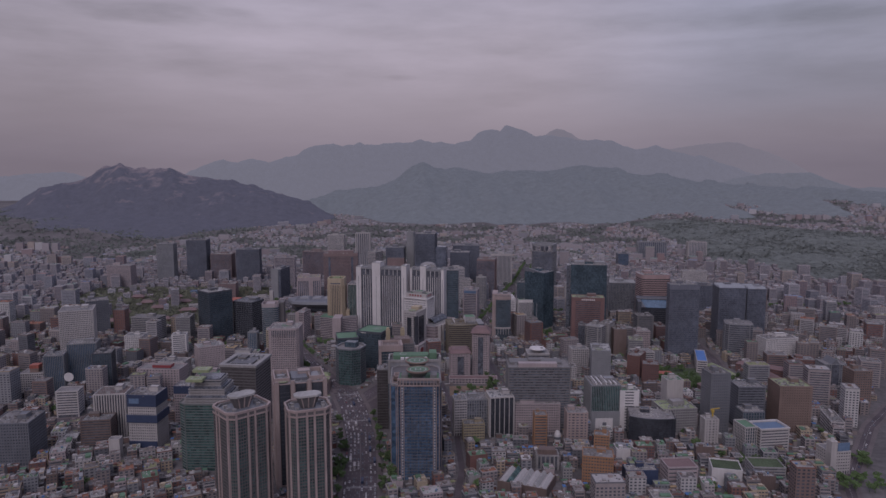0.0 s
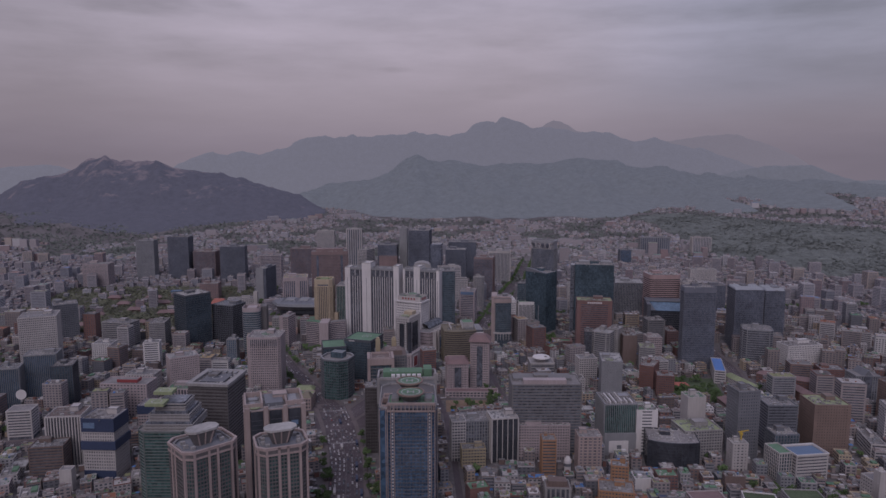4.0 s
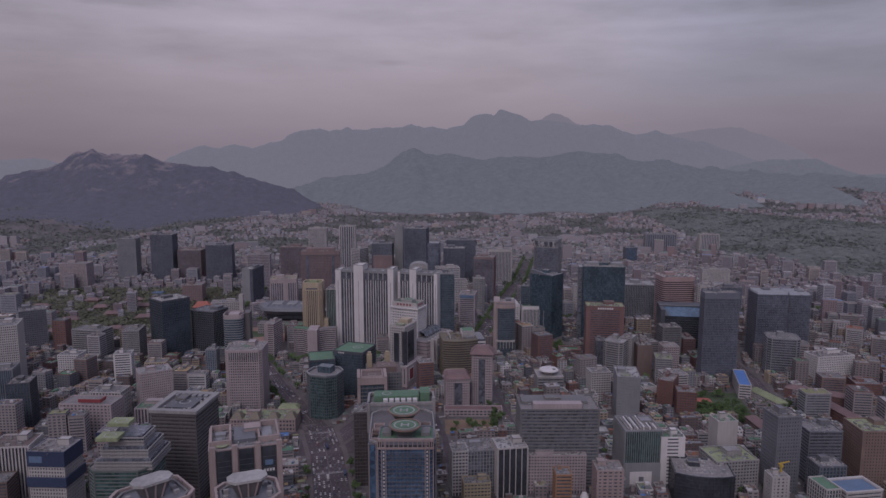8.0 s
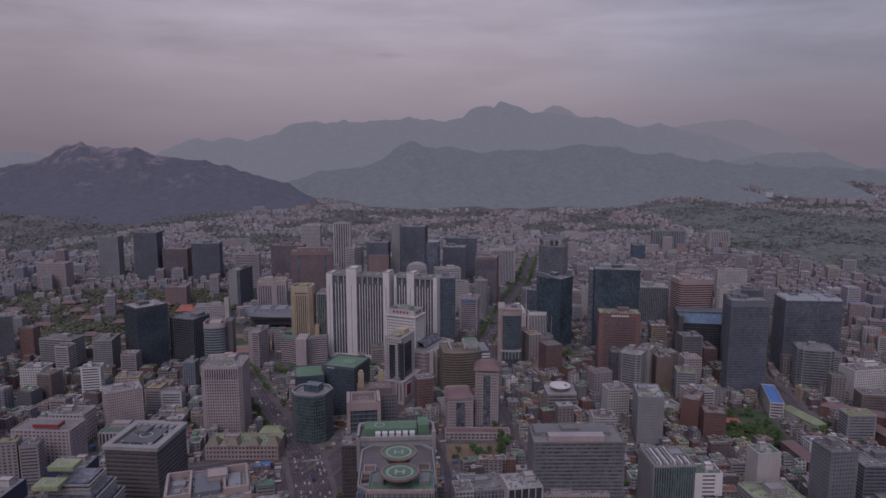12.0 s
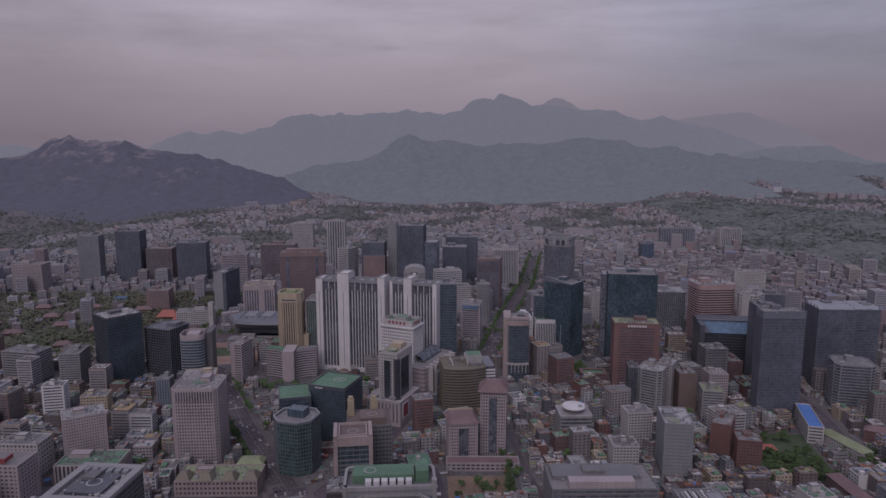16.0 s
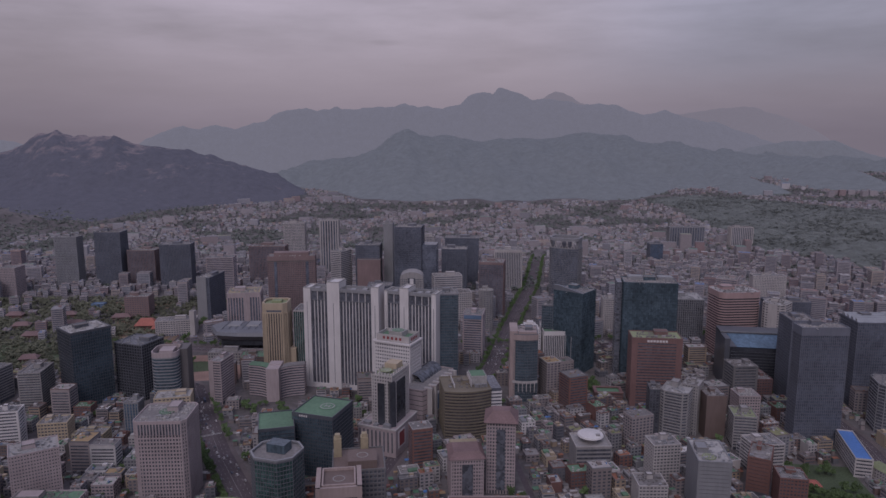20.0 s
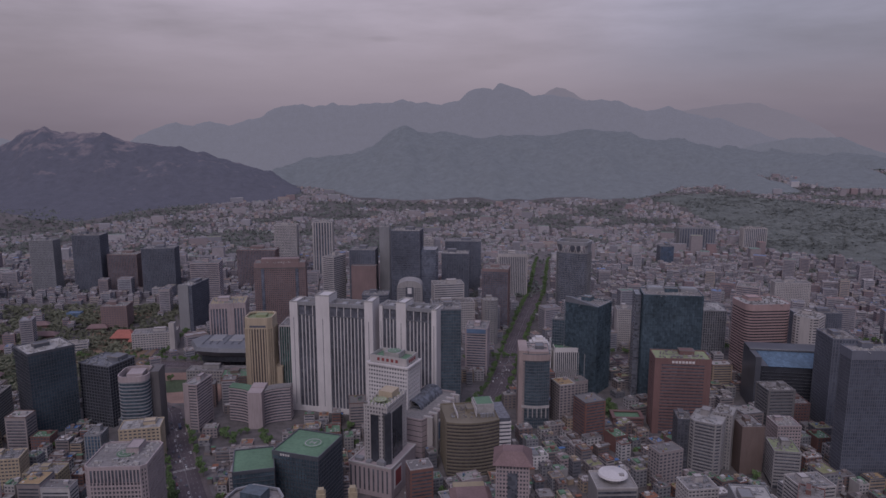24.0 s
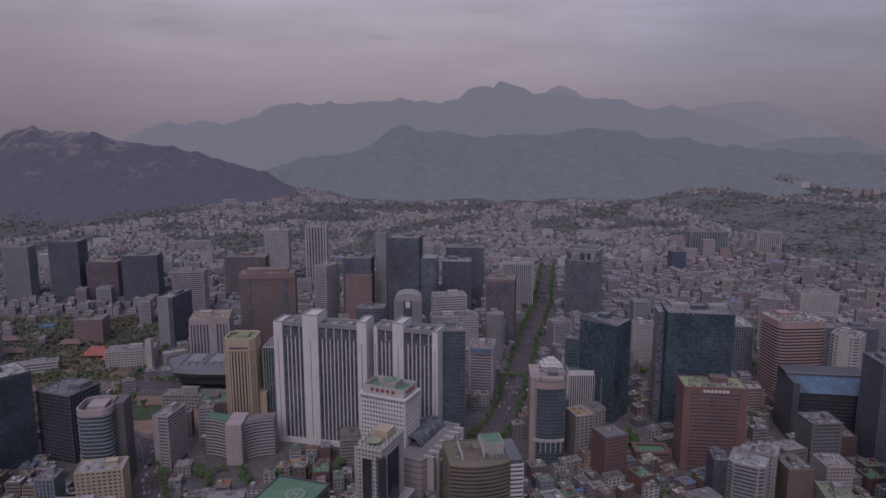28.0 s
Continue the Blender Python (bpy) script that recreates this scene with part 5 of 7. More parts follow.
part("navy_band", Build().ring(grow(rect(35, 31), 1.0), rect(33.6, 29.4), 33, 42), NAVY, nb)
part("navy_strip", Build().box(-17, 17, -15.8, -15.1, 2, 10), NAVY, nb)
part("blank_corner", Build().box(-15, -3, -15.9, -15.4, 56, 62), BLUES, nb)
nb2 = tower("navy_store", "navy-topped shop building with a flat roof", -318, 880, 34, 24, 0, 52, "punch", PINK, G_DARK, 3.6, 0.45)
part("navy_band", Build().ring(rect(35, 25), rect(33.6, 23.6), 42, 52), NAVY, nb2)
te = tower("terraced_flats", "green glass apartment tower stepping back in terraces", -254, 754, 58, 46, -1, 76, "band", GREENP, G_GREEN, 3.1, 0.3, 2.6, 0.8, poly=chamfer(52, 46, 8), roof=ROOF, plant=False, category="apartment block")
for k, (s, u0, u1) in enumerate(((46, 74, 83), (38, 83, 92), (28, 92, 100))):
    tb = part("terrace", Build().ring(rect(s, s * 0.85), rect(s - 1.4, s * 0.85 - 1.4), u0, u1 - 4), GREIGE, te, at=(4, 3, 0))
    part("terrace_glazing", Build().box(-s / 2 + 1, s / 2 - 1, -s * 0.4, s * 0.4, u0, u1), G_GREY, tb)
    for q in range(3):
        part("balcony", Build().ring(rect(s + 2, s * 0.85 + 2), rect(s, s * 0.85), u0 + 3 * q, u0 + 3 * q + 1.1), GREIGE, tb)
for sx, sy, u in ((-8, -11, 102), (-7, 8, 107)):
    deck = part("landing_deck", Build().box(sx - 9, sx + 9, sy - 7, sy + 7, u - 3, u), LIMER, te, "yellow-green landing deck")
    o = oval(10, 10, 24)
    part("circle_mark", Build().ring(o, oval(8.4, 8.4, 24), u, u + 0.06), PAINT, deck, at=(sx, sy, 0))
for x, y, a, h, tw_w, tw_d in ((-174, 607, 42, 119, 43, 37), (-116, 615, 20, 116, 39, 33)):
    tw = tower("twin_tower", "brown glass apartment tower with pink stone corner piers", x, y, tw_w, tw_d, a, h, "punch", DTAUPE, G_GREEN, 3.1, 0.3, 2.3, 0.55,
               poly=chamfer(tw_w, tw_d, 6), roof=SLATE, plant=False, top=5, category="apartment block")
    hx, hy = tw_w / 2, tw_d / 2
    for sx, sy in ((-hx + 1.2, -hy + 5), (-hx + 7, -hy + 0.5), (-3.4, -hy + 0.4), (3.4, -hy + 0.4), (hx - 7, -hy + 0.5), (hx - 1.2, -hy + 5), (hx - 0.4, 0), (-hx + 0.4, 0), (hx - 0.4, 6), (-hx + 0.4, 6)):
        part("stone_pier", Build().box(sx - 0.9, sx + 0.9, sy - 1.0, sy + 1.0, 0, h + 1.2), TANP, tw)
    part("crown_band", Build().ring(chamfer(tw_w + 0.9, tw_d + 0.9, 6), chamfer(tw_w - 1.6, tw_d - 1.6, 6), h - 5.2, h - 3.6), TANP, tw)
    part("crown_frame", Build().ring(chamfer(tw_w + 1.2, tw_d + 1.2, 6), chamfer(tw_w - 1.8, tw_d - 1.8, 6), h - 0.6, h + 1.6), TANP, tw)
    part("roof_walk", Build().ring(chamfer(tw_w - 5, tw_d - 5, 5), chamfer(tw_w - 7.5, tw_d - 7.5, 5), h - 1.2, h + 0.5), TAUPE, tw)
    for sx, sy in ((-13, 6), (-11, -8), (-14, -2), (12, 8), (13, -6), (14, 1)):
        part("roof_unit", Build().box(sx - 1.6, sx + 1.6, sy - 1.2, sy + 1.2, h - 1.1, h + 1.4), GREIGE, tw)
    part("roof_drum", Build().taper(rounded(13, 9, 3), rounded(22, 13, 4), h - 1, h + 9.5), DTAUPE, tw)
    for sx in (-4, 0, 4):
        part("drum_rib", Build().taper([(sx - 0.5, -5.2), (sx + 0.5, -5.2), (sx + 0.5, -4.2), (sx - 0.5, -4.2)], [(sx * 1.6 - 0.5, -7.0), (sx * 1.6 + 0.5, -7.0), (sx * 1.6 + 0.5, -6.0), (sx * 1.6 - 0.5, -6.0)], h - 1, h + 9.5), TANP, tw)
    part("white_disc", Build().prism(chamfer(25, 15, 4.5), h + 9.5, h + 11.2), ROOFL, tw, "white eight-sided roof disc")
wo = tower("portal_bank", "pink stone bank tower with three tall black glass bays", -144, 716, 54, 46, 16, 112, "solid", TANP, G_DARK, 3.6, roof=ROOF, plant=False, category="bank")
for s in (-16, 0.5, 17):
    bay = part("glass_bay", Build().box(s - 5.4, s + 5.4, -23.9, -22.4, 4, 111), G_BLACK, wo, "tall black glass bay")
    for k in range(24):
        part("bay_band", Build().box(s - 5.4, s + 5.4, -24.0, -23.8, 6 + 4.2 * k, 6.35 + 4.2 * k), BLACK, bay)
for s in (-24, -8, 9, 25):
    part("stone_pier", Build().box(s - 2, s + 2, -25, -22.6, 0, 115), TANP, wo)
for sx in (-18, 18):
    part("roof_block", Build().ring(rect(16, 34), rect(13, 31), 110, 115.5), TANP, wo, at=(sx, 2, 0))
part("blue_deck", Build().box(-8, 8, -12, 14, 110, 114), SLATE, wo)
tagged(part("roof_clutter", Build().box(-22, -14, 4, 10, 110, 113).box(13, 21, -8, 12, 110, 112.6).box(-21, -17, -4, 1, 110, 112), GREY, wo), kind="stuff")
helipad(-17, -14, 112, 5, wo, LIMER)
rooftop(wo, 44, 38, 112.3, 5, TANP)
part("sign_disc", Build().turned(17, -24.2, 6, 0.6, 0, 96, 100), BLUES, wo, "pale blue round sign shape")
for k in range(4):
    part("sign_bar", Build().box(12.8 + 2.2 * k, 14.4 + 2.2 * k, -24.4, -23.9, 91, 93), WHITE, wo)
br = tower("dark_roofed_tower", "dark grey office tower with a broad landing roof", -233, 838, 44, 50, -7, 94, "band", DTAUPE, G_BROWN, 3.6, 0.45, 2.6, 0.9, roof=ROOF, plant=False, top=4)
part("roof_rim", Build().ring(grow(rect(44, 50), 1.6), rect(36, 42), 93, 96), GREIGE, br)
part("landing_deck", Build().box(-13, 13, -15, 13, 93, 95), BLACK, br)
rooftop(br, 36, 40, 94.2, 9, TAUPE)
part("circle_mark", Build().ring(oval(11, 11, 24), oval(9, 9, 24), 95, 95.1), PAINT, br)
for k in range(6):
    part("cooling_unit", Build().box(-19 + 6 * k, -15 + 6 * k, 16, 22, 93, 95.5), GREY, br)
tower("red_sign_store", "pinkish store with a red roof sign", -395, 985, 62, 30, -4, 44, "punch", PINK, G_DARK, 4, 0.5, 4.4, 2.0, roof=ROOF, category="department store", plant=False)
rs = thing("roof_sign", -392, 973, 42.8, -4, "long red sign frame on a store roof", "sign")
part("sign_panel", Build().box(-13, 13, -0.5, 0.5, 2, 6), RED, rs, "red sign panel")
part("sign_panel", Build().box(13, 14, -0.5, 12, 2, 6), RED, rs, "red sign panel")
for sx in (-11, -4, 4, 11):
    part("sign_post", Build().box(sx - 0.3, sx + 0.3, 0.5, 1.1, 0, 5), METAL, rs)
tower("stone_store", "old pale stone department store", -398, 1040, 40, 26, -4, 38, "punch", IVORY, G_DARK, 4.5, 0.5, 4, 1.8, category="department store")
tower("striped_office", "white office block with dark bands", -441, 1181, 24, 20, 11, 44, "band", WHITE, G_DARK, 3.4, 0.5, 8, 2)
tower("white_flats", "white stepped office block", -522, 1194, 30, 25, -1, 40, "punch", WHITE, G_DARK, 3.3, 0.5)
tower("cream_office", "cream office with rooftop terrace", -347, 1163, 32, 20, -1, 26, "punch", YELLOW, G_DARK, 3.4, 0.5)
tower("cream_school", "cream office with a blank tower", -395, 1185, 30, 22, 8, 30, "punch", CREAM, G_DARK, 3.4, 0.5)
tower("slab_green", "long low office slab", -552, 1322, 55, 30, -12, 44, "band", GREIGE, G_DARK, 3.5, 0.45)
tower("dark_grid_tower", "dark gridded tower with a flat roof", -663, 1349, 40, 40, 30, 72, "punch", SLATE, G_DARK, 3.5, 0.4)
tower("apartment_grey", "grey apartment block with balconies", -470, 1290, 26, 40, 6, 52, "band", GREIGE, G_DARK, 3.1, 0.5, category="apartment block")
os_ = tower("orange_shop", "pale office with an orange roof box", -590, 1004, 32, 26, 6, 32, "punch", IVORY, G_DARK, 3.4, 0.45, plant=False)
part("roof_box", Build().box(-5, 7, -6, 6, 31, 41), CLAY, os_)
part("orange_top", Build().box(-5.4, 7.4, -6.4, 6.4, 37, 42), REDS, os_, "orange roof box")
ds = tower("banded_disc_office", "pale banded office with a white disc sign on its roof", -490, 908, 28, 22, 8, 36, "band", IVORY, G_DARK, 3.5, 0.5, 6, 1.5, plant=False)
disc_sign = Build()
ring_pts = [(6 * math.cos(6.2832 * i / 20), 52 + 6 * math.sin(6.2832 * i / 20)) for i in range(20)]
disc_sign.quadset([(px, -0.4, pz) for px, pz in ring_pts] + [(px, 0.4, pz) for px, pz in ring_pts],
                  [(i, (i + 1) % 20, 20 + (i + 1) % 20, 20 + i) for i in range(20)] + [tuple(range(20))[::-1], tuple(range(20, 40))])
part("disc_sign", disc_sign, WHITE, ds, "white round roof sign")
part("sign_foot", Build().box(-1, 1, 0.4, 1.4, 42.8, 52), METAL, ds)
tower("white_blank_block", "slim white blank stair block", -366, 768, 12, 10, 4, 24, "solid", IVORY, G_DARK, plant=False)
ca = tower("columned_hall", "grey hall with tall columns and a dark flat roof", 126, 738, 24, 18, -4, 17, "fins", GREIGE, G_DARK, 4, 0.1, 5, 1.6, roof=BROWN, category="hall", plant=False)
part("attic", Build().box(-9, 9, -4, 7, 16, 21), BROWN, ca)
tower("low_white_shop", "long low white shop building", 508, 846, 16, 46, -14, 17, "band", IVORY, G_DARK, 4, 0.5, 6, 1, roof=ROOF)
tower("block", "dark grey gridded office block", -474, 765, 42, 40, 4, 50, "punch", SLATE, G_DARK, 3.4, 0.45, 3, 1.1)
tower("brown_office", "brown low office with bands", -404, 808, 34, 24, 8, 34, "band", BROWN, G_DARK, 3.4, 0.5)

# ---- the blue tower and its neighbours ----
bl = tower("blue_tower", "blue glass tower with pale framing and round landing decks", -16, 722, 43, 32, -1, 110, "curtain", HAZEP, G_BLUE, 3.4, 0.12, 3.0, 0.25, poly=chamfer(44, 32, 3), roof=GREENR, plant=False, top=3)
for s in (-22.0, -18.8, -15.6, 15.4, 18.6, 21.8):
    part("edge_pier", Build().box(s - 0.3, s + 0.35, -17, -15.2, 0, 112), TANP, bl)
lights = Build()
for k in range(33):
    for s in (-17.2, 17.0):
        lights.box(s - 0.55, s + 0.55, -16.6, -15.9, 3 + 3.15 * k, 4.4 + 3.15 * k)
tagged(part("pier_window", lights, WHITE, bl, "column of small white window frames"), kind="stuff")
part("crown_back", Build().box(-21.5, 21.5, -15.9, -14.6, 104, 110), G_BLACK, bl)
part("crown_beam", Build().box(-22.5, 22.5, -17, -14.5, 110, 112), TANP, bl)
part("crown_beam", Build().box(-22.5, 22.5, -17, -15, 103.6, 105), TANP, bl)
for k in range(12):
    part("crown_post", Build().box(-20.6 + 3.7 * k, -19.9 + 3.7 * k, -16.8, -15.2, 105, 110), TANP, bl)
tier = Build()
for q in range(6):
    tier.box(-12.4 + 4.3 * q, -9.6 + 4.3 * q, -16.35, -15.6, 0, 1.15)
tier = tier.mesh("balcony_tier", BLACK)
for k in range(26):
    tagged(part("balcony_tier", tier, BLACK, bl, at=(0, 0, 4 + 3.75 * k)), kind="stuff")
for sx, sy, u in ((-1, -2, 118.6), (-3, 22, 121.6)):
    stem = part("deck_drum", Build().taper(oval(16, 16, 24), oval(24.6, 24.6, 24), u - 7, u - 1.2), DTAUPE, bl, at=(sx, sy, 0))
    part("deck_core", Build().prism(oval(14, 14, 20), 98, u - 7), SLATE, stem)
    part("deck_rim", Build().ring(oval(26, 26, 28), oval(23, 23, 28), u - 1.6, u - 0.2), CLAY, stem, "brown walkway rim")
    helipad(sx, sy, u - 1.2, 11.2, bl)
part("roof_hut", Build().box(-19, -12, -4, 8, 108, 112), TAUPE, bl)
part("roof_hut", Build().box(12, 19, -4, 8, 108, 112), TAUPE, bl)
bb = tower("blue_tower", "rear wing of the blue tower with a green roof", -24, 830, 62, 30, 2, 106, "curtain", GREY, G_GREY, 3.5, 0.12, 3, 0.3, roof=TAUPE, plant=False, top=5, z=-8)
part("roof_frame", Build().ring(rounded(64, 32, 5), rounded(60, 28, 4), 106, 109), GREIGE, bb)
for s in (-30.5, 30.5):
    part("frame_leg", Build().box(s - 1.6, s + 1.6, -16, -12, 80, 113 if s > 0 else 109), GREIGE, bb)
part("green_deck", Build().box(-26, 17, -3, 13, 105, 111), GREENR, bb, "green painted landing deck")
part("circle_mark", Build().ring(oval(9, 9, 24), oval(7.2, 7.2, 24), 111, 111.08), PAINT, bb, at=(-14, 5, 0))
part("stair_house", Build().box(18, 27, -4, 13, 105, 114), GREENR, bb)
for k in range(6):
    part("white_louvre", Build().box(-17 + 5.6 * k, -12.8 + 5.6 * k, -9, -4, 105, 109.4), WHITE, bb, "white louvred cooling unit")
part("link_block", Build().box(-27, 29, -92, -15.2, 0, 101), G_BLUE, bb, "blue glass middle block")
for s in (-27, -21, -15, 17, 23, 28.6):
    part("link_pier", Build().box(s - 0.4, s + 0.4, -92.6, -91.8, 0, 103), TANP, bb)
for s in range(12):
    part("flank_pier", Build().box(28.9, 29.5, -91 + 6.6 * s, -90.4 + 6.6 * s, 0, 102), GREY, bb)
part("link_rim", Build().ring(chamfer(57, 77.6, 9), chamfer(54.6, 75.2, 9), 101, 103), GREIGE, bb, at=(1, -53.6, 0))
part("link_roof", Build().box(-26, 28, -91, -16, 101, 101.5), DTAUPE, bb)
for s in (-1, 1):
    for k in range(3):
        part("terrace_frame", Build().ring(rect(13 - 2 * k, 20 - 4 * k), rect(11.6 - 2 * k, 18.6 - 4 * k), 101.5 + 2.2 * k, 103.2 + 2.2 * k), TANP if k % 2 == 0 else BROWN, bb, at=(1 + s * 20, -72 + 3 * k, 0))
    part("terrace_deck", Build().box(1 + s * 20 - 4, 1 + s * 20 + 4, -74, -60, 101.5, 106), BROWN, bb)
sl = tower("grey_slab_office", "broad grey office slab with louvred window bands", 132, 858, 78, 40, -1, 84, "band", TAUPE, G_GREY, 3.5, 0.45, 8, 1.4, roof=ROOF, plant=False)
part("plant_gallery", Build().box(-26, 22, -18, -9, 83, 88.5), PINK, sl)
part("plant_block", Build().box(-36, 30, -4, 15, 83, 86), TAUPE, sl)
rooftop(sl, 66, 34, 84.2, 3, TAUPE)
tower("slab", "pink gridded lower wing in front of the slab", 127, 834, 60, 8, -1, 40, "punch", PINK, G_DARK, 3.3, 0.5, 2.8, 1.3, roof=ROOFL)
dk2 = tower("glass_rib_office", "grey-green ribbed glass office with crowded roof plant", 216, 861, 37, 40, 1, 60, "fins", GREY, G_GREEN, 3.5, 0.1, 2.2, 0.4, roof=ROOF)
for k in range(10):
    part("roof_pipe", Build().box(-15 + 3.1 * k, -13.6 + 3.1 * k, -16, 14, 59, 60.6 + (k % 3) * 0.8), WHITE if k % 2 else GREIGE, dk2)
part("poster", Build().box(-13, 9, -21.7, -21.2, 2, 17), WHITE, dk2, "big white poster")
part("poster_print", Build().box(-4, 1, -21.9, -21.6, 6, 12), SLATE, dk2)
part("poster_base", Build().box(-18, 18, -21.2, -19.8, 0, 26), GREY, dk2)
tower("white_narrow", "white narrow office with one column of windows", 246, 850, 24, 20, -1, 53, "band", WHITE, G_DARK, 3.6, 0.55, 8, 6.5, roof=GREENR)
tower("green_roof_office", "grey office with arched piers and a yellow-green roof", 303, 842, 44, 36, 6, 35, "punch", GREIGE, G_DARK, 3.4, 0.42, 3.2, 1.1, roof=LIMER)
tower("black_curved", "black glossy curved office block", 266, 818, 54, 36, -10, 33, "curtain", G_BLACK, G_BLACK, 3.6, poly=bowed(54, 36, 6))
tower("grey_grid_tower", "grey stone office tower with paired windows", 352, 836, 25, 26, 5, 80, "punch", STEELG, G_DARK, 3.5, 0.42, 2.7, 1.3, roof=ROOF)
tower("brown_hotel", "brown stone hotel block with a grid of windows", 452, 848, 40, 36, -3, 61, "punch", CLAY, G_BROWN, 3.3, 0.5, 2.9, 1.5, roof=LIMER, category="hotel")
tower("white_glass_office", "white banded office with a blue roof beside a glass wing", 396, 784, 36, 26, 7, 29, "band", IVORY, G_DARK, 3.6, 0.55, 8, 1.2, roof=BLUES, plant=False)
tower("glass", "dark glass office wing with a steel roof frame", 369, 786, 15, 26, 7, 31, "curtain", IVORY, G_TEAL, 3.6, roof=GREENR, plant=False)
frame_ob = thing("roof_frame", 396, 784, 28.8, 7, "white steel roof frame over a blue deck", "roof frame")
part("frame_beam", Build().ring(rect(37, 27), rect(35.4, 25.4), 0.2, 1.6), WHITE, frame_ob)
pg = tower("grey_blank_tower", "plain grey office tower with a blank flank", 254, 1032, 28, 44, -9, 58, "band", GREY, G_GREY, 3.5, 0.9, 3, 1.5, roof=ROOFL)
helipad(-3, -12, 57.4, 6, pg, LIMER)
tower("white_flats", "white apartment block with rows of balconies", 232, 1086, 27, 22, 5, 43, "punch", IVORY, G_DARK, 3.1, 0.45, 3.6, 1.0, category="apartment block")
tower("gridded_office", "pale office with banded glass flank and a gridded roof", 284, 1190, 30, 36, -34, 56, "band", GREIGE, G_DARK, 3.5, 0.4, 3.2, 0.9, poly=chamfer(30, 36, 5), roof=ROOFL)
tower("gridded_office", "pale office with small square windows", 306, 1202, 18, 26, -34, 58, "punch", GREIGE, G_DARK, 3.5, 0.45, 3.2, 1.4, roof=ROOFL)
tower("dark_sliver", "dark glass sliver tower", 262, 1200, 14, 24, -10, 54, "curtain", BLACK, G_DARK, 3.6)
tower("stepped_white", "white office with a sloping roof", 313, 880, 22, 20, 4, 57, "solid", IVORY, G_DARK, 3.5, roof=GREENR)
tower("white_grid", "white gridded office block", 588, 1157, 59, 30, 8, 42, "punch", WHITE, G_DARK, 3.4, 0.42, 2.8, 1.2)
tower("banded", "dark banded office block", 402, 858, 34, 30, -1, 56, "band", SLATE, G_DARK, 3.5, 0.4)
tower("dark", "dark glass block with a steel roof", 387, 815, 27, 22, 2, 38, "curtain", SLATE, G_TEAL, 3.6)
tower("brick_block", "dark red-brick block with a flat roof", 322, 1072, 20, 36, -31, 37, "band", BRICK, G_DARK, 3.4, 0.8, 4, 1.5)
tower("brick_block", "red-brick gridded block with a flat roof", 334, 1040, 24, 24, -13, 31, "punch", BRICK, G_DARK, 3.4, 0.5)
tower("brown_office", "brown office with a dark roof hut", 324, 1192, 22, 30, -2, 50, "solid", BROWN, G_DARK, 3.5)
tower("green_office", "grey office with a sloping green roof", 346, 1163, 24, 30, -12, 38, "band", GREIGE, G_DARK, 3.4, 0.5, roof=LIMER)
tower("pink_pediment", "pale pink office with a gabled top", 370, 1208, 24, 25, -2, 42, "punch", PINK, G_DARK, 3.4, 0.5)
tower("stepped_bands", "white office with stepped bands", 341, 1107, 32, 26, 6, 32, "band", IVORY, G_DARK, 3.2, 0.5)
tower("pink_office", "pink low office with a flat roof", 430, 1300, 20, 40, -2, 30, "punch", REDBR, G_DARK, 3.5, 0.5)
hall_ob = tower("garden_hall", "low red-brown hall with a green flat roof", 238, 1304, 34, 22, -6, 9, "band", REDBR, G_DARK, 4, 0.6, 6, 1, roof=GREENR, plant=False, category="hall")
part("roof_border", Build().ring(rect(36, 24), rect(28, 16), 9, 10), REDBR, hall_ob)
tower("white_row", "white low row of shops", 205, 1040, 26, 24, -2, 27, "punch", IVORY, G_DARK, 3.2, 0.5)
tower("blue_roof_hall", "long white hall with a bright blue roof", 443, 1119, 16, 70, -17, 20, "band", IVORY, G_DARK, 4, 0.5, 8, 1, roof=BLUER, plant=False)
for x, y, w, d, a, h, wall, roof, lab in ((517, 1010, 15, 76, 6, 14, BRICK, TILE, "long red-brick school wing with a tiled roof"),
                                           (455, 1068, 15, 58, 13, 11, IVORY, LIMER, "long hall with a pale green pitched roof"),
                                           (398, 966, 15, 52, 2, 13, BROWN, TILE, "long brown brick school wing"),
                                           (525, 1072, 78, 15, -37, 14, BRICK, TILE, "long red-brick school wing behind trees")):
    hall = tower("school_hall", lab, x, y, w, d, a, h, "punch", wall, G_DARK, 3.6, 0.5, 3, 1.2, roof=roof, plant=False, category="school")
    s = (w + 1.6, d + 1.6)
    part("pitched_roof", Build().taper(rect(*s), rect(max(1, s[0] - 15), max(1, s[1] - 15)), h, h + 4.5), roof, hall)
tower("brick_block", "dark red-brick block beside the school", 598, 1088, 34, 30, -10, 24, "band", BRICK, G_DARK, 3.4, 0.7, 4, 1.5)
tower("slim_white_office", "slim white office with three rows of small windows", 333, 803, 17, 15, 2, 32, "punch", IVORY, G_DARK, 3.3, 0.5, 4.2, 2.2, roof=ROOFL)
crane = thing("yellow_crane", 337, 804, 30.6, 20, "small yellow lattice crane on a flat roof", "crane")
part("mast", Build().taper(rect(1.6, 1.6), rect(0.8, 0.8), 0, 12), CRANEY, crane)
part("jib", Build().box(-4, 10, -0.4, 0.4, 10.5, 11.5), CRANEY, crane)
part("cab", Build().box(-1.4, 1.4, -1.2, 1.2, 7, 9.5), CRANEY, crane)
cap = thing("capsule_sign", 148, 797, 0, 0, "white rounded sign tower with a dark band", "sign")
part("capsule", Build().taper(oval(7, 5, 16), oval(8, 6, 16), 0, 14).taper(oval(8, 6, 16), oval(4, 3, 16), 14, 18), WHITE, cap)
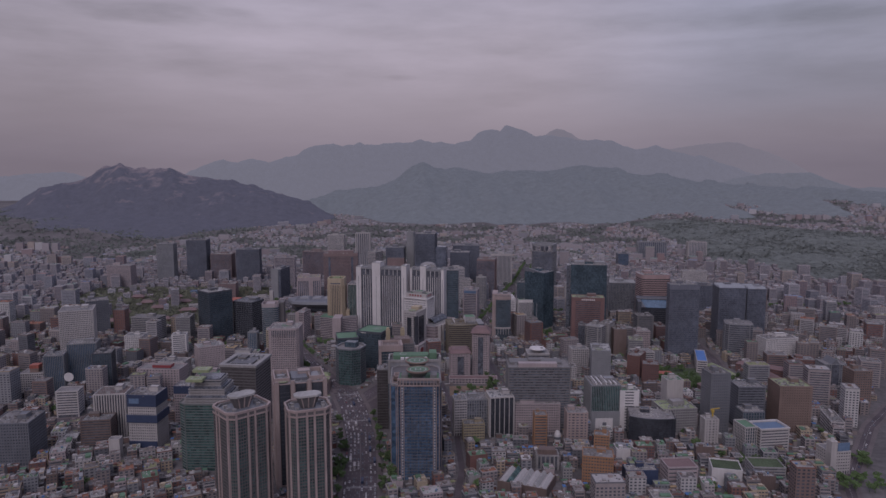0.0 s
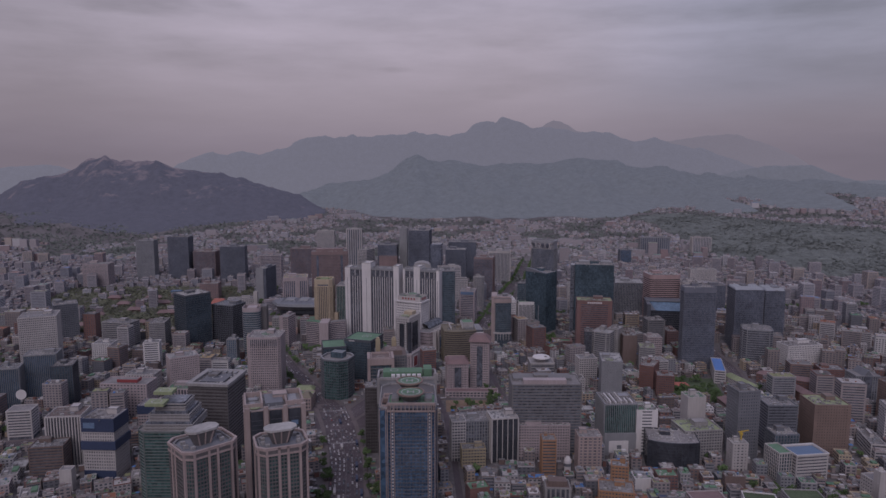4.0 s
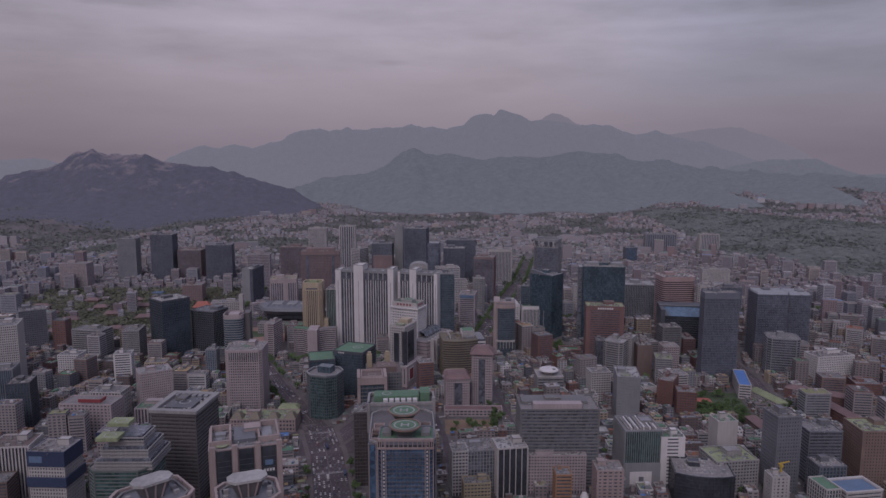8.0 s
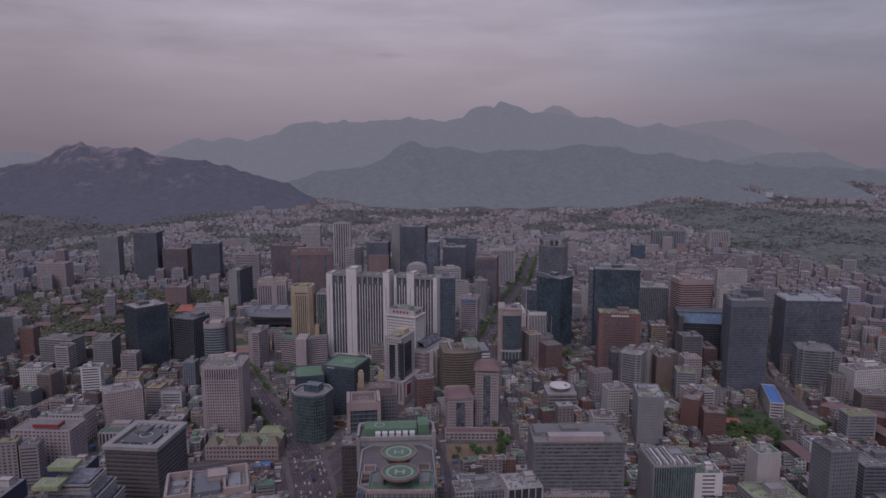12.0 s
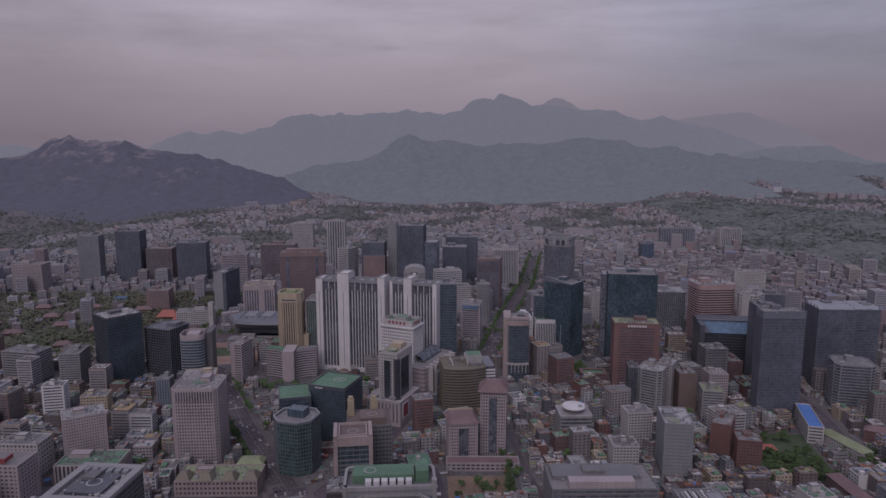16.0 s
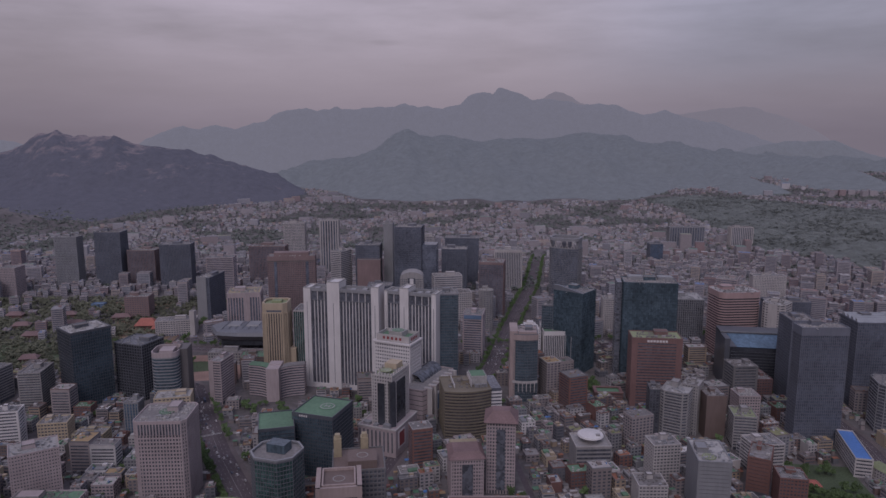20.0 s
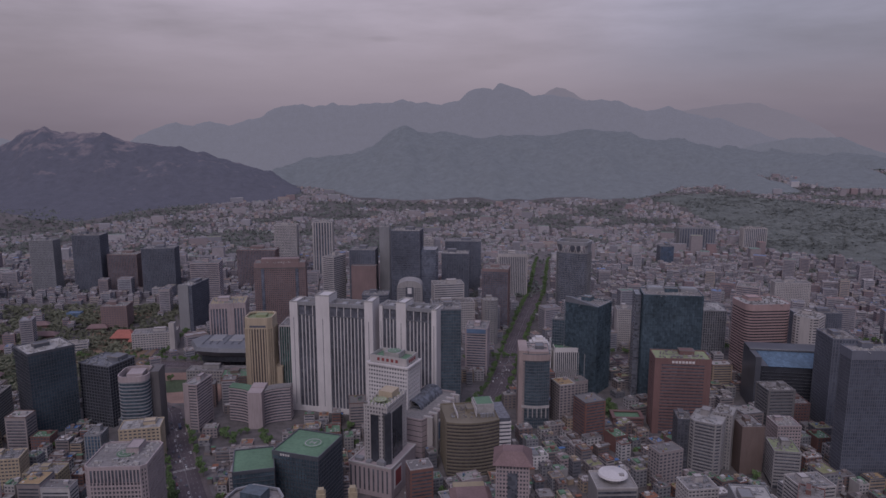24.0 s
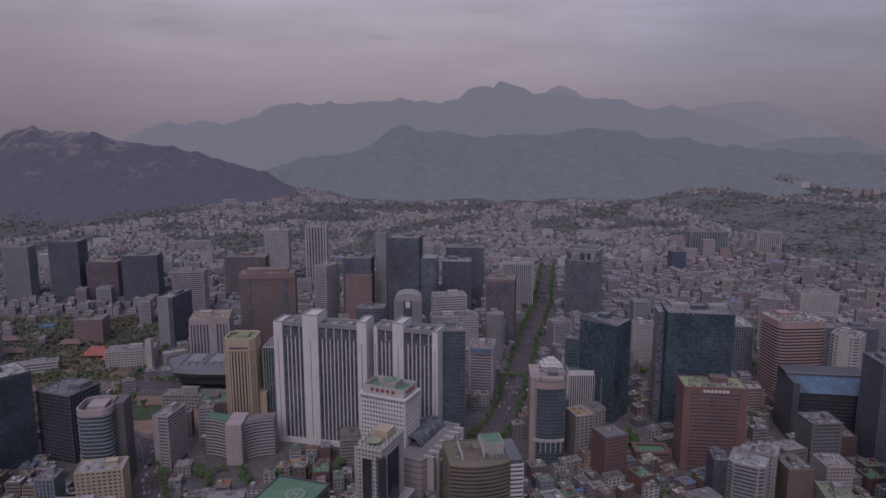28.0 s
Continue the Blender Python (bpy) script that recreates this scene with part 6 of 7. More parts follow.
part("dark_band", Build().ring(oval(8.4, 6.4, 16), oval(7, 5, 16), 8, 11), SLATE, cap)
TAKEN.append((148, 797, 12, 12, 0))
cover = thing("red_cover", 364, 1068, 0, -8, "bright red sheet roof beside the park", "shelter")
part("sheet", Build().taper(rect(30, 12), rect(22, 5), 5, 8), REDS, cover)
for sx in (-13, 13):
    part("post", Build().box(sx - 0.3, sx + 0.3, -5, -4.4, 0, 5), METAL, cover)
TAKEN.append((364, 1068, 34, 16, 0))
tower("grey_glass", "grey glass block by the narrow street", 50, 846, 34, 28, 6, 45, "curtain", GREY, G_GREY, 3.5)
tower("white_lattice", "white gridded office with a flat roof", 32, 838, 16, 20, 6, 46, "punch", IVORY, G_DARK, 3.4, 0.4)
tower("black_fin_office", "black glass office with white fins", 82, 837, 30, 26, 8, 51, "fins", IVORY, G_BLACK, 3.5, 0.1, 5.6, 0.8, roof=ROOFL)
tower("pink_slim", "slim orange-tan blank office", 126, 793, 15, 17, -1, 42, "band", ORANGE, G_DARK, 3.4)
tower("pink_banded", "orange-pink office with bands of windows", 171, 803, 25, 22, -1, 42, "punch", TANP, G_DARK, 3.3, 0.5, 5, 2.0)
tower("cream_block", "cream low block with a flat roof", 48, 818, 26, 16, 4, 22, "punch", YELLOW, G_DARK, 3.4, 0.5)
tower("orange_brick", "orange brick office stepping up to a tower", 174, 702, 32, 24, -12, 32, "punch", ORANGE, G_DARK, 3.2, 0.5, 2.8, 1.2)
tower("orange_brick", "orange brick tower block", 182, 720, 16, 14, -12, 46, "punch", ORANGE, G_DARK, 3.2, 0.5)
sh_ = tower("white_slant_hall", "low hall with a white folded roof and a glass strip", 97, 688, 52, 38, -24, 11, "solid", BROWN, G_DARK, 4, roof=ROOFL, plant=False)
for k in range(7):
    part("roof_fold", Build().taper(rect(6.6, 36), rect(1.2, 36), 9.9, 12.4 + (k % 2)), G_GREEN if k == 1 else ROOFL if k % 2 else IVORY, sh_, at=(-21.5 + 7 * k, 0, 0))
tower("navy_office", "navy-walled low shop with a flat roof", 219, 700, 34, 16, 0, 16, "solid", NAVY, G_DARK, 3.4)
tower("maroon_hall", "low hall with a maroon roof", 262, 705, 32, 24, 2, 19, "band", PINK, G_DARK, 4, 0.6, roof=TILE, plant=False)
tower("white_block", "white block with a green roof terrace", 310, 700, 30, 26, -14, 19, "solid", WHITE, G_DARK, 3.4, roof=GRASS, plant=False)
tower("green_terrace", "low building with a green roof terrace", 360, 715, 34, 26, -5, 14, "band", GREIGE, G_DARK, 3.4, 0.5, roof=GRASS, plant=False)
ws = tower("white_sign_tower", "white slim building with a blue screen and a domed stair tower", 440, 726, 24, 24, 8, 26, "punch", IVORY, G_DARK, 3.4, 0.6, plant=False)
part("stair_tower", Build().box(-12, -5, -12.4, -4, 0, 38), IVORY, ws)
part("dome", Build().taper(oval(6, 6, 14), oval(3, 3, 14), 38, 41), ROOFL, ws, at=(-8.5, -8.2, 0))
part("blue_screen", Build().box(-3, 11, -11, -10.4, 26, 35), BLUES, ws, "blue screen panel")
gt = tower("gabled_tower", "grey-blue office with a dark gabled front", 594, 1004, 32, 28, -2, 42, "curtain", GREY, G_GREY, 3.5, plant=False)
part("gable", Build().taper(rect(12, 27), [(-0.4, -13.5), (0.4, -13.5), (0.4, 13.5), (-0.4, 13.5)], 41, 49), SLATE, gt, "dark gabled roof", (0, -0.4, 0))
part("gable_glazing", Build().box(-5, 5, -14.6, -14.0, 3, 41), G_DARK, gt)
tower("tan_office", "brown tiled office block with a flat roof", 592, 935, 26, 26, 2, 52, "punch", CLAY, G_DARK, 3.4, 0.45)
dm = thing("disc_roof_hall", 172, 1127, 0, 0, "low shop block with a white disc on its roof", "shop building")
TAKEN.append((172, 1127, 44, 40, 0))
part("body", Build().box(-18, 18, -16, 16, 0, 24), GREIGE, dm)
part("parapet", Build().ring(rect(36.4, 32.4), rect(35, 31), 24, 25.4), IVORY, dm)
part("disc_stem", Build().taper(oval(13, 13, 20), oval(21, 21, 20), 24, 31), IVORY, dm)
part("white_disc", Build().taper(oval(27, 27, 32), oval(25, 25, 32), 30, 31.6).taper(oval(24, 24, 32), oval(3, 3, 32), 31.6, 33.6), WHITE, dm, "white round roof canopy")
part("dish_box", Build().box(4, 8, -8, -5, 31.4, 33.6), GREIGE, dm)
for k in range(5):
    part("ribbon_window", Build().box(-17, 17, -16.4, -15.8, 3 + 4.2 * k, 5 + 4.2 * k), G_DARK, dm)


# ---- the low town: small buildings fill the ground between ----
RND = random.Random(11)
CELL = 4
GX0, GX1, GY0, GY1 = -1500, 1500, 540, 2400
GRID = np.zeros(((GX1 - GX0) // CELL, (GY1 - GY0) // CELL), dtype=bool)


def cells(x, y, w, d, a):
    """Grid cells under a turned rectangle."""
    r = math.hypot(w, d) / 2
    i0, i1 = max(0, int((x - r - GX0) / CELL)), min(GRID.shape[0], int((x + r - GX0) / CELL) + 1)
    j0, j1 = max(0, int((y - r - GY0) / CELL)), min(GRID.shape[1], int((y + r - GY0) / CELL) + 1)
    if i1 <= i0 or j1 <= j0:
        return None
    ii, jj = np.meshgrid(np.arange(i0, i1), np.arange(j0, j1), indexing="ij")
    dx, dy = GX0 + (ii + 0.5) * CELL - x, GY0 + (jj + 0.5) * CELL - y
    c, s = math.cos(a), math.sin(a)
    return (slice(i0, i1), slice(j0, j1)), (abs(dx * c + dy * s) <= w / 2 + 1) & (abs(dy * c - dx * s) <= d / 2 + 1)


def mark(x, y, w, d, a):
    hit = cells(x, y, w, d, a)
    if hit:
        GRID[hit[0]] |= hit[1]


def clear(x, y, w, d, a):
    hit = cells(x, y, w, d, a)
    return hit is not None and not (GRID[hit[0]] & hit[1]).any()


for row in TAKEN:
    mark(*row)

W_TONES = [IVORY, PINK, GREIGE, WHITE, BROWN, GREY, CREAM, BRICK, SLATE, REDBR]
R_TONES = [ROOF, ROOFL, GREENR, ROOF, ROOFL, LIMER, ROOF, GREENR]


def low_house(w, d, storeys, wall, roof, seed, label):
    """A small flat-roofed town building with its own storeys of windows and roof clutter."""
    rnd = random.Random(seed)
    h = 3.3 * storeys
    root = tagged(new("town_building", Build().box(-w / 2, w / 2, -d / 2, d / 2, 0, h).mesh("town_building", wall)), label, "town building", "small town buildings")
    part("parapet", Build().ring(rect(w + 0.3, d + 0.3), rect(w - 0.8, d - 0.8), h, h + 1.1), wall, root)
    part("roof_deck", Build().box(-w / 2 + 0.4, w / 2 - 0.4, -d / 2 + 0.4, d / 2 - 0.4, h, h + 0.15), roof, root)
    row = Build()
    k = max(2, round(w / 3.2))
    for i in range(k):
        q = -w / 2 + w * (i + 0.5) / k
        row.box(q - w / k * 0.34, q + w / k * 0.34, -d / 2 - 0.12, -d / 2 + 0.1, 1.0, 2.5)
    k = max(2, round(d / 3.6))
    for i in range(k):
        q = -d / 2 + d * (i + 0.5) / k
        for sx in (-1, 1):
            row.box(sx * w / 2 - 0.12, sx * w / 2 + 0.12, q - 0.9, q + 0.9, 1.0, 2.5)
    grid = Build()
    for i in range(storeys):
        grid.quadset([(vx, vy, vz + 3.3 * i) for vx, vy, vz in row.v], row.f)
    tagged(part("window_grid", grid, G_DARK, root), kind="stuff")
    bits = Build()
    for i in range(9):
        ux, uy = rnd.uniform(-0.42, 0.42) * w, rnd.uniform(-0.42, 0.42) * d
        bits.turned(ux, uy, rnd.uniform(0.5, 2.2), rnd.uniform(0.5, 1.6), 0, h + 0.1, h + rnd.uniform(0.5, 1.5))
    tagged(part("roof_clutter", bits, rnd.choice((ROOFL, METAL, IVORY, GREENR)), root), kind="stuff")
    sx, sy = rnd.choice((-1, 1)) * w * 0.22, d * 0.18
    hut = Build().box(sx - 2, sx + 2, sy - 1.8, sy + 1.8, h, h + 2.7).box(sx - 2.2, sx + 2.2, sy - 2, sy + 2, h + 2.7, h + 3)
    part("stair_hut", hut, wall, root)
    if rnd.random() < 0.6:
        part("water_tank", Build().prism([(px - sx, py - d * 0.2) for px, py in oval(2.2, 2.2, 10)], h, h + 2.2), YELLOW if rnd.random() < 0.4 else BLUES, root)
    if rnd.random() < 0.5:
        part("roof_shed", Build().box(-w * 0.1, w * 0.4, -d * 0.45, -d * 0.1, h, h + 2.3), METAL if rnd.random() < 0.5 else GREENR, root)
    return root


KINDS = []
LABELS = {IVORY: "ivory", PINK: "pinkish", GREIGE: "grey concrete", WHITE: "white", BROWN: "brown", GREY: "grey", CREAM: "cream", BRICK: "red-brick", SLATE: "dark grey", REDBR: "red-brown"}
for i in range(18):
    wall = W_TONES[i % len(W_TONES)]
    sx, sy, st = RND.choice((11, 13, 16, 20)), RND.choice((10, 13, 16)), RND.choice((2, 2, 3, 3, 4, 5))
    KINDS.append((low_house(sx, sy, st, wall, R_TONES[i % len(R_TONES)], i, "%s %d-storey town building with a flat roof" % (LABELS[wall], st)), sx, sy))


def district(x, y):
    """Street direction of the quarter in which a place lies."""
    return 0.22 * noise.noise(Vector((x * 0.0022, y * 0.0022, 5))) * 3.0 + (-0.12 if x > 60 else 0.15)


placed = 0
used = [False] * len(KINDS)
for trial in range(5200):
    if placed >= 240:
        break
    y = RND.uniform(560, 1260)
    x = RND.uniform(-0.62, 0.62) * y * (1.0 if y < 900 else 0.75)
    k = RND.randrange(len(KINDS))
    root, sx, sy = KINDS[k]
    a = district(x, y) + RND.choice((0, 0, math.pi / 2, math.pi, -math.pi / 2))
    if not clear(x, y, sx + 1.5, sy + 1.5, a):
        continue
    mark(x, y, sx + 1, sy + 1, a)
    m = pose(x, y, 0, 0, 0, math.degrees(a))
    if used[k]:
        copy_thing(root, m)
    else:
        root.matrix_basis, used[k] = m, True
    placed += 1


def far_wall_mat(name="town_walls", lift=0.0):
    """Walls of the massed town: tone by house, storeys of windows; lift adds painted haze."""
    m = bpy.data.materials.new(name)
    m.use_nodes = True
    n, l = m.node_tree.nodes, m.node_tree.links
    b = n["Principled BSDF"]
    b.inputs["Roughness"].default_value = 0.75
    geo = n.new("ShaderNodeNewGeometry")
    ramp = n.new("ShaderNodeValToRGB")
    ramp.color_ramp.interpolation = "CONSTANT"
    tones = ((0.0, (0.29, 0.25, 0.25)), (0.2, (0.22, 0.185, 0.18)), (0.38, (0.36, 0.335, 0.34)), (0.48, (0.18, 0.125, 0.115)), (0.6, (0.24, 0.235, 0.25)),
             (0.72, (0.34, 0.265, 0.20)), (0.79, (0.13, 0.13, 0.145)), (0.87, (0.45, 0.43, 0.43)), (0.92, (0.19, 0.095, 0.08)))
    # lift draws every tone towards a pale haze colour
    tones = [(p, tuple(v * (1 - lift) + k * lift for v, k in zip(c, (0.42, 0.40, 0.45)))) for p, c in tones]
    ramp.color_ramp.elements[0].color = (*tones[0][1], 1)
    ramp.color_ramp.elements[1].position, ramp.color_ramp.elements[1].color = tones[-1][0], (*tones[-1][1], 1)
    for p, c in tones[1:-1]:
        ramp.color_ramp.elements.new(p).color = (*c, 1)
    l.new(geo.outputs["Random Per Island"], ramp.inputs["Fac"])
    n1 = n.new("ShaderNodeTexNoise")
    n1.inputs["Scale"].default_value, n1.inputs["Detail"].default_value = 0.25, 5
    l.new(geo.outputs["Position"], n1.inputs["Vector"])
    r = n.new("ShaderNodeMapRange")
    r.inputs["To Min"].default_value, r.inputs["To Max"].default_value = 0.75, 1.25
    l.new(n1.outputs["Fac"], r.inputs["Value"])
    h = n.new("ShaderNodeHueSaturation")
    l.new(ramp.outputs["Color"], h.inputs["Color"])
    l.new(r.outputs[0], h.inputs["Value"])
    l.new(h.outputs[0], b.inputs["Base Color"])
    return m


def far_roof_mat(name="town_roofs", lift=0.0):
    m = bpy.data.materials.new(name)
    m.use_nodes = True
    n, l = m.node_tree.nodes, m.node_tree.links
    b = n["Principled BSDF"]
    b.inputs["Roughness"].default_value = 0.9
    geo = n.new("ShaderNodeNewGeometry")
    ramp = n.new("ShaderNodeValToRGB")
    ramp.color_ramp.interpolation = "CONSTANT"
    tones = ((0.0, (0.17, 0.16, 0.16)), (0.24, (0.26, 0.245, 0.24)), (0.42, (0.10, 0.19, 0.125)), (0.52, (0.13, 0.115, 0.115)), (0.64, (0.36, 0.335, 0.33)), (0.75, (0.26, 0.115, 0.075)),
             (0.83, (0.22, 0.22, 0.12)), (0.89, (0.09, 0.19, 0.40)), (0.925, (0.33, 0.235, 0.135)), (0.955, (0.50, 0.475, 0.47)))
    # roof tones take on painted haze by the share lift
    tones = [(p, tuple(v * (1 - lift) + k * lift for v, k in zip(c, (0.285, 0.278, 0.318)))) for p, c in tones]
    ramp.color_ramp.elements[0].color = (*tones[0][1], 1)
    ramp.color_ramp.elements[1].position, ramp.color_ramp.elements[1].color = tones[-1][0], (*tones[-1][1], 1)
    for p, c in tones[1:-1]:
        ramp.color_ramp.elements.new(p).color = (*c, 1)
    l.new(geo.outputs["Random Per Island"], ramp.inputs["Fac"])
    n1 = n.new("ShaderNodeTexNoise")
    n1.inputs["Scale"].default_value, n1.inputs["Detail"].default_value = 0.3, 6
    l.new(geo.outputs["Position"], n1.inputs["Vector"])
    r = n.new("ShaderNodeMapRange")
    r.inputs["To Min"].default_value, r.inputs["To Max"].default_value = 0.6, 1.4
    l.new(n1.outputs["Fac"], r.inputs["Value"])
    h = n.new("ShaderNodeHueSaturation")
    l.new(ramp.outputs["Color"], h.inputs["Color"])
    l.new(r.outputs[0], h.inputs["Value"])
    l.new(h.outputs[0], b.inputs["Base Color"])
    return m


# the farther walls and roofs have haze mixed into their base colours
T_WALL, T_ROOF, T_FAR = far_wall_mat(), far_roof_mat(), far_wall_mat("hazy_house_walls", 0.4)
T_HAZE_ROOF, T_MID = far_roof_mat("hazy_house_roofs", 0.35), far_wall_mat("hazy_middle_town_walls", 0.3)


def mass(walls, roofs, glass, x, y, w, d, a, h, detail):
    """One building of the massed town: walls with parapet, roof, hut, windows by storey."""
    z = land(x, y)
    c, s = math.cos(a), math.sin(a)
    q = [(x + c * px - s * py, y + s * px + c * py) for px, py in rect(w, d)]
    walls.prism(q, z - 1, z + h)
    roofs.prism(grow(q, -0.4), z + h, z + h + 0.3)
    if detail:
        walls.ring(grow(q, 0.1), grow(q, -0.35), z + h, z + h + 1.1)
        hx, hy = RND.uniform(-0.25, 0.25) * w, RND.uniform(0, 0.25) * d
        walls.turned(x + c * hx - s * hy, y + s * hx + c * hy, 4, 3.4, a, z + h, z + h + 2.8)
        if RND.random() < 0.7:
            hx, hy = RND.uniform(-0.35, 0.35) * w, RND.uniform(-0.35, 0) * d
            roofs.turned(x + c * hx - s * hy, y + s * hx + c * hy, RND.uniform(1.5, 4), RND.uniform(1.5, 3), a, z + h, z + h + RND.uniform(0.8, 2))
        for i in range(7 if y < 1300 else 3):
            hx, hy = RND.uniform(-0.42, 0.42) * w, RND.uniform(-0.42, 0.42) * d
            (roofs if i % 3 else walls).turned(x + c * hx - s * hy, y + s * hx + c * hy, RND.uniform(0.6, 2.6), RND.uniform(0.6, 2.2), a, z + h, z + h + RND.uniform(0.5, 1.7))
        fl = 3.4
        punched = y < 1500 and RND.random() < 0.6
        for i in range(int(h / fl)):
            zz = z + fl * i + 1.0
            for ang, half, run in ((a, d / 2, w), (a + math.pi / 2, w / 2, d), (a - math.pi / 2, w / 2, d), (a + math.pi, d / 2, w)):
                nx, ny = math.sin(ang), -math.cos(ang)
                if ny > 0.35:
                    continue
                if not punched:
                    glass.turned(x + nx * half, y + ny * half, run * 0.86, 0.2, ang, zz, zz + 1.5)
                    continue
                tx, ty, k = math.cos(ang), math.sin(ang), max(2, int(run / 3.9))
                for j in range(k):
                    o = run * ((j + 0.5) / k - 0.5)
                    glass.turned(x + nx * half + tx * o, y + ny * half + ty * o, run / k * 0.55, 0.2, ang, zz, zz + 1.7)


walls, roofs, glass = Build(), Build(), Build()
walls2, roofs2, glass2 = Build(), Build(), Build()
count = 0
for trial in range(36000):
    y = RND.uniform(560, 2380)
    x = RND.uniform(-0.66, 0.66) * y
    mid = RND.random() < ((0.34 if y < 1700 else 0.07) if 930 < y < 2000 and not (90 < x < 330 and y < 1250) else 0.08)
    if mid:
        w, d, h = RND.uniform(16, 32), RND.uniform(14, 26), RND.triangular(20, 58, 28)
    else:
        w, d, h = RND.uniform(8, 18), RND.uniform(8, 15), RND.choice((6.8, 6.8, 10.2, 10.2, 13.6, 13.6, 17))
    a = district(x, y)
    if in_wood(x, y):
        continue
    if -900 < x < -425 and 1400 < y < 1880 and RND.random() < 0.96:
        continue
    if not clear(x, y, w, d, a):
        continue
    mark(x, y, w, d, a)
    if y < 1480:
        mass(walls, roofs, glass, x, y, w, d, a, h, True)
    else:
        mass(walls2, roofs2, glass2, x, y, w, d, a, h, y < 2260)
    count += 1
# low sheds, stalls and awnings in the yards between the near houses
for trial in range(22000):
    y = RND.uniform(560, 1250)
    x = RND.uniform(-0.64, 0.64) * y
    w, d, a = RND.uniform(2.5, 7), RND.uniform(2.2, 5.5), district(x, y) + RND.uniform(-0.2, 0.2)
    if clear(x, y, w, d, a):
        mark(x, y, w - 1, d - 1, a)
        h = RND.choice((2.6, 3.0, 3.4, 5.5, 6.2))
        walls.turned(x, y, w, d, a, 0, h)
        roofs.turned(x, y, w + 0.7, d + 0.7, a, h, h + 0.25)
tagged(new("town_houses", walls.mesh("town_houses", T_WALL)), "mass of small pale town buildings with flat roofs", "town", kind="stuff")
tagged(new("town_roofs", roofs.mesh("town_roofs", T_ROOF)), "flat roofs of the town in grey, green and brown", "town", kind="stuff")
tagged(new("town_houses", walls2.mesh("town_houses", T_MID)), "mass of pale office and town blocks in the hazy middle distance", "town", kind="stuff")
tagged(new("town_roofs", roofs2.mesh("town_roofs", T_HAZE_ROOF)), "grey and green flat roofs in the hazy middle distance", "town", kind="stuff")
tagged(new("town_windows", glass2.mesh("town_windows", G_HAZE)), "window rows of the middle distance", "town", kind="stuff")
tagged(new("town_windows", glass.mesh("town_windows", G_DARK)), "rows of dark windows of the town buildings", "town", kind="stuff")


walls, roofs = Build(), Build()
for trial in range(17500):
    y = RND.uniform(2380, 3950)
    x = RND.uniform(-0.68, 0.68) * y
    if in_wood(x, y) or on_mountain(x, y):
        continue
    if x < -560 and y > west_foot(x) - 40 + 80 * noise.noise(Vector((x * 0.01, y * 0.01, 7))) or y > 3900 and noise.noise(Vector((x * 0.003, y * 0.003, 2))) < 0.0:
        continue
    if noise.noise(Vector((x * 0.005, y * 0.005, 4))) < -0.1:
        continue
    big = RND.random() < 0.012
    w, d = (RND.uniform(26, 50), RND.uniform(12, 18)) if big else (RND.uniform(7, 13), RND.uniform(6.5, 11))
    mass(walls, roofs, None, x, y, w, d, district(x, y), RND.uniform(14, 24) if big else RND.choice((4, 5, 6.5, 6.5, 9, 11)), False)
for bx, by, n_, hh in ((-1900, 2690, 7, 40), (-1560, 2640, 5, 36), (1620, 3180, 6, 24), (1960, 3100, 6, 26)):
    for i in range(n_):
        mass(walls, roofs, None, bx + i * 34, by + RND.uniform(-30, 30), 26, 14, RND.uniform(-0.2, 0.2), hh, False)
tagged(new("far_houses", walls.mesh("far_houses", T_FAR)), "mass of small pale houses in haze at the foot of the hills", "town", kind="stuff")
tagged(new("far_roofs", roofs.mesh("far_roofs", T_HAZE_ROOF)), "haze-paled roofs of the far houses", "town", kind="stuff")


# ---- trees ----
def clump(b, x, y, z, r, rnd, leaves, flat=1.0):
    """Leaf tufts scattered over an uneven ball."""
    for i in range(leaves):
        u, v = rnd.uniform(-1, 1), rnd.uniform(0, 2 * math.pi)
        k = r * rnd.uniform(0.55, 1.08)
        q = math.sqrt(1 - u * u)
        c = Vector((x + k * q * math.cos(v), y + k * q * math.sin(v), z + k * u * 0.8 * flat))
        s = r * (rnd.uniform(0.3, 0.63) if flat < 1 else rnd.uniform(0.36, 0.66))
        d1 = Vector((rnd.uniform(-1, 1), rnd.uniform(-1, 1), rnd.uniform(-0.6, 0.6) * flat)).normalized() * s
        d2 = Vector((rnd.uniform(-1, 1), rnd.uniform(-1, 1), rnd.uniform(-0.6, 0.6) * flat)).normalized() * s
        d3 = Vector((0, 0, s * 0.8 * flat))
        b.quadset([tuple(c + d1), tuple(c + d2), tuple(c - d1), tuple(c - d2), tuple(c + d3)], [(0, 1, 4), (1, 2, 4), (2, 3, 4), (3, 0, 4), (3, 2, 1, 0)])


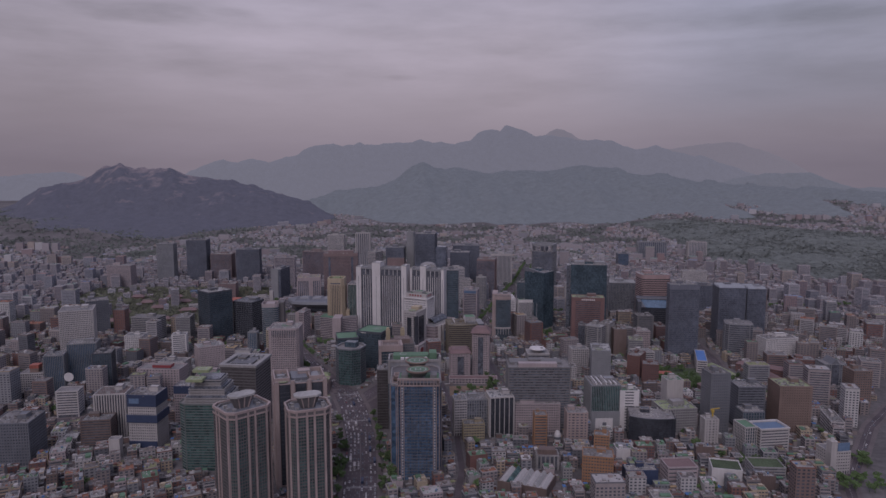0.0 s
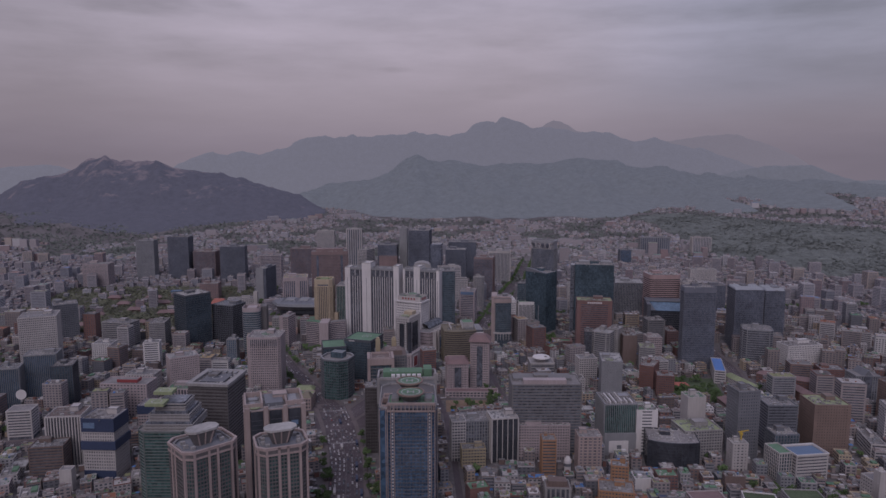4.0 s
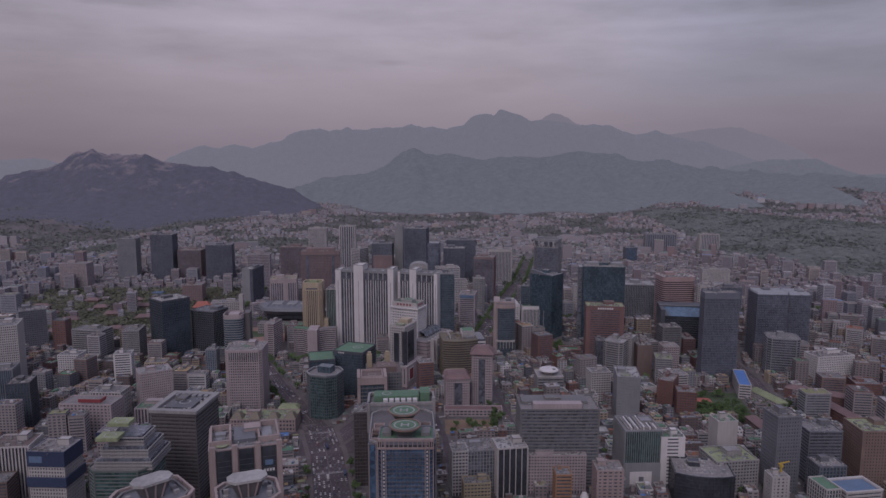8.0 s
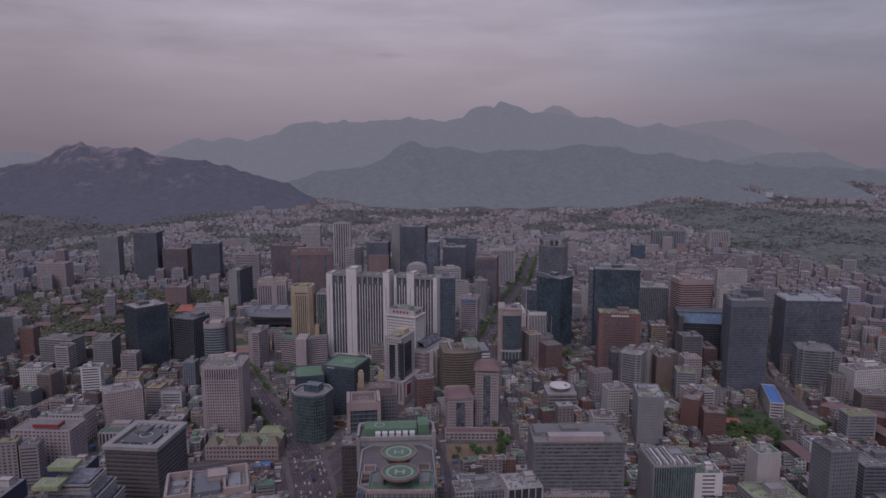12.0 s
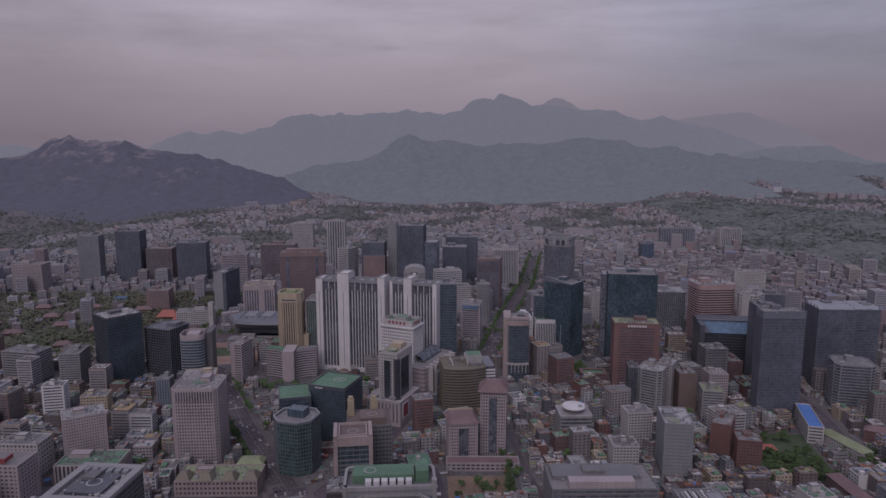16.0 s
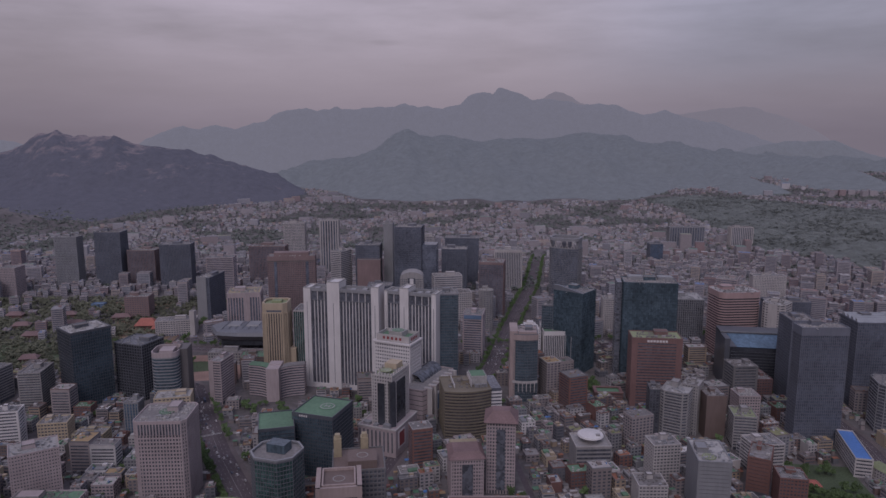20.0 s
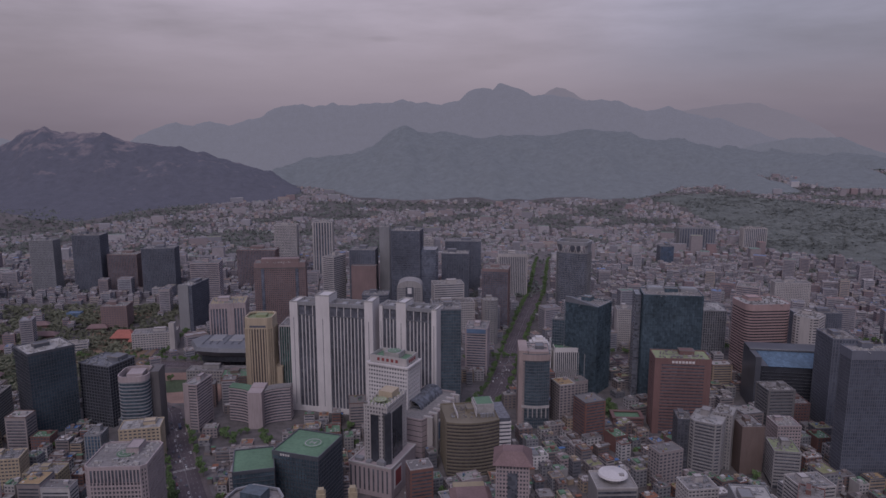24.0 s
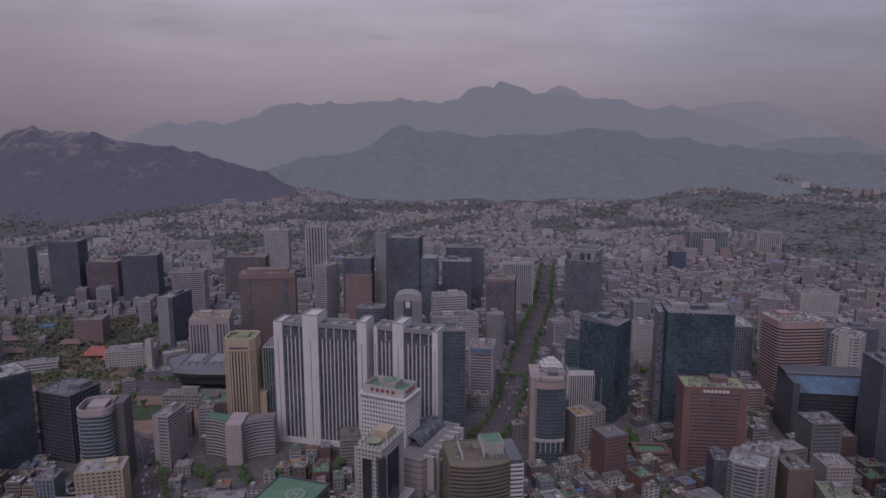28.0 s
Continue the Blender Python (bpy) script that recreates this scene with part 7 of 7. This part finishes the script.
def tree(seed, h):
    rnd = random.Random(seed)
    trunk = Build().taper(oval(0.6, 0.6, 7), oval(0.25, 0.25, 7), 0, h * 0.6)
    crown = Build()
    for i in range(7):
        a, r = rnd.uniform(0, 6.28), rnd.uniform(0.1, 0.3) * h
        lx, ly, lz = r * math.cos(a), r * math.sin(a), h * rnd.uniform(0.5, 0.85)
        if i < 4:
            trunk.quadset([(0.12, 0, h * 0.35), (-0.1, 0.1, h * 0.35), (0, -0.12, h * 0.35), (lx, ly, lz)], [(0, 1, 3), (1, 2, 3), (2, 0, 3)])
        clump(crown, lx, ly, lz, h * rnd.uniform(0.16, 0.24), rnd, 15)
    root = tagged(new("tree", trunk.mesh("tree", BARK)), "broad-leaved street tree in spring leaf", "tree", "street and park trees")
    part("crown", crown, LEAF, root)
    CROWNS.append((trunk, crown))
    return root


CROWNS, FAR_TREES = [], Build()
TREES = [tree(i, h) for i, h in enumerate((9, 11, 8, 12))]
planted = [0]
first_tree = [True] * len(TREES)


def plant(x, y, scale=1.0):
    k = RND.randrange(len(TREES))
    turn = RND.uniform(0, 360)
    if y > 1150 or planted[0] >= 295:
        c, s, z = math.cos(radians(turn)), math.sin(radians(turn)), land(x, y)
        for b in CROWNS[k]:
            FAR_TREES.quadset([(x + c * px - s * py, y + s * px + c * py, z + pz) for px, py, pz in b.v], b.f)
        return
    planted[0] += 1
    m = pose(x, y, land(x, y), 0, 0, turn)
    if first_tree[k]:
        TREES[k].matrix_basis, first_tree[k] = m, False
    else:
        copy_thing(TREES[k], m)


def along(pts, off, gap, y_lo, y_hi):
    for (xa, ya), (xb, yb) in zip(pts, pts[1:]):
        run, ang = math.hypot(xb - xa, yb - ya), math.atan2(yb - ya, xb - xa)
        for i in range(int(run / gap)):
            s = (i + RND.uniform(0.1, 0.9)) * gap
            x, y = xa + math.cos(ang) * s - math.sin(ang) * off, ya + math.sin(ang) * s + math.cos(ang) * off
            if y_lo < y < y_hi:
                plant(x, y)


along(SOUTH_AVE, -23, 22, 560, 900)
along(SOUTH_AVE, 23, 26, 560, 900)
along(WEST_AVE, 16, 6, 1040, 1190)
along(WEST_AVE, 15, 16, 1190, 1335)
along(EAST_AVE, 15, 12, 1300, 2300)
along(EAST_AVE, -15, 13, 1300, 2300)
along(EULJI, 14, 9, 1400, 1700)
along(WEST_AVE, -15, 14, 1190, 1330)
along(WEST_AVE, -15, 14, 1490, 1900)


def grove(cx, cy, w, d, n_):
    for i in range(n_):
        plant(cx + RND.uniform(-0.5, 0.5) * w, cy + RND.uniform(-0.5, 0.5) * d)


grove(374, 1028, 70, 62, 64)
grove(384, 1095, 50, 30, 12)
grove(372, 1010, 50, 30, 16)
grove(-290, 1110, 44, 80, 30)
grove(-188, 1274, 60, 40, 16)
grove(470, 1035, 70, 60, 18)
grove(560, 1090, 60, 40, 14)
grove(88, 1030, 14, 70, 16)
grove(60, 992, 60, 30, 14)
grove(-250, 1140, 50, 30, 12)
grove(222, 1340, 30, 40, 12)
grove(-110, 1280, 80, 26, 14)
grove(-360, 1470, 60, 40, 10)
grove(370, 738, 90, 46, 24)
grove(-106, 735, 12, 120, 16)
grove(-48, 745, 14, 110, 12)
grove(485, 735, 20, 60, 10)
grove(60, 880, 50, 20, 8)
grove(455, 690, 70, 40, 22)
grove(300, 676, 60, 16, 8)


spots = 0
for trial in range(4000):
    y = RND.uniform(600, 1300)
    x = RND.uniform(-0.62, 0.62) * y
    if spots < 130 and clear(x, y, 5, 5, 0):
        plant(x, y)
        spots += 1


tagged(new("street_trees", FAR_TREES.mesh("street_trees", LEAF)), "rows and groups of leafy trees along farther streets", "tree", kind="stuff")


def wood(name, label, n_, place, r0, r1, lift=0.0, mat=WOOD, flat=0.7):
    """A wood seen from far off: many leafy crowns in one sheet."""
    b, rnd = Build(), random.Random(len(name))
    for i in range(n_):
        x, y = place(rnd)
        r = rnd.uniform(r0, r1)
        clump(b, x, y, land(x, y) + r * 0.55 + lift, r, rnd, 7, flat)
    tagged(new(name, b.mesh(name, mat)), label, "wood", kind="stuff")


def canopy(x, y):
    """Closed tree tops: rounded crowns of several sizes, sinking below ground outside the wood."""
    if not in_wood(x, y):
        return land(x, y) - 10
    v = Vector((x * 0.075, y * 0.075, 2.2))
    crowns = 1 - noise.voronoi(v, distance_metric="DISTANCE")[0][0]
    return land(x, y) + 4 + 5 * crowns + 2.5 * noise.noise(v * 0.35) + 5 * noise.noise(v * 0.08)


# palace wood: foliage colour lightened to imitate haze
TREE_TOPS = wood_mat("hazy_tree_tops", (0.174, 0.186, 0.176))
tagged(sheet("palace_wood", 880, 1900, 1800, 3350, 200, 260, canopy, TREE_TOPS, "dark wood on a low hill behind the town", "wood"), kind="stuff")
def crown_place(rnd):
    while True:
        x, y = rnd.uniform(860, 1900), rnd.uniform(1760, 3400)
        if in_wood(x, y):
            return x, y


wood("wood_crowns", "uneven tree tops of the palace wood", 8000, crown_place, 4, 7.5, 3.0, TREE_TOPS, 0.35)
wood("garden_wood", "trees of the palace gardens", 3600, lambda r: (r.uniform(-900, -425), r.uniform(1400, 1860)), 3.5, 6.5, 0.0, GARDEN)


def scatter_place(rnd):
    while True:
        y = rnd.uniform(1900, 3950)
        x = rnd.uniform(-0.66, 0.66) * y
        if on_mountain(x, y):
            continue
        foot = x < -560 and abs(y - west_foot(x)) < 110
        if in_wood(x, y):
            continue
        if foot or noise.noise(Vector((x * 0.005, y * 0.005, 4))) < -0.12 or rnd.random() < 0.3:
            return x, y


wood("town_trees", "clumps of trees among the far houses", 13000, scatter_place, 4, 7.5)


# ---- traffic ----
CAR_TONES = [WHITE, SLATE, BLACK, METAL, IVORY, RED, NAVY, GREY]


def car(paint, bus=False):
    if bus:
        shell = Build().prism([(-5.5, -1.25), (5.2, -1.25), (5.5, -0.85), (5.5, 0.85), (5.2, 1.25), (-5.5, 1.25)], 0.4, 3.1)
    else:
        shell = Build().taper(rect(4.5, 1.85), rect(4.25, 1.7), 0.3, 0.95)
    root = tagged(new("bus" if bus else "car", shell.mesh("vehicle_body", paint)), "city bus in traffic" if bus else "passenger car in traffic on the avenue", "bus" if bus else "car", "vehicles on the avenue")
    ln, wd = (11.0, 2.5) if bus else (4.5, 1.85)
    if bus:
        part("windows", Build().ring(grow(rect(ln - 0.8, wd), 0.05), grow(rect(ln - 0.8, wd), -0.2), 1.6, 2.6), G_DARK, root)
    else:
        part("cabin", Build().taper(rect(2.7, wd - 0.2), rect(1.7, wd - 0.5), 0.95, 1.45), G_DARK, root, at=(-0.2, 0, 0))
        part("roof", Build().box(-1.0, 0.65, -wd / 2 + 0.26, wd / 2 - 0.26, 1.45, 1.5), paint, root)
    wheels = Build()
    for sx in (-1, 1):
        for sy in (-1, 1):
            n_ = 6
            ring_ = [(0.33 * math.cos(6.2832 * i / n_), 0.33 + 0.33 * math.sin(6.2832 * i / n_)) for i in range(n_)]
            ox, oy = sx * ln * 0.31, sy * (wd / 2 - 0.1)
            wheels.quadset([(px + ox, oy - 0.1, pz) for px, pz in ring_] + [(px + ox, oy + 0.1, pz) for px, pz in ring_],
                           [(i, (i + 1) % n_, n_ + (i + 1) % n_, n_ + i) for i in range(n_)] + [tuple(range(n_))[::-1], tuple(range(n_, 2 * n_))])
    tagged(part("running_gear", wheels, BLACK, root), kind="stuff")
    return root


CARS = [car(p) for p in CAR_TONES] + [car(NAVY, True), car(IVORY, True)]
first_car = [True] * len(CARS)


def drive(x, y, z, ang):
    k = RND.randrange(len(CARS)) if RND.random() < 0.3 else RND.choice((0, 0, 3, 4, 1, 2))
    m = pose(x, y, z, 0, 0, math.degrees(ang))
    if first_car[k]:
        CARS[k].matrix_basis, first_car[k] = m, False
    else:
        copy_thing(CARS[k], m)


def traffic(pts, width, lanes, gap, share, z):
    for (xa, ya), (xb, yb) in zip(pts, pts[1:]):
        run, ang = math.hypot(xb - xa, yb - ya), math.atan2(yb - ya, xb - xa)
        for k in range(lanes):
            o = (k + 0.5 - lanes / 2) * width / lanes
            for i in range(int(run / gap)):
                if RND.random() < share:
                    s = (i + RND.uniform(0.2, 0.8)) * gap
                    drive(xa + math.cos(ang) * s - math.sin(ang) * o, ya + math.sin(ang) * s + math.cos(ang) * o, z, ang + (math.pi if o > 0 else 0))


traffic(SOUTH_AVE[1:], 36, 8, 8.5, 0.55, 0.06)
traffic(WEST_AVE[:8], 24, 6, 12, 0.3, 0.06)
traffic(EAST_AVE[2:9], 24, 6, 15, 0.2, 0.10)
traffic(RIGHT_AVE[1:], 10, 2, 14, 0.3, 0.06)


def zebra(x, y, ang, width):
    """White crossing stripes laid over a road that runs along ang."""
    b = Build()
    for i in range(int(width / 1.1)):
        o = -width / 2 + 0.55 + 1.1 * i
        b.turned(x - math.sin(ang) * o, y + math.cos(ang) * o, 4.2, 0.55, ang, 0.1, 0.135)
    tagged(new("trim_crossing", b.mesh("trim_crossing", PAINT)), "worn white crossing stripes on the asphalt", "crossing", kind="structure")


for zx, zy, za, zw in ((-76, 690, 1.66, 34), (-100, 880, 1.75, 34), (-126, 985, 1.75, 32), (-160, 1052, 2.08, 22), (-236, 1206, 2.0, 22), (-72, 1035, 1.23, 22), (-18, 1205, 1.32, 22)):
    zebra(zx, zy, za, zw)
